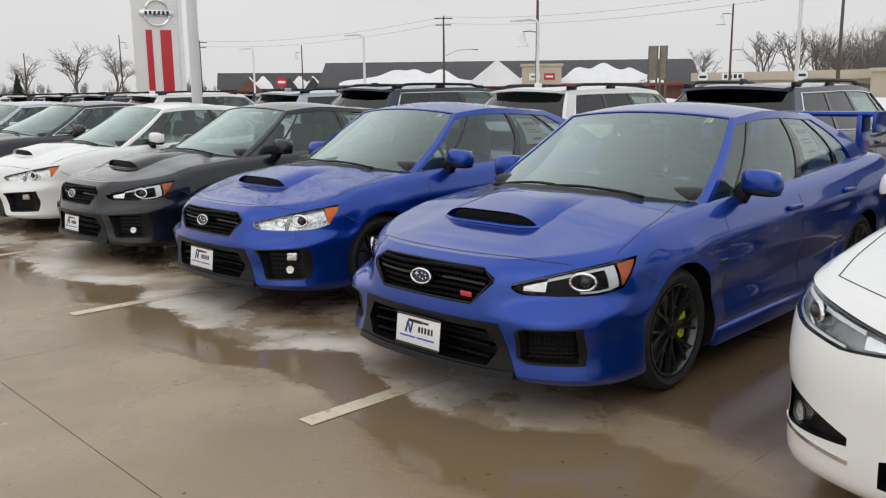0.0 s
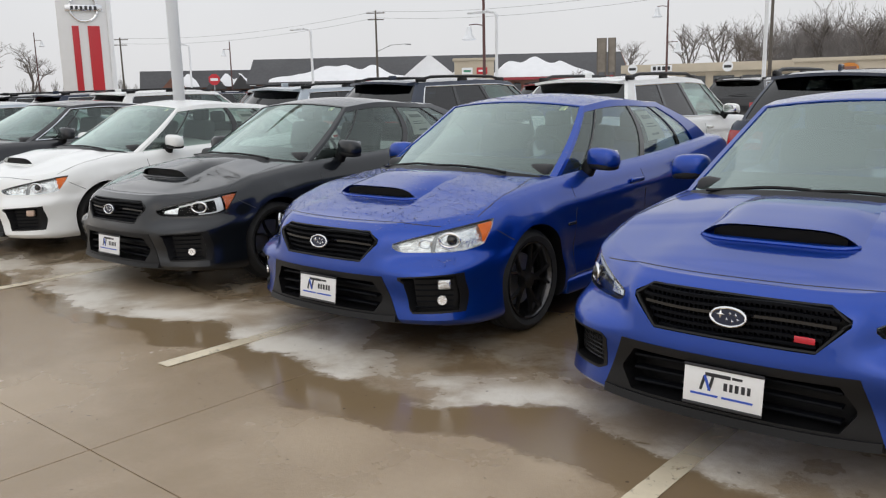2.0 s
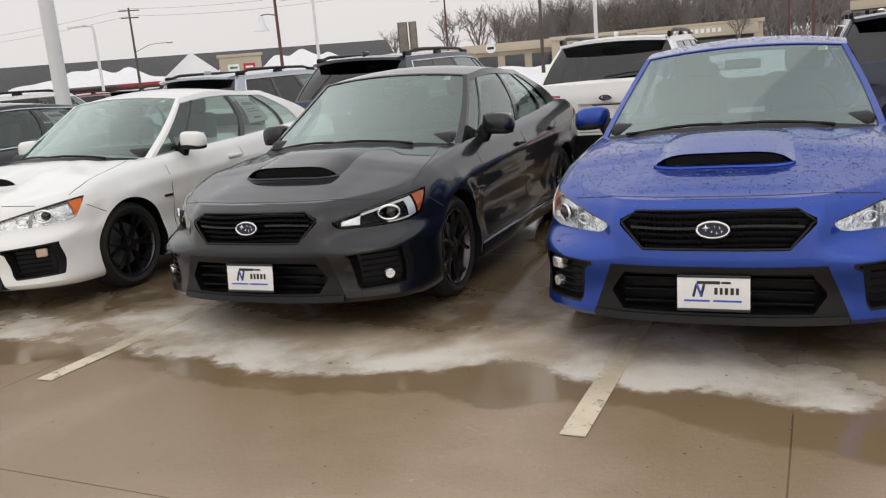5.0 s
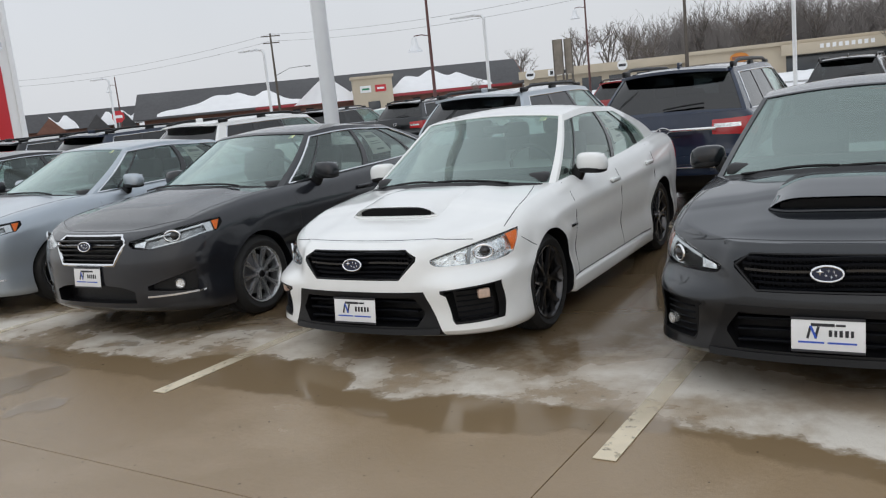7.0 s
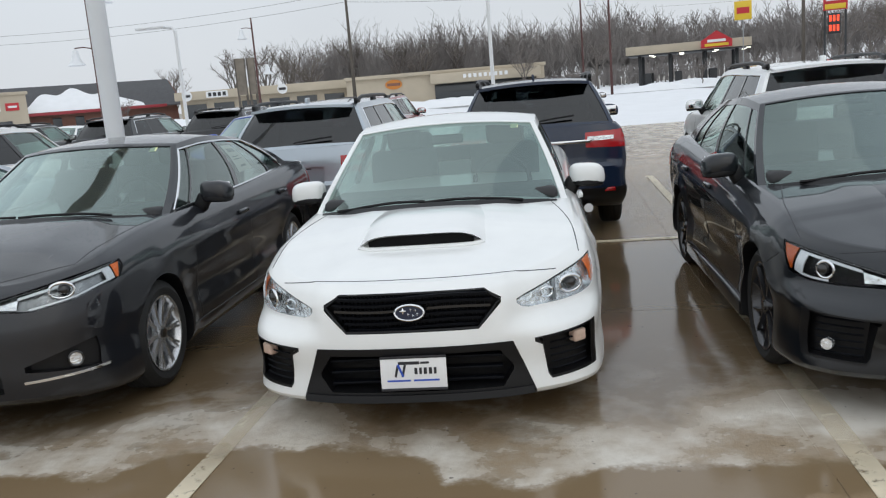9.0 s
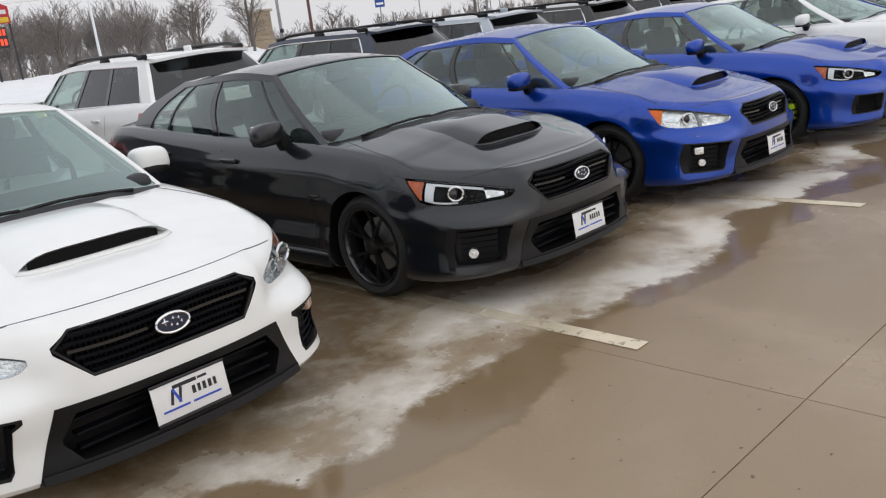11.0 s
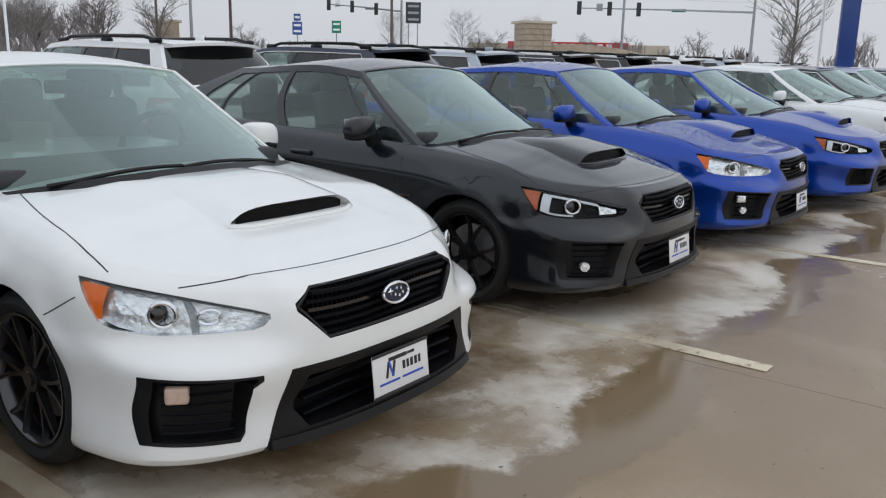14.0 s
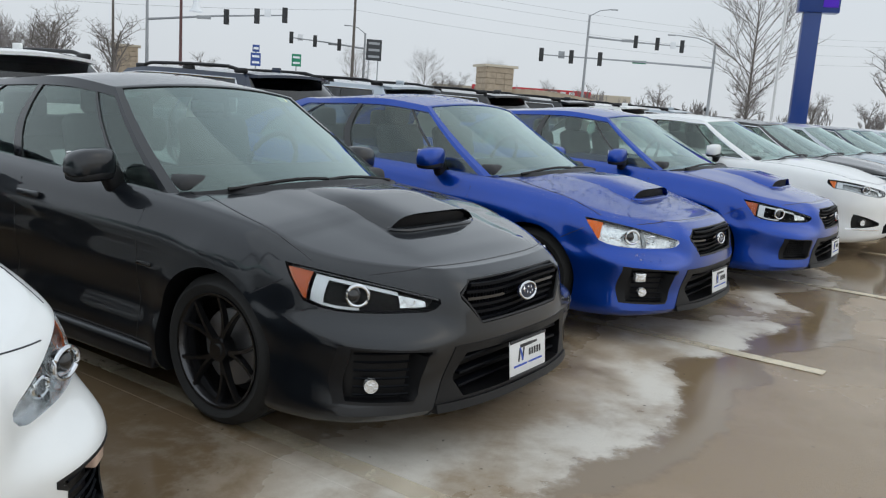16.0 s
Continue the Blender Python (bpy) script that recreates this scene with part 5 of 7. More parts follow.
def make_wagon(m, paint_mat, label, seven=False, rim=M_RIM_BLK, fine=0.66, grp="parked sport utility cars in the second row", detail=True):
    """A high estate with roof rails, seen mostly from behind."""
    S = dict(WAGON, paint=paint_mat)
    ty = tail_y(S)
    car = thing("car", label, "car", None, grp)
    base = body_mesh(S, fine)
    base.materials.append(paint_mat)
    pn = paint_mat.name
    cut = bmesh.new()
    arches(S, cut, 0)
    slab(steps(-0.30, 0.30, 4), lambda x: 0.72, lambda x: 0.93, lambda x: ty(x) - 0.09, lambda x: 5.3, cut, 1)
    body = finish(boolean(base, cut, "DIFFERENCE", (M_PLASTIC, paint_mat)))
    part("body", body, None, car)
    # rear lamps: red outer, clear inner band
    z0, z1 = (0.84, 1.05) if not seven else (0.90, 1.08)
    for s in (1, -1):
        tl = skin_patch(base, slab([s * x for x in steps(0.50, 1.05, 10)], lambda x: z0 + 0.05 * (0.95 - abs(x)), lambda x: z1 - 0.03 * (1.0 - abs(x)), lambda x: max(4.34, ty(x) - 0.3), lambda x: 5.3), pn, M_REDLENS, 0.006, 0.014)
        lamp = part("tail_lamp", tl, M_REDLENS, car, "red and clear tail lamp")
        cl = skin_patch(base, slab([s * x for x in steps(0.52, 0.78, 6)], lambda x: z0 + 0.085, lambda x: z0 + 0.125, lambda x: ty(x) - 0.3, lambda x: 5.3), pn, M_REFLECT, 0.009, 0.006)
        part("reverse_lens", cl, M_REFLECT, lamp)
        part("bumper_reflector", box((s * 0.70, ty(0.70) - 0.015, 0.50), (0.16, 0.03, 0.04), 0.008), M_REDLENS, car)
    # black lower bumper and cladding
    bp = skin_patch(body, slab(steps(-0.95, 0.95, 22), lambda x: 0.2, lambda x: 0.60 if not seven else 0.52, lambda x: max(4.2, ty(x) - 0.25), lambda x: 5.3), pn, M_PLASTIC, 0.004, 0.008)
    part("lower_bumper", bp, M_PLASTIC, car, "grey-black plastic lower bumper")
    if seven:
        part("tailgate_strip", box((0, 4.79, 0.985), (1.10, 0.02, 0.035), 0.008), M_CHROME, car, "chrome tailgate strip")
        part("bumper_strip", box((0, 4.82, 0.60), (1.30, 0.02, 0.018), 0.006), M_CHROME, car)
        for s in (1, -1):
            part("exhaust", cyl_bm(bmesh.new(), 0.045, 0.045, 0.12, pose(s * 0.5, 4.75, 0.33, 90), 20), M_CHROME, car)
    emblem(car, 4.785 if not seven else 4.81, 0.985 if not seven else 0.985, 4, back=True)
    plate(car, 4.72, 0.835, 4, back=True)
    made, place = greenhouse(S, car, paint_mat, fine)
    chrome_window_line(car, place, S["G"]["panes"], S["G"]["t0"], S["G"]["t1"])
    cabin(car, S)
    side_mirror(car, S, paint_mat)
    # spoiler over the rear glass
    bm = bmesh.new()
    sec = []
    for u in steps(-1, 1, 16):
        x = 0.575 * u
        y = 4.37 - 0.17 * abs(u) ** 2.2
        z = 1.575 + 0.03 * (1 - u * u)
        sec.append([bm.verts.new(p) for p in ((x, y - 0.06, z + 0.012), (x, y + 0.17, z - 0.01), (x, y + 0.17, z - 0.04), (x, y - 0.02, z - 0.05))])
    for p, q in zip(sec, sec[1:]):
        for k in range(4):
            bm.faces.new((p[k], p[(k + 1) % 4], q[(k + 1) % 4], q[k]))
    bm.faces.new(sec[0][::-1])
    bm.faces.new(sec[-1])
    part("roof_spoiler", bm, paint_mat, car)
    for s in (1, -1):
        pts = []
        for t in steps(0, 1, 14):
            y = 2.25 + 1.95 * t
            h = 0.055 * min(1, 8 * t, 8 * (1 - t))
            pts.append((s * (0.60 + 0.02 * math.sin(math.pi * t)), y, 1.585 + 0.012 * math.sin(math.pi * t) + h))
        rail_ = part("roof_rail", tube(pts, 0.02, 8), M_PLASTIC, car, "black roof rail")
        for y in (2.32, 3.22, 4.12):
            part("rail_foot", box((s * 0.60, y, 1.605), (0.045, 0.20, 0.06), 0.02), M_PLASTIC, rail_)
    part("aerial_fin", box((0, 4.05, 1.64), (0.03, 0.14, 0.07), 0.012, seg=3), paint_mat, car)
    tr = tree_of_car(car)
    door_lines(car, tr, S)
    gate = [(x, 6, 0.63) for x in steps(-0.70, 0.70, 12)]
    g_ = gap_line(tr, gate, (0, -1, 0), 0.004)
    if g_:
        part("tailgate_gap", g_, M_INK, car)
    part("rear_wiper", tube([(0.02, 4.70, 1.20), (-0.2, 4.685, 1.225), (-0.40, 4.65, 1.24)], 0.010, 6), M_PLASTIC, car)
    put_wheels(car, S, rim, (5, 0.18), plain=True)
    car.matrix_basis = m
    return car


def repaint(car, old, fresh):
    """Another paint on a copy."""
    for o in (car, *car.children_recursive):
        for sl in o.material_slots:
            if sl.material == old:
                sl.link = "OBJECT"
                sl.material = fresh
    return car


def copy_car(src, m, old, fresh, label, group=""):
    c = copy_thing(src, m)
    repaint(c, old, fresh)
    return tagged(c, label, "car", group)


# ---- the front row ----
sti = make_sport(pose(5.12, -0.24, 0, 0, 0, 1), M_BLUE, True, "mesh", True, M_RIM_GUN, M_LIME, "bright blue sports saloon with bonnet scoop, rear wing and black wheels", (8, 0.15))
blu = make_sport(pose(2.53, -0.02, 0, 0, 0, 1), M_BLUE_WET, False, "square", False, M_RIM_BLK, None, "blue sports saloon with rain beads on its bonnet", style=(5, 0.24))
gry = make_sport(pose(0.0, 0.0, 0, 0, 0, 1.2), M_GREY, True, "round", False, M_RIM_BLK, None, "dark grey sports saloon with bonnet scoop and black wheels", style=(5, 0.27))
wht = make_sport(pose(-2.67, -0.06, 0, 0, 0, 1.5), M_WHITE, False, "signal", False, M_RIM_BLK, None, "white sports saloon with black grille and bonnet scoop", style=(6, 0.2))
leg = make_saloon(pose(-5.25, -0.10, 0, 0, 0, 1.5), M_GREY_WET, "dark grey family saloon with chrome grille and window strip", style=(10, 0.05))
far_s = make_saloon(pose(7.77, -0.36, 0, 0, 0, 1), M_WHITE, "white family saloon with chrome-edged grille beside the blue one", fine=0.85)
FRONT = [(-7.85, -0.15, M_SILVER, "pale silver family saloon wet with rain"), (-10.5, -0.1, M_BLACK, "black family saloon with chrome window strip"), (-13.1, -0.2, M_SILVER, "silver family saloon in a long row"),
         (-15.8, -0.1, M_GREY, "dark grey family saloon in a long row"), (-18.4, -0.1, M_NAVY, "navy family saloon in a long row"), (-21.0, -0.2, M_WHITE, "white family saloon in a long row"), (-23.7, -0.1, M_SILVER, "silver family saloon near the row's end"),
         (10.3, -0.3, M_BLACK, "black family saloon with chrome strip and fog trim"), (12.9, -0.3, M_SILVER, "silver family saloon beside a black one"), (15.5, -0.3, M_NAVY, "navy family saloon wet with rain"),
         (18.0, -0.3, M_TEAL, "dark teal family saloon in a long row"), (20.5, -0.3, M_SILVER, "silver family saloon beside a teal one"), (23.1, -0.3, M_GREY, "dark grey family saloon far along the row"), (25.7, -0.3, M_GREY, "grey family saloon far along the row"),
         (28.3, -0.3, M_BLACK, "black family saloon far along the row"), (30.9, -0.3, M_RED, "dark red family saloon far along the row"), (33.5, -0.3, M_GREY, "dark grey saloon at the row's end")]
for x, y, p, lab in FRONT:
    copy_car(far_s, pose(x, y, 0, 0, 0, 1), M_WHITE, p, lab)

# ---- the second row, tails to the front row ----
wag = make_wagon(pose(0.78, 5.15 + 4.82, 0, 0, 0, 181), M_WHITE, "white high estate with black roof rails, tail outward")
SECOND = [(3.75, 5.0, M_NAVY, "navy high estate with black roof rails, tail outward"), (-4.9, 5.0, M_SILVER, "silver high estate with dark rear glass"), (-10.3, 5.0, M_WHITE, "white high estate with dark rear window"),
          (6.3, 5.2, M_SILVER, "silver high estate with roof rails behind a blue car"), (8.9, 5.2, M_BLACK, "black high estate with roof rails"), (-13.3, 5.1, M_NAVY, "navy high estate with roof rails"), (-16.0, 5.1, M_BLACK, "black high estate with roof rails"),
          (-18.8, 5.1, M_GREY, "dark grey high estate with roof rails"), (-21.7, 5.1, M_WHITE, "white high estate with roof rails"), (11.6, 5.3, M_GREY, "grey high estate with roof rails")]
for x, y, p, lab in SECOND:
    copy_car(wag, pose(x, y + 4.82, 0, 0, 0, 181), M_WHITE, p, lab)
asc = make_wagon(pose(-2.30, 4.85 + 5.0, 0, 0, 0, 181), M_NAVY, "large navy sport utility car with chrome tailgate strip", seven=True)
asc.matrix_basis = pose(-2.30, 4.85 + 5.0, 0, 0, 0, 181) @ Matrix.Diagonal((1.0, 1.04, 1.03, 1))
THIRD = [(-28, 16, M_WHITE), (-24, 16, M_NAVY), (-20.5, 16.5, M_RED), (-17, 16, M_BLACK), (-13.5, 16, M_GREY), (-10.3, 15.5, M_BLACK), (-6.6, 15.5, M_RED), (-1.8, 17.0, M_BLACK), (14.6, 5.4, M_WHITE), (17.4, 5.4, M_SILVER), (-33, 16, M_GREY), (44, 12, M_WHITE), (48, 12, M_GREY)]
for x, y, p in THIRD:
    copy_car(wag, pose(x, y + 4.82, 0, 0, 0, 180), M_WHITE, p, "sport utility car parked in a farther row", "parked cars in the farther rows")
for x, y, p in [(-23, 10.5, M_BLUE), (-7.9, 10.4, M_BLUE), (-19, 21, M_WHITE)]:
    copy_car(far_s, pose(x, y, 0, 0, 0, 0), M_WHITE, p, "family saloon parked in a farther row", "parked cars in the farther rows")


# ---- ground: slabs of wet concrete, paint, snow ----
SLUSH_EDGE = [(-6.5, -0.40), (-4.6, -0.36), (-4.1, -0.40), (-3.9, -0.12), (-3.0, -0.10), (-2.65, -0.22), (-2.5, -0.45), (-2.1, -0.50), (-1.8, -0.34), (-1.2, -0.35), (-0.95, -0.30), (-0.5, -0.42),
              (-0.1, -0.40), (0.3, -0.51), (0.75, -0.49), (1.05, -0.36), (1.3, -0.32), (1.5, -0.10), (1.9, -0.24), (2.25, -0.36), (2.6, -0.30), (2.95, -0.42), (3.25, -0.38), (3.75, -0.44), (4.0, -0.15),
              (4.25, -0.02), (4.7, -0.18), (5.2, -0.34), (5.6, -0.30), (6.0, -0.02), (7.0, -0.10)]
POOL_EDGE = [(-6.5, -0.62), (-4.6, -0.66), (-2.7, -0.64), (-2.3, -0.74), (-1.7, -0.80), (-1.38, -0.76), (-1.03, -0.60), (-0.6, -0.46), (-0.42, -0.50), (-0.16, -0.62), (0.18, -0.68), (0.7, -0.70), (1.1, -0.62), (1.25, -0.56),
             (1.7, -0.66), (2.0, -0.52), (2.3, -0.50), (2.55, -0.64), (2.8, -0.74), (3.2, -0.80), (3.7, -0.74), (4.0, -0.6), (4.3, -0.52), (4.7, -0.56), (5.2, -0.70), (5.7, -0.85), (6.1, -0.8), (6.5, -0.6), (7.0, -0.6)]


def ground_material(name):
    """Wet concrete by place: brown water film, sharp-edged puddles, a pale band of melting slush before the noses, bays
    darkened for the cars' shade.
    """
    m = bpy.data.materials.new(name)
    m.use_nodes = True
    nt = m.node_tree
    b = nt.nodes["Principled BSDF"]
    L = nt.links.new

    def N(kind):
        return nt.nodes.new("ShaderNode" + kind)

    geo = N("NewGeometry")
    sep = N("SeparateXYZ")
    L(geo.outputs["Position"], sep.inputs[0])

    def noise_(scale, detail=5, rough=0.5, dist=0.0):
        n = N("TexNoise")
        n.inputs["Scale"].default_value, n.inputs["Detail"].default_value, n.inputs["Roughness"].default_value, n.inputs["Distortion"].default_value = scale, detail, rough, dist
        L(geo.outputs["Position"], n.inputs["Vector"])
        return n.outputs["Fac"]

    def math_(op, a, c, clamp=False):
        n = N("Math")
        n.operation, n.use_clamp = op, clamp
        for i, v in enumerate((a, c)):
            if isinstance(v, (int, float)):
                n.inputs[i].default_value = v
            else:
                L(v, n.inputs[i])
        return n.outputs[0]

    def ramp_(v, a, c, lo=0.0, hi=1.0):
        n = N("MapRange")
        n.interpolation_type = "SMOOTHSTEP"
        n.inputs[1].default_value, n.inputs[2].default_value, n.inputs[3].default_value, n.inputs[4].default_value = a, c, lo, hi
        L(v, n.inputs[0])
        return n.outputs[0]

    def mix_(f, a, c):
        n = N("Mix")
        n.data_type = "RGBA"
        L(f, n.inputs[0]) if not isinstance(f, float) else None
        for i, v in ((6, a), (7, c)):
            if isinstance(v, tuple):
                n.inputs[i].default_value = (*v, 1)
            else:
                L(v, n.inputs[i])
        return n.outputs[2]

    y, x = sep.outputs["Y"], sep.outputs["X"]
    big, mid, fine = noise_(0.5, 6, 0.5, 0.25), noise_(2.3, 6, 0.55, 0.2), noise_(38, 6, 0.65)
    grit = noise_(150, 3, 0.7)
    dry = mix_(ramp_(mid, 0.3, 0.72), (0.375, 0.285, 0.19), (0.45, 0.35, 0.242))
    dry = mix_(ramp_(fine, 0.35, 0.75, 0.0, 0.35), dry, (0.53, 0.435, 0.33))
    # outlines along the row: where the slush ends, and how far the standing water reaches before it
    def outline(keys, shake):
        n = N("ValToRGB")
        r = n.color_ramp
        for i, (kx, ky) in enumerate(keys):
            e = r.elements[i] if i < 2 else r.elements.new((kx + 6.5) / 13.5)
            e.position = (kx + 6.5) / 13.5
        for e, (kx, ky) in zip(r.elements, keys):
            e.color = (-ky, -ky, -ky, 1)
        at = N("MapRange")
        at.inputs[1].default_value, at.inputs[2].default_value = -6.5, 7.0
        L(x, at.inputs[0])
        L(at.outputs[0], n.inputs[0])
        bw = N("SeparateColor")
        L(n.outputs[0], bw.inputs[0])
        return math_("ADD", math_("ADD", y, bw.outputs[0]), shake)

    shake = math_("ADD", math_("MULTIPLY", math_("SUBTRACT", noise_(4.5, 5, 0.6), 0.5), 0.26), math_("MULTIPLY", math_("SUBTRACT", noise_(15, 4, 0.6), 0.5), 0.08))
    edge = outline(SLUSH_EDGE, shake)
    pool = math_("MULTIPLY", ramp_(outline(POOL_EDGE, math_("MULTIPLY", shake, 0.8)), -0.04, 0.03), ramp_(edge, 0.10, 0.0))
    wet_v = math_("ADD", math_("ADD", big, math_("MULTIPLY", mid, 0.22)), ramp_(x, 0.5, -2.5, -0.04, 0.12))
    puddle = math_("MAXIMUM", ramp_(wet_v, 0.80, 0.83), math_("MULTIPLY", pool, 0.9))
    damp = math_("MAXIMUM", ramp_(wet_v, 0.42, 0.68), ramp_(y, 0.1, 0.7))
    col = mix_(damp, dry, (0.285, 0.205, 0.122))
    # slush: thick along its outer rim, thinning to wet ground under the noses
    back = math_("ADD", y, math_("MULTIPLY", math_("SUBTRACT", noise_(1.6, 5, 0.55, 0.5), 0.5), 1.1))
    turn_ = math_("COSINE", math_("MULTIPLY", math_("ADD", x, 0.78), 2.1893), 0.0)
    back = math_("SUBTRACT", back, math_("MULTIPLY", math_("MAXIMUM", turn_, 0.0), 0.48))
    # water lying in the bays, its colour also darkened for shade under the cars
    bay_wet_shade = math_("MULTIPLY", ramp_(back, 0.05, 0.6), ramp_(y, 5.2, 4.0))
    puddle = math_("MAXIMUM", puddle, bay_wet_shade)
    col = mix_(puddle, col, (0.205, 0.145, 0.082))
    col = mix_(bay_wet_shade, col, (0.150, 0.106, 0.062))
    sl = math_("MULTIPLY", ramp_(edge, -0.03, 0.07), ramp_(back, 0.36, -0.12))
    body_ = ramp_(math_("ADD", noise_(1.4, 5, 0.5, 0.3), math_("MULTIPLY", noise_(9, 6, 0.68), 0.34)), 0.52, 0.82, 0.08, 0.95)
    thin = math_("MULTIPLY", math_("MULTIPLY", ramp_(edge, -0.03, 0.07), ramp_(back, 1.5, 0.2)), ramp_(math_("ADD", noise_(2.6, 6, 0.6, 0.4), math_("MULTIPLY", noise_(12, 5, 0.65), 0.3)), 0.58, 0.80, 0.0, 0.20))
    slush = math_("MULTIPLY", ramp_(x, 6.1, 5.4), math_("MAXIMUM", math_("MULTIPLY", sl, body_), thin))
    far_s = math_("MULTIPLY", ramp_(y, 9, 20), ramp_(mid, 0.45, 0.6, 0.0, 0.75))
    white = math_("MAXIMUM", slush, far_s)
    col = mix_(white, col, (0.70, 0.66, 0.59))
    # small dark grit specks
    speck = ramp_(noise_(26, 2, 0.4), 0.735, 0.76, 0.0, 0.75)
    col = mix_(speck, col, (0.06, 0.045, 0.03))
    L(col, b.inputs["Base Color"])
    keep = math_("SUBTRACT", 1.0, white)
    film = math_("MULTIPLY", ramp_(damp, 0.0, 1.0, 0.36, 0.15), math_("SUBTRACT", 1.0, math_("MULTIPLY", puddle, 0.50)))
    rough = math_("ADD", math_("ADD", film, math_("MULTIPLY", white, 0.34)), math_("MULTIPLY", fine, 0.04))
    L(rough, b.inputs["Roughness"])
    b.inputs["Specular IOR Level"].default_value = 0.5
    bp = N("Bump")
    bp.inputs["Strength"].default_value, bp.inputs["Distance"].default_value = 0.35, 0.01
    relief = math_("MULTIPLY", math_("ADD", math_("MULTIPLY", fine, 0.5), math_("MULTIPLY", grit, 0.35)), math_("SUBTRACT", 1.0, puddle))
    relief = math_("ADD", relief, math_("MULTIPLY", math_("MULTIPLY", white, noise_(11, 6, 0.7)), 1.6))
    relief = math_("ADD", relief, math_("MULTIPLY", noise_(7, 3, 0.5, 0.4), 0.25))
    L(relief, bp.inputs["Height"])
    L(bp.outputs[0], b.inputs["Normal"])
    return m


def worn_paint(name, color):
    m = mat(name, color, 0.45, var=0.12, scale=12, bump=0.1, bscale=120)
    nt = m.node_tree
    b, out = nt.nodes["Principled BSDF"], nt.nodes["Material Output"]
    geo, n = nt.nodes.new("ShaderNodeNewGeometry"), nt.nodes.new("ShaderNodeTexNoise")
    n.inputs["Scale"].default_value, n.inputs["Detail"].default_value, n.inputs["Roughness"].default_value = 14, 8, 0.7
    mr = nt.nodes.new("ShaderNodeMapRange")
    mr.inputs[1].default_value, mr.inputs[2].default_value = 0.34, 0.44
    tr, mx = nt.nodes.new("ShaderNodeBsdfTransparent"), nt.nodes.new("ShaderNodeMixShader")
    nt.links.new(geo.outputs["Position"], n.inputs["Vector"])
    nt.links.new(n.outputs["Fac"], mr.inputs[0])
    # thin film of slush over the stripe under the noses
    sp = nt.nodes.new("ShaderNodeSeparateXYZ")
    near, far, top, cover = (nt.nodes.new("ShaderNode" + k) for k in ("MapRange", "MapRange", "Math", "Math"))
    near.inputs[1].default_value, near.inputs[2].default_value, near.inputs[3].default_value, near.inputs[4].default_value = -0.55, -0.1, 1.0, 0.25
    far.inputs[1].default_value, far.inputs[2].default_value = 1.5, 2.5
    top.operation, cover.operation = "MAXIMUM", "MULTIPLY"
    nt.links.new(geo.outputs["Position"], sp.inputs[0])
    nt.links.new(sp.outputs["Y"], near.inputs[0])
    nt.links.new(sp.outputs["Y"], far.inputs[0])
    nt.links.new(near.outputs[0], top.inputs[0])
    nt.links.new(far.outputs[0], top.inputs[1])
    nt.links.new(mr.outputs[0], cover.inputs[0])
    nt.links.new(top.outputs[0], cover.inputs[1])
    nt.links.new(cover.outputs[0], mx.inputs[0])
    nt.links.new(tr.outputs[0], mx.inputs[1])
    nt.links.new(b.outputs[0], mx.inputs[2])
    nt.links.new(mx.outputs[0], out.inputs[0])
    return m


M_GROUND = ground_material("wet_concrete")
M_EARTH = mat("snowy_earth", (0.30, 0.27, 0.23), 0.6, var=0.3, scale=0.5, bump=0.1, bscale=3)
M_ROAD = mat("wet_asphalt", (0.07, 0.07, 0.072), 0.3, var=0.2, scale=1.5, bump=0.1, bscale=30)
M_SNOW = mat("snow", (0.82, 0.83, 0.85), 0.6, var=0.06, scale=0.8, bump=0.3, bscale=4)
M_STRIPE = worn_paint("worn_white_paint", (0.72, 0.63, 0.47))
M_WHITEPOLE = mat("white_pole_paint", (0.74, 0.76, 0.78), 0.4, var=0.05, scale=3)
M_BROWNPOLE = mat("dark_red_pole_paint", (0.09, 0.035, 0.032), 0.4, var=0.1, scale=3)
M_STEELPOLE = mat("galvanised_steel", (0.30, 0.31, 0.32), 0.45, metal=0.4, var=0.12, scale=3)
M_WOODPOLE = mat("weathered_wood", (0.11, 0.095, 0.08), 0.85, var=0.25, scale=6)
M_WIRE = mat("cable", (0.38, 0.38, 0.39), 0.6)
# bark, its colour lightened to suggest haze over the distant trees
M_BARK = mat("bare_bark", (0.155, 0.135, 0.122), 0.9, var=0.2, scale=8)
# grey-brown twigs, paled in colour to stand in for distance haze
M_TWIG = mat("grey_twigs", (0.235, 0.215, 0.205), 0.9, var=0.2, scale=0.3)
M_SHINGLE = mat("dark_shingles", (0.075, 0.075, 0.08), 0.8, var=0.2, scale=2, bump=0.2, bscale=8)
M_BEIGE = mat("beige_render", (0.46, 0.40, 0.31), 0.8, var=0.1, scale=0.6, bump=0.1, bscale=20)
M_BRICK = mat("red_brown_brick", (0.20, 0.10, 0.075), 0.85, var=0.2, scale=2, bump=0.2, bscale=20)
M_TANSTONE = mat("tan_stone", (0.36, 0.29, 0.21), 0.85, var=0.25, scale=2.5, bump=0.3, bscale=8)
M_DARKGLASS = mat("dark_shop_glass", (0.03, 0.035, 0.04), 0.08, coat=0.5)
M_SIGNWHITE = mat("sign_white", (0.75, 0.76, 0.77), 0.35, var=0.03, scale=2)
M_SIGNRED = mat("sign_red", (0.48, 0.02, 0.03), 0.4)
M_SIGNBLUE = mat("sign_blue", (0.012, 0.05, 0.24), 0.35, coat=0.3)
M_SIGNGREEN = mat("sign_green", (0.01, 0.20, 0.10), 0.4)
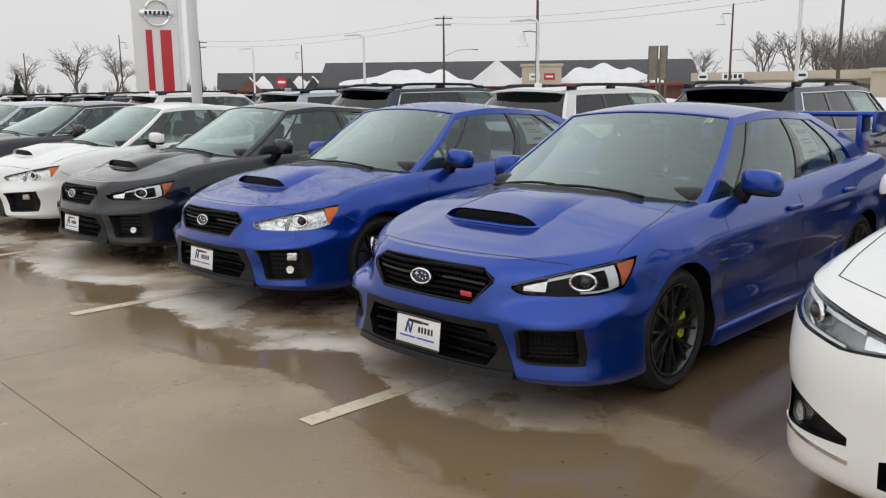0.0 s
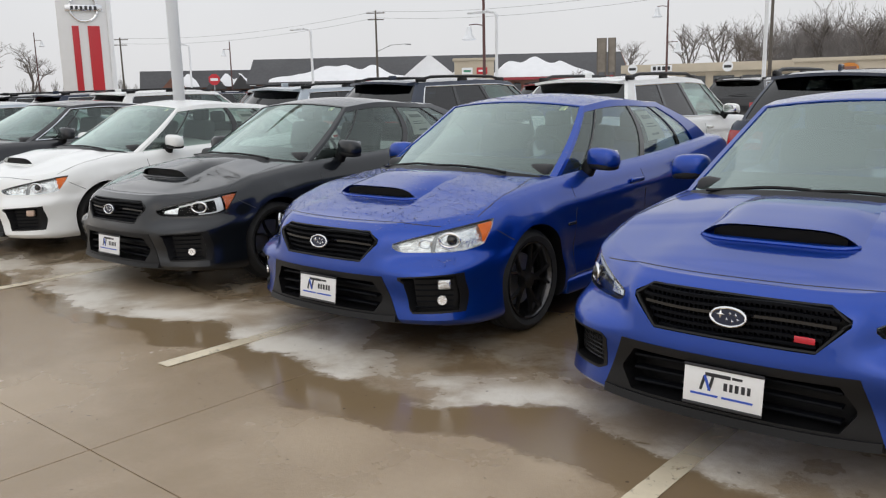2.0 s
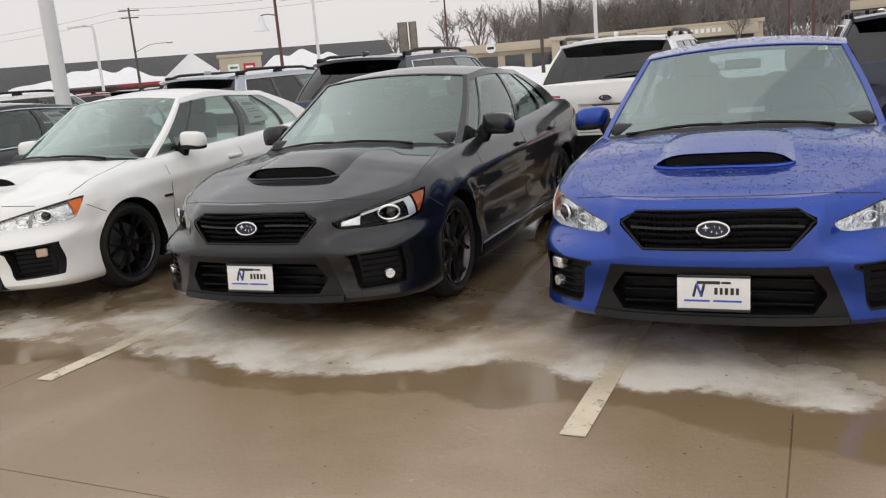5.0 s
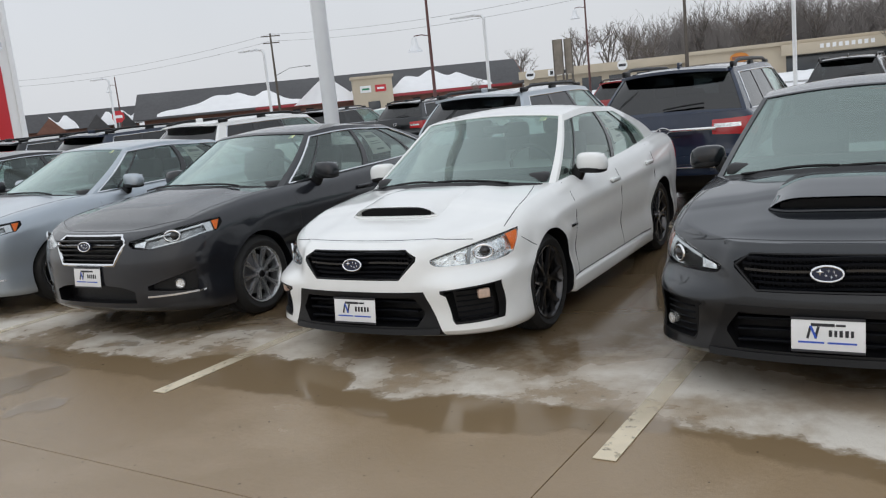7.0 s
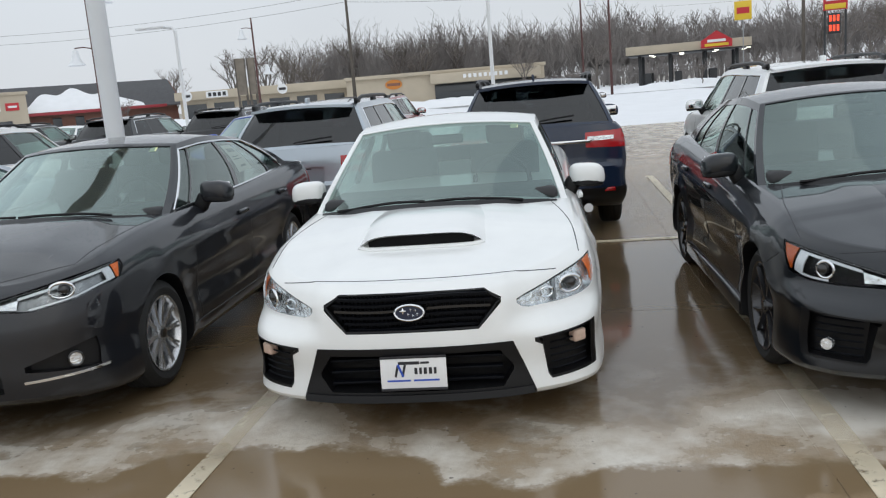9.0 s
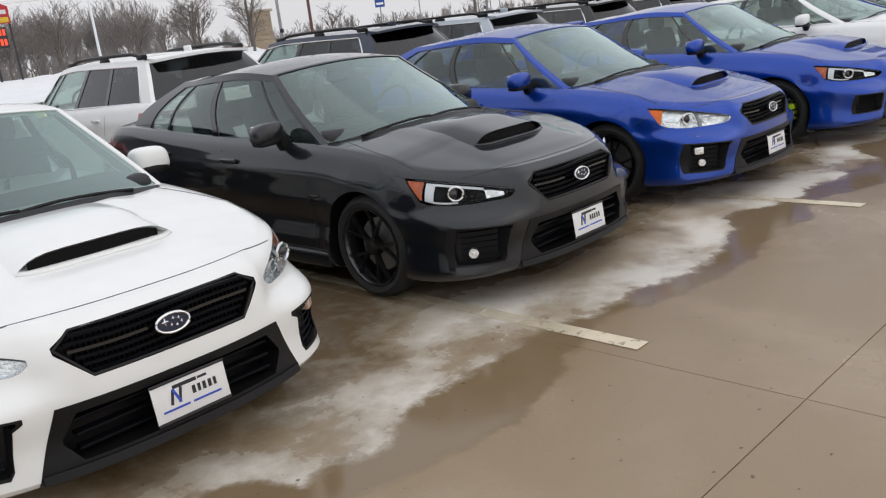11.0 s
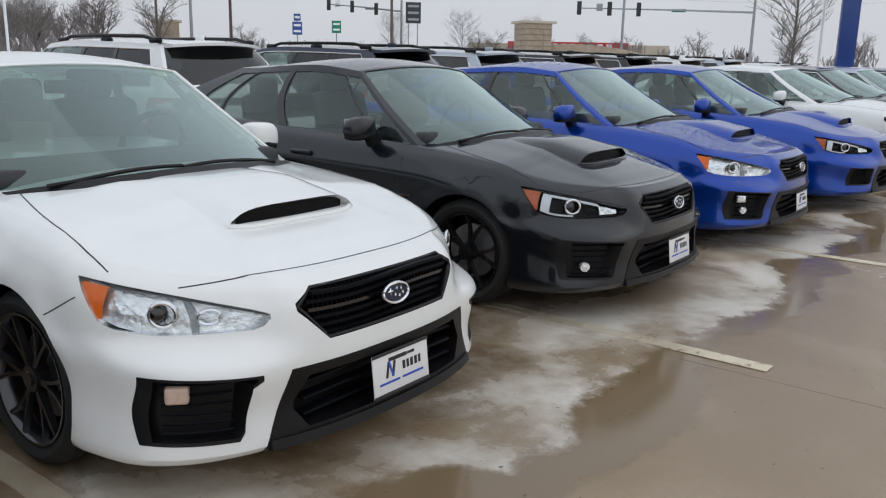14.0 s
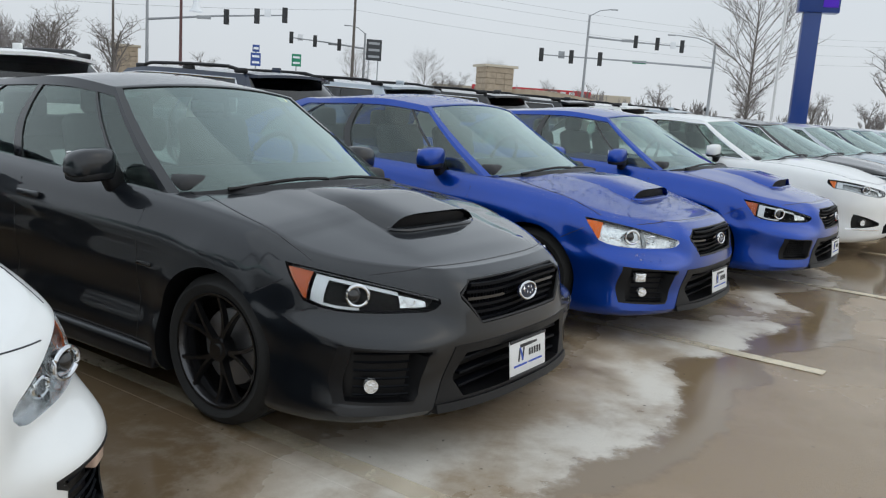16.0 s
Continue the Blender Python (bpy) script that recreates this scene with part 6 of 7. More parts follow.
M_SIGNYELLOW = mat("sign_yellow", (0.70, 0.48, 0.03), 0.4)
M_SIGNORANGE = mat("sign_orange", (0.55, 0.20, 0.03), 0.45)
M_SIGNDARK = mat("sign_dark", (0.03, 0.032, 0.035), 0.5)
M_VIOLET = mat("violet_lit_panel", (0.08, 0.02, 0.5), 0.3, emit=(0.14, 0.02, 0.9, 0.10))
M_LEDRED = mat("red_led_digits", (0.6, 0.03, 0.01), 0.4, emit=(1.0, 0.08, 0.03, 1.2))
M_LAMPLIT = mat("canopy_lamp", (0.9, 0.9, 0.85), 0.3, emit=(1.0, 0.95, 0.8, 4.0))
M_SIGNAL = mat("signal_black", (0.02, 0.02, 0.02), 0.5)
M_SIGNALRED = mat("signal_red_lit", (0.6, 0.02, 0.02), 0.3, emit=(1.0, 0.03, 0.03, 1.5))
M_EVERGREEN = mat("evergreen", (0.022, 0.04, 0.026), 0.9, var=0.3, scale=3)
M_BOARD = mat("weathered_board", (0.19, 0.165, 0.135), 0.85, var=0.3, scale=4)
M_SHOPRED = mat("red_fascia", (0.30, 0.03, 0.04), 0.5, var=0.1, scale=1)

g = new("ground", mesh_of("ground", [(-700, -300, -0.03), (700, -300, -0.03), (700, 900, -0.03), (-700, 900, -0.03)], [(0, 1, 2, 3)], (M_EARTH,), smooth=False))
tagged(g, "snow-streaked bare earth beyond the car park", "ground", kind="structure")

lot = new("pavement")
tagged(lot, "wet brown concrete slabs with puddles and melting slush", "pavement", kind="structure")


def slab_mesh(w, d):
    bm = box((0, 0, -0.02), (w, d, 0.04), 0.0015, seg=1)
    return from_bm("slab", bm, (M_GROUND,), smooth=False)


PITCH = 3.8
SL = slab_mesh(PITCH - 0.005, PITCH - 0.005)
for i in range(-11, 13):
    for j in range(-2, 7):
        o = new("slab", SL)
        o.parent = lot
        o.location = (-0.93 + PITCH * (i + 0.5), -1.68 + PITCH * (j + 0.5), 0)
for i in range(-11, 14):
    o = part("joint_fill", box((-0.93 + PITCH * i, 2.12 - 1.29, -0.011), (0.012, 2.57, 0.02), 0), M_GROUND, lot, "joint packed with frozen slush")
base = new("pavement_base", mesh_of("pavement_base", [(-130, -60, -0.006), (130, -60, -0.006), (130, 24.8, -0.006), (-130, 24.8, -0.006)], [(0, 1, 2, 3)], (M_GROUND,), smooth=False))
base.parent = lot

def stripe(x0, y0, x1, y1, w=0.105):
    d = Vector((x1 - x0, y1 - y0, 0))
    ang = math.degrees(math.atan2(d.y, d.x))
    bm = box((0, 0, 0), (d.length, w, 0.003), 0, pose((x0 + x1) / 2, (y0 + y1) / 2, 0.0045, 0, 0, ang))
    o = part("bay_stripe", bm, M_STRIPE, lot)


for k in range(-9, 12):
    xs_ = -0.78 + 2.87 * k
    stripe(xs_, -0.85, xs_, 4.65)
    stripe(xs_ + 0.2, 4.9, xs_ + 0.2, 10.2)
stripe(-30, 4.75, 34, 4.75)

road = new("road", from_bm("road", box((0, 74, -0.012), (900, 11, 0.02), 0), (M_ROAD,), smooth=False))
tagged(road, "wet dark asphalt street beyond the snow", "road", kind="structure")


def mound(name, x0, x1, y0, y1, h, seed, label, nx=80, ny=24):
    rng = random.Random(seed)
    off = Vector((rng.random() * 50, rng.random() * 50, 0))
    verts, faces = [], []
    for j in range(ny + 1):
        for i in range(nx + 1):
            u, v = i / nx, j / ny
            x, y = x0 + (x1 - x0) * u, y0 + (y1 - y0) * v
            e = min(1, 10 * u, 10 * (1 - u)) * min(1, 5 * v, 5 * (1 - v))
            n1 = noise.noise(Vector((x * 0.16, y * 0.22, 0)) + off)
            n2 = noise.noise(Vector((x * 0.7, y * 0.8, 3)) + off)
            z = -0.04 + e * h * max(0.05, 0.5 + 0.75 * n1 + 0.18 * n2)
            verts.append((x, y + 1.2 * n1 * (1 - e), z))
    for j in range(ny):
        for i in range(nx):
            a = j * (nx + 1) + i
            faces.append((a, a + 1, a + nx + 2, a + nx + 1))
    o = new(name, mesh_of(name, verts, faces, (M_SNOW,)))
    return tagged(o, label, "snow", kind="structure")


mound("snow_field", -110, 130, 24, 68, 0.7, 3, "uneven field of old snow beside the street", 170, 50)
mound("snow_bank", -60, 5, 82, 96, 1.2, 5, "ploughed snow bank along the street", 60, 14)
mound("snow_bank", 2, 60, 80, 92, 1.3, 8, "ploughed snow bank before the filling station", 60, 14)
mound("snow_bank", 40, 75, -6, 20, 1.1, 11, "ploughed snow heap at the end of the car park", 40, 20)
mound("snow_yard", -260, 260, 96, 170, 0.5, 9, "snow-covered ground under the far trees", 120, 20)
mound("snow_yard", 72, 320, -120, 68, 0.4, 12, "snow-covered verge by the crossing", 90, 40)


# ---- masts and poles ----
def pole_path(x, y, h, r, material, name="pole", lean=0.0, n=12):
    return tube([(0, 0, 0), (0.003 * h, 0, h * 0.5), (lean, 0, h)], r, n, 0.75)


def lot_lamp(x, y, h=4.75, r=0.07, arm=-1.5, heading=0):
    t = thing("street_lamp", "slim white car park lamp post with flat head", "street lamp", pose(x, y, 0, 0, 0, heading), "white car park lamps")
    part("pole", tube([(0, 0, 0), (0, 0, h * 0.5), (0, 0, h - 0.15), (arm * 0.08, 0, h - 0.02), (arm * 0.3, 0, h + 0.02)], r, 12, 0.8), M_WHITEPOLE, t)
    part("lamp_head", box((arm * 0.62, 0, h + 0.03), (abs(arm) * 0.75, 0.34, 0.09), 0.03, seg=3), M_WHITEPOLE, t)
    part("base_plate", box((0, 0, 0.03), (0.36, 0.36, 0.06), 0.01), M_STEELPOLE, t)


lot_lamp(-6.85, 5.05, 7.6, 0.105, -1.6)
for x, y in ((-42.8, 28.8), (-27.9, 26.4), (-16.0, 26.6), (-4.3, 26.3), (14.5, 40.0), (39.5, 9.6)):
    lot_lamp(x, y, 4.75 if x < 39 else 8.0)


def bell_lamp_post(x, y, h, heading, bells):
    t = thing("street_lamp", "dark red street pole with pale bell-shaped lanterns", "street lamp", pose(x, y, 0, 0, 0, heading), "bell lantern poles")
    part("pole", tube([(0, 0, 0), (0, 0, h / 2), (0, 0, h)], 0.12, 10, 0.6), M_BROWNPOLE, t)
    for side, z in bells:
        a = part("bracket", tube([(0, 0, z + 0.85), (side * 0.5, 0, z + 0.95), (side * 0.95, 0, z + 0.9)], 0.035, 6), M_BROWNPOLE, t)
        bm = bmesh.new()
        prof = [(0.85, 0.06), (0.8, 0.14), (0.55, 0.2), (0.3, 0.24), (0.12, 0.36), (0.0, 0.46), (-0.04, 0.44)]
        vs = [[bm.verts.new((side * 0.95 + r * math.cos(q), r * math.sin(q), z + zz)) for q in (2 * math.pi * k / 14 for k in range(14))] for zz, r in prof]
        for p, q in zip(vs, vs[1:]):
            for k in range(14):
                bm.faces.new((p[k], p[(k + 1) % 14], q[(k + 1) % 14], q[k]))
        bm.faces.new(vs[0])
        bm.faces.new(vs[-1][::-1])
        part("bell_lantern", bm, M_WHITEPOLE, a)


bell_lamp_post(-27.3, 40.4, 9.6, 40, ((-1, 4.6), (1, 7.9)))
bell_lamp_post(-29.0, 70.2, 9.4, 25, ((-1, 7.6), (1, 4.4)))
bell_lamp_post(-98.2, 71.8, 9.0, 50, ((-1, 7.0),))
bell_lamp_post(2.4, 71.2, 10.5, 10, ((-1, 8.2), (1, 8.2)))
bell_lamp_post(0.3, 81.3, 10.5, 0, ((1, 8.6),))
bell_lamp_post(31.8, 45.3, 10.6, -45, ((-1, 8.9), (1, 6.1)))
bell_lamp_post(-134.0, 44.2, 8.5, 60, ((1, 7.0),))
bell_lamp_post(-129.1, 57.6, 11.6, 60, ((1, 9.5),))


def utility_pole(x, y, h, heading, arms=2, light=0):
    t = thing("utility_pole", "weathered wooden utility pole with crossarms", "utility pole", pose(x, y, 0, 0, 0, heading), "utility poles")
    part("pole", tube([(0, 0, 0), (0, 0, h / 2), (0, 0, h)], 0.19, 10, 0.6), M_WOODPOLE, t)
    for k in range(arms):
        a = part("crossarm", box((0, 0.1, h - 0.35 - 0.9 * k), (2.6 - 0.4 * k, 0.12, 0.14), 0.01), M_WOODPOLE, t)
        for dx in (-1.15, -0.6, 0.6, 1.15):
            part("insulator", cyl_bm(bmesh.new(), 0.05, 0.035, 0.2, pose(dx, 0.1, h - 0.18 - 0.9 * k), 8), M_SIGNWHITE, a)
    if light:
        part("light_arm", tube([(0, 0, h * 0.55), (light * 2.0, 0, h * 0.62), (light * 4.2, 0, h * 0.63)], 0.05, 6), M_STEELPOLE, t)
        part("light_head", box((light * 4.5, 0, h * 0.625), (0.8, 0.3, 0.16), 0.05), M_STEELPOLE, t)


UP = [(-132.3, 73.7, 11.5), (-79.5, 83.3, 12.6), (-21.6, 76.0, 11.6), (20, 78, 12.0), (55.4, 89.9, 14.2), (65.8, 61.2, 14.5)]
for i, (x, y, h) in enumerate(UP):
    utility_pole(x, y, h, (60, 42, 8, -10, -40, -45)[i], (2, 2, 1, 1, 4, 2)[i], 1 if i == 1 else 0)


def wire(a, b, sag, r=0.018):
    a, b = Vector(a), Vector(b)
    pts = [a.lerp(b, t) - Vector((0, 0, sag * 4 * t * (1 - t))) for t in steps(0, 1, 16)]
    o = new("overhead_wire", from_bm("overhead_wire", tube(pts, r, 4), (M_WIRE,)))
    tagged(o, "thin sagging overhead cable between poles", "cable", "overhead cables")


for p, q in zip(UP, UP[1:4]):
    for dz in (0.1, 1.0):
        wire((p[0], p[1], p[2] - dz), (q[0], q[1], q[2] - dz), 1.2, 0.02)
for dz, dy in ((0.2, 0), (1.1, 0), (2.6, 1), (4.0, 1)):
    wire((65.8, 61.2, 14.5 - dz), (150, 20, 16 - dz), 1.6, 0.016)
    wire((65.8, 61.2, 14.5 - dz), (10, 110, 14 - dz), 1.6, 0.016)


# ---- traffic signals ----
def signal_head(parent, x, z, lit, wide=False):
    h = part("signal_head", box((x, 0, z), (0.50, 0.30, 1.5), 0.03), M_SIGNAL, parent)
    for k, dz in enumerate((0.47, 0.0, -0.47)):
        m_ = M_SIGNALRED if lit and k == 0 else M_SIGNDARK
        part("lens", cyl_bm(bmesh.new(), 0.18, 0.18, 0.06, pose(x, -0.16, z + dz, 90), 14), m_, h)
        part("visor", tube([(x - 0.2, -0.3, z + dz), (x - 0.14, -0.3, z + dz + 0.18), (x + 0.14, -0.3, z + dz + 0.18), (x + 0.2, -0.3, z + dz)], 0.02, 5), M_SIGNAL, h)


def signal_mast(x, y, h, arm_z, ex, ey, ez, heads, lamp=True, lit=False):
    """A steel mast with a long arm to (ex, ey) that carries signal heads."""
    d = Vector((ex - x, ey - y, 0))
    ang = math.degrees(math.atan2(d.y, d.x))
    n = d.length
    t = thing("traffic_signal", "grey steel traffic signal mast with hanging heads", "traffic signal", pose(x, y, 0, 0, 0, ang), "traffic signals at the crossing")
    part("mast", tube([(0, 0, 0), (0, 0, h / 2), (0, 0, h)], 0.19, 12, 0.7), M_STEELPOLE, t)
    part("arm", tube([(0, 0, arm_z), (n * 0.5, 0, arm_z + (ez - arm_z) * 0.6), (n, 0, ez)], 0.13, 10, 0.5), M_STEELPOLE, t)
    for f in heads:
        signal_head(t, n * f, arm_z + (ez - arm_z) * f, lit)
    part("street_sign", box((n * 0.42, -0.12, arm_z + (ez - arm_z) * 0.42), (1.5, 0.04, 0.34), 0.01), M_SIGNGREEN if lit else M_STEELPOLE, t)
    part("turn_sign", box((n * 0.88, -0.12, ez + 0.1), (0.7, 0.04, 0.8), 0.01), M_SIGNWHITE if not lit else M_STEELPOLE, t)
    part("walk_signal", box((0.2, -0.25, 2.6), (0.4, 0.3, 0.4), 0.04), M_SIGNAL, t)
    if lamp:
        part("light_arm", tube([(0, 0, h - 0.1), (n * 0.1, 0, h + 0.6), (n * 0.22, 0, h + 0.8)], 0.06, 6), M_STEELPOLE, t)
        part("light_head", box((n * 0.25, 0, h + 0.78), (0.9, 0.3, 0.14), 0.05), M_STEELPOLE, t)


signal_mast(50.0, 75.4, 10.5, 7.7, 57.3, 62.9, 8.9, (0.58, 0.80, 1.0))
signal_mast(81.6, 73.6, 9.6, 7.6, 75.0, 80.5, 8.3, (0.35, 0.68, 1.0))
signal_mast(93.3, 47.2, 13.2, 10.6, 98.0, 36.4, 10.0, (0.5, 0.72, 0.97))
signal_mast(89.8, 29.9, 9.6, 7.1, 82.0, 47.1, 7.5, (0.65, 0.82, 1.0), lit=True)


# ---- signs ----
def pylon_red():
    """The tall dealer pylon: white body, two red bands with a white gap, a round chrome mark with a plain bar."""
    t = thing("pylon_sign", "tall white dealer pylon with red bands and round mark", "sign", pose(-49.3, 25.2, 0, 0, 0, 64))
    part("pylon_body", box((0, 0.12, 5.6), (3.4, 0.5, 11.2), 0.08), M_SIGNWHITE, t)
    part("pylon_edge", box((1.55, 0.0, 5.6), (0.32, 0.5, 11.1), 0.05), M_WHITEPOLE, t)
    for x, w in ((-0.62, 0.42), (0.52, 0.75)):
        part("red_band", box((x, -0.16, 3.4), (w, 0.06, 5.6), 0.01), M_SIGNRED, t)
    ring = [(0.0 + 0.86 * math.cos(q), -0.2, 7.35 + 0.86 * math.sin(q)) for q in (2 * math.pi * k / 36 for k in range(37))]
    part("round_mark", tube(ring, 0.09, 8), M_CHROME, t)
    b_ = part("mark_bar", box((0, -0.24, 7.35), (2.3, 0.12, 0.42), 0.04), M_CHROME, t)
    for k in range(6):
        part("mark_stroke", box((-0.72 + 0.29 * k, -0.31, 7.35), (0.17, 0.02, 0.24), 0), M_INK, b_)


pylon_red()

t = thing("pylon_sign", "tall dark blue dealer pylon with violet lit top", "sign", pose(42.0, 9.0, 0, 0, 0, -66))
part("pylon_leg", box((0, 0, 5.0), (0.84, 0.55, 10.0), 0.04), M_SIGNBLUE, t)
hd_ = part("pylon_head", box((0.25, 0, 9.6), (1.9, 0.75, 5.2), 0.06), M_SIGNBLUE, t)
part("lit_panel", box((0.75, -0.39, 9.7), (0.7, 0.05, 4.9), 0.02), M_VIOLET, hd_, "violet glowing panel")

t = thing("notice_board", "pair of weathered dark wooden sign boards on posts", "sign", pose(-19.3, 42.0, 0, 0, 0, 28))
for x, w in ((-0.30, 0.46), (0.30, 0.34)):
    b_ = part("board", box((x, 0, 3.3), (w, 0.10, 2.0), 0.02), M_BOARD, t)
    for dx in (-w / 2, w / 2):
        part("post", box((x + dx, 0.06, 2.15), (0.12, 0.14, 4.3), 0.01), M_WOODPOLE, b_)


def board_sign(x, y, z0, z1, w, material, heading, label, posts=2, bars=0, ink=None):
    t = thing("road_sign", label, "sign", pose(x, y, 0, 0, 0, heading))
    part("panel", box((0, 0, (z0 + z1) / 2), (w, 0.08, z1 - z0), 0.02), material, t)
    for k in range(posts):
        dx = 0 if posts == 1 else (-w * 0.3, w * 0.3)[k]
        part("post", tube([(dx, 0.08, 0), (dx, 0.08, z0 / 2), (dx, 0.08, z1 - 0.1)], 0.06, 8), M_STEELPOLE, t)
    for k in range(bars):
        part("sign_bar", box((0, -0.05, z1 - (k + 0.6) * (z1 - z0) / (bars + 0.2)), (w * 0.72, 0.02, (z1 - z0) / (bars * 3)), 0), ink or M_SIGNWHITE, t)


board_sign(59.8, 53.0, 4.9, 6.9, 1.5, M_SIGNDARK, -40, "dark grey letter board sign with pale lines", 2, 3, M_STEELPOLE)
board_sign(55.3, 64.8, 3.7, 5.0, 1.0, M_SIGNBLUE, -40, "stacked blue highway route signs with white marks", 1, 2)
board_sign(55.4, 64.9, 5.1, 5.8, 0.7, M_SIGNBLUE, -40, "small blue route sign above another", 1, 1)
board_sign(61.7, 65.6, 4.1, 5.4, 1.0, M_SIGNGREEN, -40, "green road sign on a single post", 1, 2)
t = thing("stop_sign", "red octagonal stop sign on a post", "sign", pose(-63, 44.5, 0, 0, 0, 57))
oc = [(0.55 * math.cos(radians(22.5 + 45 * k)), 2.9 + 0.55 * math.sin(radians(22.5 + 45 * k))) for k in range(8)]
part("panel", prism(oc, "y", -0.03, 0.03), M_SIGNRED, t)
part("sign_bar", box((0, -0.045, 2.9), (0.7, 0.015, 0.24), 0), M_SIGNWHITE, t)
part("post", tube([(0, 0.06, 0), (0, 0.06, 1.5), (0, 0.06, 3.2)], 0.05, 8), M_STEELPOLE, t)


# ---- buildings ----
def long_shop():
    """The long dark-roofed shop row across the street with snow on its roof and a tan shop front."""
    A, B = Vector((-113.0, 86.0, 0)), Vector((-63.5, 129.0, 0))
    d = B - A
    n = d.length
    ang = math.degrees(math.atan2(d.y, d.x))
    t = thing("shop_building", "long shop building with dark roof, snow patches and red eaves", "building", pose(A.x, A.y, 0, 0, 0, ang))
    part("wall", box((n / 2, 7, 1.7), (n - 2, 12, 3.4), 0.05), M_BRICK, t)
    roof = prism([(-0.6, 3.1), (6.6, 7.4), (7.4, 7.4), (14.6, 3.1), (14.6, 2.9), (-0.6, 2.9)], "x", -0.5, n * 0.99)
    part("roof", roof, M_SHINGLE, t)
    rz = lambda yy: 3.1 + (yy + 0.6) * 4.3 / 7.2
    rng = random.Random(4)
    for u0, u1, v0, v1 in ((0.05, 0.42, 0.04, 0.80), (0.63, 0.90, 0.03, 1.0), (0.52, 0.62, 0.05, 0.8)):
        verts, faces, K, J = [], [], 40, 6
        for j in range(J + 1):
            for i in range(K + 1):
                u = u0 + (u1 - u0) * i / K
                top = v0 + (v1 - v0) * (0.72 + 0.45 * noise.noise(Vector((u * 17, 0, 1.3)))) * min(1, 3 * i / K + 0.15, 3 * (1 - i / K) + 0.1)
                v = v0 + (top - v0) * j / J
                yy = -0.6 + 7.2 * v
                verts.append((u * n, yy, rz(yy) + (0.16 if 0 < j < J and 0 < i < K else 0.03)))
        for j in range(J):
            for i in range(K):
                a = j * (K + 1) + i
                faces.append((a, a + 1, a + K + 2, a + K + 1))
        part("roof_snow", mesh_of("roof_snow", verts, faces), M_SNOW, t)
    # the snow-covered cross gable
    c = n * 0.47
    g_ = part("cross_gable", prism([(c - 5.5, 2.9), (c, 7.35), (c + 5.5, 2.9)], "y", -1.6, 7), M_SNOW, t, "snow-covered cross gable")
    part("eave_board", box((n * 0.62, -1.0, 3.0), (n * 0.66, 0.3, 0.45), 0.03), M_SHOPRED, t)
    f = part("shop_front", box((n * 0.585, -1.4, 3.1), (6.6, 2.0, 6.6), 0.1), M_BEIGE, t, "tan shop front with small signs")
    part("cornice", box((n * 0.585, -1.5, 6.3), (7.2, 2.3, 0.45), 0.08), M_BEIGE, f)
    for dx, m_ in ((-1.2, M_SIGNWHITE), (1.3, M_SIGNRED)):
        part("sign_board", box((n * 0.585 + dx, -2.45, 4.4), (1.8, 0.12, 1.1), 0.02), m_, f)
        part("sign_bar", box((n * 0.585 + dx, -2.53, 4.4), (1.2, 0.03, 0.3), 0), M_SIGNGREEN if m_ is M_SIGNWHITE else M_SIGNWHITE, f)
    part("shop_door", box((n * 0.585, -2.42, 1.2), (2.0, 0.1, 2.3), 0.02), M_DARKGLASS, f)
    for k in range(14):
        part("shop_window", box((n * (0.06 + 0.033 * k if k < 12 else 0.7 + 0.05 * (k - 12)), 0.95, 1.5), (1.3, 0.1, 1.6), 0.02), M_DARKGLASS, t)
    part("gable_wall", prism([(-0.4, 2.9), (7, 7.2), (14.4, 2.9)], "x", n * 0.985, n * 0.995), M_BRICK, t)


long_shop()


def house(x, y, heading, label):
    t = thing("house", label, "house", pose(x, y, 0, 0, 0, heading))
    part("wall", box((0, 0, 1.5), (20, 8, 3), 0.05), M_BRICK, t)
    part("roof", prism([(-4.6, 2.8), (0, 6.0), (4.6, 2.8)], "x", -10.5, 10.5), M_SHINGLE, t)
    for x0, w, s in ((-4.5, 5.0, 0), (3.0, 4.0, 1), (7.5, 4.0, 2)):
        part("dormer", prism([(x0 - w / 2, 2.4), (x0, 5.0), (x0 + w / 2, 2.4)], "y", -5.6, 0), M_SHINGLE if s else M_BRICK, t)
        verts, faces = [], []
        for j in range(5):
            for i in range(9):
                v, u = j / 4, i / 8
                yy = -4.5 + 3.6 * v * (0.75 + 0.25 * math.sin(9 * u + x0))
                verts.append((x0 + 0.5 + 4.0 * u - 0.6 * v, yy, 2.85 + (yy + 4.6) * 3.2 / 4.6 + (0.12 if 0 < j < 4 else 0.02)))
        for j in range(4):
            for i in range(8):
                a = j * 9 + i
                faces.append((a, a + 1, a + 10, a + 9))
        part("roof_snow", mesh_of("roof_snow", verts, faces), M_SNOW, t)
    for k in range(5):
        part("window", box((-8 + 4 * k, -4.05, 1.6), (1.2, 0.1, 1.3), 0.02), M_DARKGLASS, t)


house(-134, 90, 57, "low dark-roofed house with dormers and snow patches")
house(-118, 112, 57, "low house with snow on its dark roof")


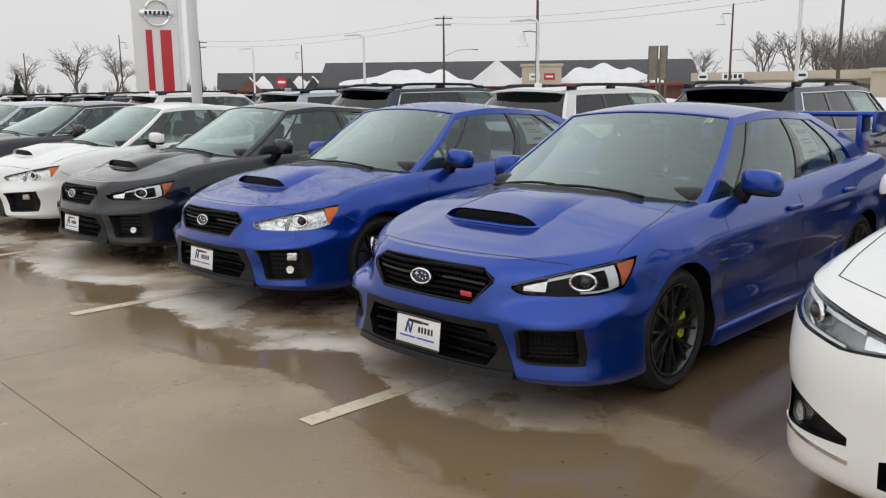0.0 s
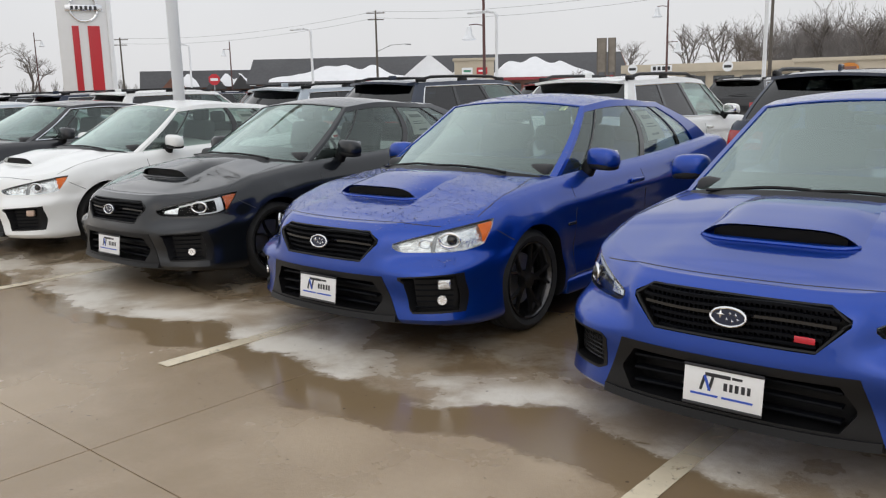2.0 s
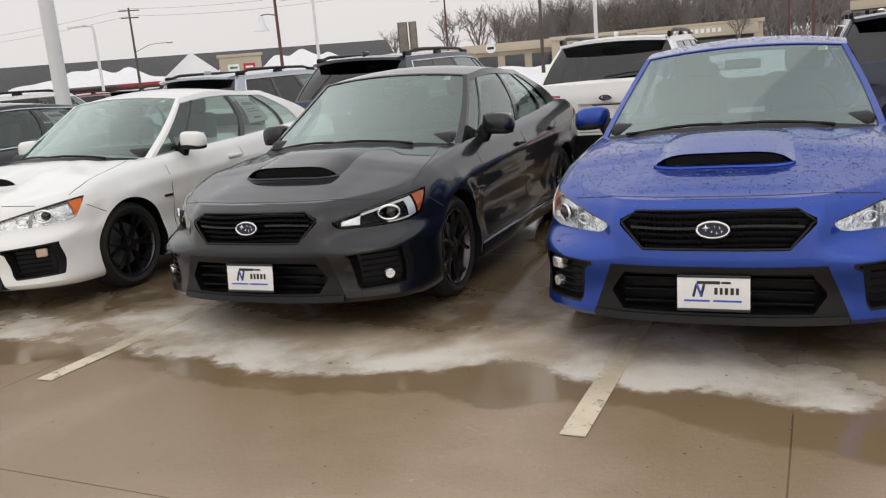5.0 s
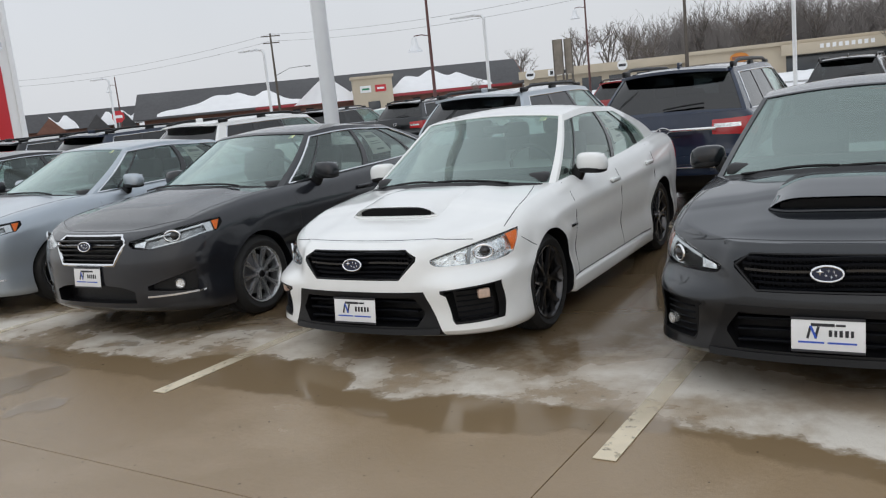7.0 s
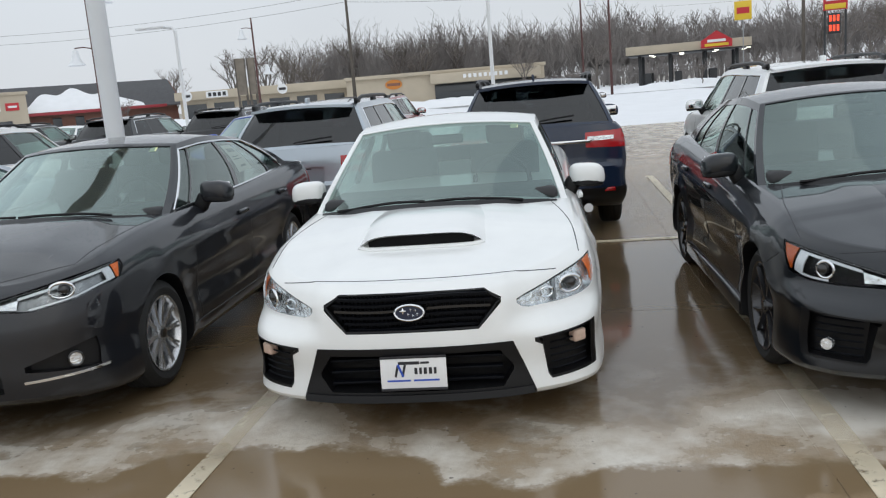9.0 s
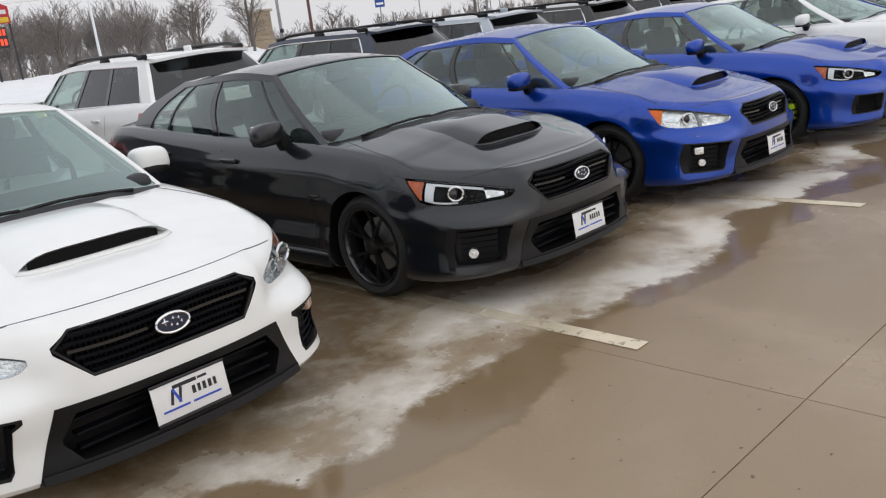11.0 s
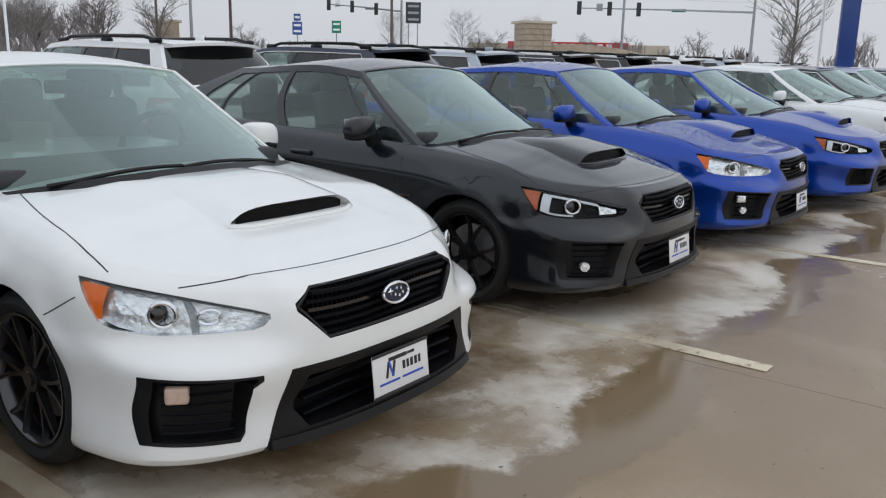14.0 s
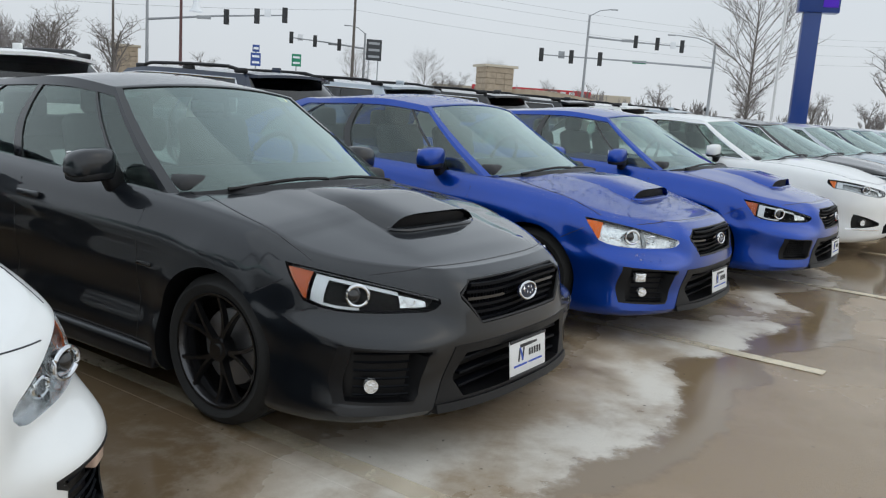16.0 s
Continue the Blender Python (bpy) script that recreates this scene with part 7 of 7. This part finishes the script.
def strip_mall():
    """Beige flat-roofed shops in two heights."""
    t = thing("shop_building", "low beige flat-roofed shop row with signs", "building", pose(-61.9, 123.5, 0, 0, 0, 11))
    part("wall", box((13.5, 6, 2.0), (27, 11, 4.0), 0.05), M_BEIGE, t)
    part("fascia", box((14.0, -0.2, 4.0), (29, 1.2, 1.3), 0.05), M_BEIGE, t)
    for k in range(6):
        part("shop_window", box((2.5 + 4.4 * k, 0.42, 1.5), (3.2, 0.12, 2.3), 0.02), M_DARKGLASS, t)
    for x, m_ in ((1.5, M_SIGNWHITE), (16.5, M_SIGNWHITE)):
        o = part("round_sign", cyl_bm(bmesh.new(), 0.8, 0.8, 0.15, pose(x, -0.88, 4.0, 90), 20), m_, t)
        part("sign_bar", box((x, -0.98, 4.0), (1.1, 0.03, 0.4), 0), M_INK, o)
    o = part("sign_board", box((6.2, -0.86, 4.0), (3.4, 0.12, 1.0), 0.02), M_SIGNWHITE, t)
    for k in range(4):
        part("sign_bar", box((5.1 + 0.75 * k, -0.94, 4.0), (0.5, 0.03, 0.6), 0), M_INK, o)
    t2 = thing("shop_building", "long beige shop building with parapet and orange sign", "building", pose(-33.2, 118.0, 0, 0, 0, 7))
    part("wall", box((14.6, 8, 2.15), (29.2, 15, 4.3), 0.05), M_BEIGE, t2)
    part("parapet", box((14.6, 0.4, 4.35), (29.6, 0.8, 0.5), 0.05), M_BEIGE, t2)
    part("canopy_front", box((20.5, -0.6, 3.4), (16, 1.2, 1.4), 0.05), M_BEIGE, t2)
    part("shop_window", box((20.5, 0.45, 1.4), (15, 0.12, 2.4), 0.02), M_DARKGLASS, t2)
    o = part("oval_sign", cyl_bm(bmesh.new(), 1.0, 1.0, 0.15, pose(7.0, 0.38, 3.1, 90) @ Matrix.Diagonal((1.25, 0.7, 1, 1)), 24), M_SIGNORANGE, t2, "orange oval sign")
    part("sign_bar", box((7.0, 0.28, 3.1), (1.9, 0.05, 0.4), 0.02), M_BRICK, o)
    for k in range(9):
        part("sign_bar", box((17.5 + 0.75 * k, -1.24, 3.5), (0.45, 0.06, 0.55), 0), M_SIGNWHITE, t2)


strip_mall()


def filling_station():
    t = thing("canopy", "beige filling station canopy on dark columns with lit lamps", "canopy", pose(13.0, 100.4, 0, 0, 0, -8))
    part("canopy_roof", box((0, 4, 4.35), (14.0, 12, 1.0), 0.05), M_BEIGE, t)
    part("canopy_edge", box((0, 4, 3.83), (14.1, 12.1, 0.12), 0.02), M_SIGNDARK, t)
    gb = part("gable_sign", prism([(1.5, 4.8), (3.2, 5.9), (4.9, 4.8), (4.9, 4.0), (1.5, 4.0)], "y", -2.3, -1.9), M_SIGNRED, t, "red and yellow gable sign")
    part("sign_bar", box((3.2, -2.34, 4.75), (2.0, 0.06, 0.3), 0), M_SIGNWHITE, gb)
    part("sign_bar", box((3.2, -2.34, 4.3), (2.6, 0.06, 0.3), 0), M_SIGNYELLOW, gb)
    for x in (-5.5, -2.0, 2.0, 5.5):
        for y in (0.0, 8.0):
            part("column", box((x, y, 1.9), (0.4, 0.4, 3.8), 0.03), M_SIGNDARK, t)
            part("canopy_lamp", box((x + 1.3, y + 0.5, 3.75), (0.5, 0.5, 0.06), 0.01), M_LAMPLIT, t)
            part("fuel_pump", box((x + 0.9, y, 0.85), (0.8, 0.6, 1.7), 0.06), M_SIGNDARK, t)
    board_sign(18.1, 94.3, 6.6, 8.6, 1.8, M_SIGNYELLOW, -8, "yellow and red roadside sign on a tall dark pole", 1, 1, M_SIGNRED)
    t = thing("price_sign", "tall station sign with red board and glowing red digits", "sign", pose(25.5, 87.2, 0, 0, 0, -15))
    part("panel", prism([(-1.1, 6.4), (1.1, 6.4), (1.1, 8.0), (0, 8.5), (-1.1, 8.0)], "y", -0.15, 0.15), M_SIGNRED, t)
    part("sign_bar", box((0, -0.18, 7.5), (1.7, 0.04, 0.4), 0), M_SIGNWHITE, t)
    part("yellow_band", box((0, -0.18, 6.75), (1.9, 0.05, 0.5), 0.01), M_SIGNYELLOW, t)
    pb = part("price_board", box((-0.1, 0, 5.1), (1.2, 0.3, 2.0), 0.03), M_SIGNDARK, t)
    for z in (5.6, 4.65):
        for k in range(3):
            part("led_digit", box((-0.45 + 0.35 * k, -0.17, z), (0.22, 0.03, 0.6), 0), M_LEDRED, pb)
    for x in (-0.95, 0.95):
        part("post", box((x, 0.1, 3.2), (0.2, 0.2, 6.4), 0.02), M_SIGNDARK, t)


filling_station()


def brick_block():
    t = thing("office_building", "flat-roofed dark red brick building with pale lettering", "building", pose(124, 10.9, 0, 0, 0, -88))
    part("wall", box((17, 8, 3.6), (34, 16, 7.2), 0.05), M_BRICK, t)
    part("parapet", box((17, 8, 7.3), (34.4, 16.4, 0.3), 0.03), M_STEELPOLE, t)
    for k in range(12):
        part("letter_bar", box((7.0 + 0.75 * k, -0.06, 5.1), (0.5, 0.08, 0.7), 0), M_SIGNWHITE, t)
    for k in range(6):
        w = part("window", box((3.5 + 5.2 * k, -0.03, 2.2), (2.4, 0.12, 1.8), 0.02), M_DARKGLASS, t)
        part("window_frame", box((3.5 + 5.2 * k, -0.08, 2.2), (0.12, 0.08, 1.8), 0), M_SIGNWHITE, w)


brick_block()


def stone_pillar(x, y, h, w, heading):
    t = thing("stone_pillar", "tan stone gateway pillar with a wide cap", "pillar", pose(x, y, 0, 0, 0, heading), "stone gateway pillars")
    rng = random.Random(7)
    part("pillar_core", box((0, 0, h / 2), (w * 0.9, w * 0.9, h), 0.02), M_TANSTONE, t)
    rows = 9
    for r in range(rows):
        off = 0.5 if r % 2 else 0.0
        z = (r + 0.5) * h / rows
        for k in range(3):
            cx = -w * 0.3 + w * 0.3 * k
            for face in range(2):
                c = (cx, -w * 0.455, z) if face == 0 else (-w * 0.455, cx, z)
                s = (w * (0.27 + 0.05 * rng.random()), 0.14, h / rows * 0.9) if face == 0 else (0.14, w * (0.27 + 0.05 * rng.random()), h / rows * 0.9)
                part("stone", box(c, s, 0.02, seg=1), M_TANSTONE, t)
    part("cap", box((0, 0, h + 0.12), (w * 1.12, w * 1.12, 0.28), 0.05), M_BEIGE, t)


stone_pillar(79.4, 51.5, 5.7, 3.6, -35)
stone_pillar(67.5, 105.8, 6.0, 3.6, -35)
t = thing("entrance_wall", "low curved tan stone entrance wall", "wall", pose(0, 0, 0))
bm = bmesh.new()
sec = []
for k in range(13):
    q = k / 12
    p = Vector((80.2, 50.0, 0)).lerp(Vector((86.5, 38.0, 0)), q)
    h = 3.4 - 1.6 * q * q + 0.25 * math.sin(3 * q)
    sec.append([bm.verts.new(v) for v in ((p.x, p.y, 0), (p.x + 0.6, p.y + 0.3, 0), (p.x + 0.6, p.y + 0.3, h), (p.x, p.y, h))])
for p, q in zip(sec, sec[1:]):
    for k in range(4):
        bm.faces.new((p[k], p[(k + 1) % 4], q[(k + 1) % 4], q[k]))
bm.faces.new(sec[0][::-1])
bm.faces.new(sec[-1])
part("wall_body", bm, M_TANSTONE, t)
t = thing("shop_building", "distant low shop with red and white fascia", "building", pose(150, 88, 0, 0, 0, -58))
part("wall", box((0, 0, 2.5), (40, 10, 5), 0.05), M_BEIGE, t)
part("fascia", box((0, -5.1, 4.6), (24, 0.4, 1.6), 0.05), M_SIGNRED, t)
for k in range(10):
    part("letter_bar", box((-8 + 1.8 * k, -5.35, 4.6), (1.1, 0.1, 0.9), 0), M_SIGNWHITE, t)


# ---- trees ----
def limb(bm, p, d, length, r, depth, rng, spread, thin):
    """A bent tapering limb with its twigs."""
    segs = 3
    pts = [p]
    for k in range(segs):
        d = (d + Vector((rng.uniform(-1, 1), rng.uniform(-1, 1), rng.uniform(-0.3, 0.7))) * 0.16).normalized()
        pts.append(pts[-1] + d * (length / segs))
    tube(pts, max(r, 0.006), 5 if depth > 2 else 3, 0.55, bm)
    if depth == 0:
        return
    for k in range(rng.randint(3, 4) if depth > 1 else thin):
        f = rng.uniform(0.35, 1.0)
        i = min(segs - 1, int(f * segs))
        q = pts[i].lerp(pts[i + 1], f * segs - i)
        side = Vector((rng.uniform(-1, 1), rng.uniform(-1, 1), rng.uniform(-0.15, 0.6))).normalized()
        limb(bm, q, (d * (1 - spread) + side * spread).normalized(), length * rng.uniform(0.5, 0.72), r * 0.55, depth - 1, rng, spread, thin)


def leader_tree(seed, h, label):
    """A young street tree: one straight stem with rising side branches all the way up."""
    rng = random.Random(seed)
    t = thing("tree", label, "tree", None, "bare winter trees")
    part("trunk", tube([(0, 0, 0), (0.02, 0.03, h * 0.35), (-0.03, 0.0, h * 0.7), (0, 0, h)], 0.11, 8, 0.12), M_BARK, t)
    bm = bmesh.new()
    for k in range(48):
        f = 0.14 + 0.84 * k / 48
        a = k * 2.4 + rng.uniform(-0.4, 0.4)
        out = h * 0.36 * math.sin(math.pi * min(1, 0.22 + 0.85 * (1 - f))) * rng.uniform(0.75, 1.15)
        limb(bm, Vector((0, 0, h * f)), Vector((math.cos(a), math.sin(a), rng.uniform(0.7, 1.15))).normalized(), out, 0.032 * (1.15 - f) + 0.008, 2, rng, 0.5, 5)
    part("crown", bm, M_BARK, t)
    return t


def bare_tree(seed, h, label, spread=0.62, depth=4, thin=4, r=None):
    rng = random.Random(seed)
    t = thing("tree", label, "tree", None, "bare winter trees")
    part("trunk", tube([(0, 0, 0), (0.03 * h, 0.01 * h, h * 0.2), (0.0, 0.0, h * 0.38)], r or h * 0.022, 8, 0.7), M_BARK, t)
    bm = bmesh.new()
    for k in range(5):
        a = 2 * math.pi * (k + rng.random() * 0.6) / 5
        limb(bm, Vector((0, 0, h * rng.uniform(0.2, 0.38))), Vector((0.55 * math.cos(a), 0.55 * math.sin(a), 1)).normalized(), h * 0.36, h * 0.011, depth - 1, rng, spread, thin)
    limb(bm, Vector((0, 0, h * 0.37)), Vector((0, 0, 1)), h * 0.4, h * 0.014, depth - 1, rng, spread, thin)
    part("crown", bm, M_BARK, t)
    return t


T1 = leader_tree(1, 8.6, "tall slender bare tree beside the car park")
T1.matrix_basis = pose(44.9, 12.4, 0)
T2 = bare_tree(2, 10.0, "broad bare tree with dense twiggy crown", 0.66, 5, 2)
T2.matrix_basis = pose(89.1, 11.1, 0)
T3 = bare_tree(3, 12.0, "tall bare tree in the winter wood", 0.55, 4, 3)
T3.matrix_basis = pose(-30, 144, 0)
rng = random.Random(11)
spots = [(-49, 140, 1.0), (-62, 148, 1.1), (-40, 152, 1.15), (-20, 146, 0.95), (-10, 150, 1.0), (2, 146, 0.9), (14, 146, 1.0), (22, 150, 1.05), (30, 142, 0.8), (38, 136, 0.85), (46, 128, 0.8), (-75, 150, 0.9), (-55, 145, 1.1)]
for x, y, k in spots:
    copy_thing(T3, pose(x, y, 0, 0, 0, rng.uniform(0, 360)) @ Matrix.Scale(k, 4))
for x, y, k in ((47, 89, 0.95), (53, 86, 0.9), (42, 93, 0.8), (50, 93, 0.85), (-155, 60, 1.2), (-150, 66, 1.15), (-150, 38, 1.0), (-146, 33, 0.95), (-152, 50, 0.9), (62, 100, 0.65), (70, 92, 0.6), (48, 112, 0.75), (40, 120, 0.8), (52, 106, 0.7), (120, 60, 0.6), (130, 52, 0.7), (118, 34, 0.6), (140, 30, 0.7), (112, 24, 0.55), (128, 20, 0.6), (98, 70, 0.6), (108, 80, 0.65), (135, 75, 0.7), (150, 5, 0.8), (-68, 118, 0.45), (12, 84, 0.28), (34, 96, 0.9), (30, 100, 0.9), (-7, 118, 0.7), (3, 112, 0.8), (-25, 138, 1.1), (-44, 136, 1.0)):
    copy_thing(T2, pose(x, y, 0, 0, 0, rng.uniform(0, 360)) @ Matrix.Scale(k, 4))
for x, y, k in ((85, 66, 0.75), (92, 60, 0.7), (76, 70, 0.7), (104, 30, 0.7)):
    copy_thing(T1, pose(x, y, 0, 0, 0, rng.uniform(0, 360)) @ Matrix.Scale(k, 4))


def wood(name, x0, y0, x1, y1, count, h0, h1, deep, seed, label):
    """A far winter wood: one mesh of many thin stems and twigs."""
    rng = random.Random(seed)
    verts, faces = [], []

    def stick(p, q, r):
        k = len(verts)
        for c, rr in ((p, r), (q, r * 0.4)):
            verts.extend([(c[0] - rr, c[1], c[2]), (c[0] + rr, c[1] - rr, c[2]), (c[0] + rr * 0.2, c[1] + rr, c[2])])
        faces.extend([(k, k + 1, k + 4, k + 3), (k + 1, k + 2, k + 5, k + 4), (k + 2, k, k + 3, k + 5)])

    for _ in range(count):
        f = rng.random()
        x, y = x0 + (x1 - x0) * f + rng.uniform(-3, 3), y0 + (y1 - y0) * f + rng.uniform(0, deep)
        h = rng.uniform(h0, h1) * (0.85 + 0.35 * noise.noise(Vector((f * 9, seed, 0))))
        fork = h * rng.uniform(0.12, 0.3)
        stick((x, y, 0), (x, y, fork), 0.13)
        for k in range(6):
            a, tilt = rng.uniform(0, 6.28), rng.uniform(0.1, 0.95)
            l = (h - fork) * rng.uniform(0.55, 0.8)
            b0 = (x, y, fork * rng.uniform(0.7, 1.0))
            b1 = (x + l * math.sin(tilt) * math.cos(a), y + l * math.sin(tilt) * math.sin(a) * 0.5, b0[2] + l * math.cos(tilt))
            stick(b0, b1, 0.06)
            for q in range(13 if h1 > 10 else 7):
                g_ = rng.uniform(0.3, 1.0)
                c0 = [b0[e] + (b1[e] - b0[e]) * g_ for e in range(3)]
                a2, t2, l2 = rng.uniform(0, 6.28), rng.uniform(0.2, 1.1), h * rng.uniform(0.08, 0.2)
                c1 = (c0[0] + l2 * math.sin(t2) * math.cos(a2), c0[1] + l2 * 0.3 * math.sin(a2), c0[2] + l2 * math.cos(t2))
                stick(c0, c1, 0.038)
                for w_ in range(2):
                    l3 = l2 * rng.uniform(0.4, 0.7)
                    g2 = rng.uniform(0.4, 1.0)
                    c2 = [c0[e] + (c1[e] - c0[e]) * g2 for e in range(3)]
                    stick(c2, (c2[0] + rng.uniform(-0.8, 0.8) * l3, c2[1], c2[2] + rng.uniform(0.3, 1.0) * l3), 0.027)
    o = new(name, mesh_of(name, verts, faces, (M_TWIG,), smooth=False))
    tagged(o, label, "wood", kind="stuff")


wood("winter_wood", -52, 146, 10, 142, 280, 12, 19.5, 30, 21, "tall grey-brown leafless wood beyond the street")
wood("winter_wood", 5, 142, 70, 128, 210, 11, 16.5, 30, 27, "grey-brown leafless wood beyond the street")
wood("winter_scrub", 55, 118, 135, 62, 170, 3, 6.5, 25, 22, "low leafless scrub beyond the crossing")
wood("winter_scrub", 128, 62, 150, -40, 170, 3, 7, 30, 23, "leafless scrub behind the car park's end")
wood("winter_scrub", -230, 30, -150, 130, 150, 4, 9, 20, 24, "distant leafless scrub beyond the houses")
wood("winter_scrub", -60, 136, 75, 122, 300, 2.5, 5.5, 8, 29, "dense brown undergrowth at the foot of the wood")
for x, y, h in ((-150, 48, 5.5), (-146, 43, 4.5)):
    t = thing("conifer", "small dark evergreen tree", "tree", pose(x, y, 0))
    bm = bmesh.new()
    rg = random.Random(int(h * 10))
    for k in range(90):
        z = h * (0.08 + 0.9 * k / 90)
        a = k * 2.4
        r = (h - z) * 0.33 + 0.1
        tube([(0, 0, z + 0.3), (r * 0.6 * math.cos(a), r * 0.6 * math.sin(a), z + 0.1), (r * math.cos(a), r * math.sin(a), z - 0.15)], 0.22, 5, 0.2, bm)
    part("crown", bm, M_EVERGREEN, t)
    part("trunk", tube([(0, 0, 0), (0, 0, h / 2), (0, 0, h)], 0.12, 6, 0.2), M_BARK, t)
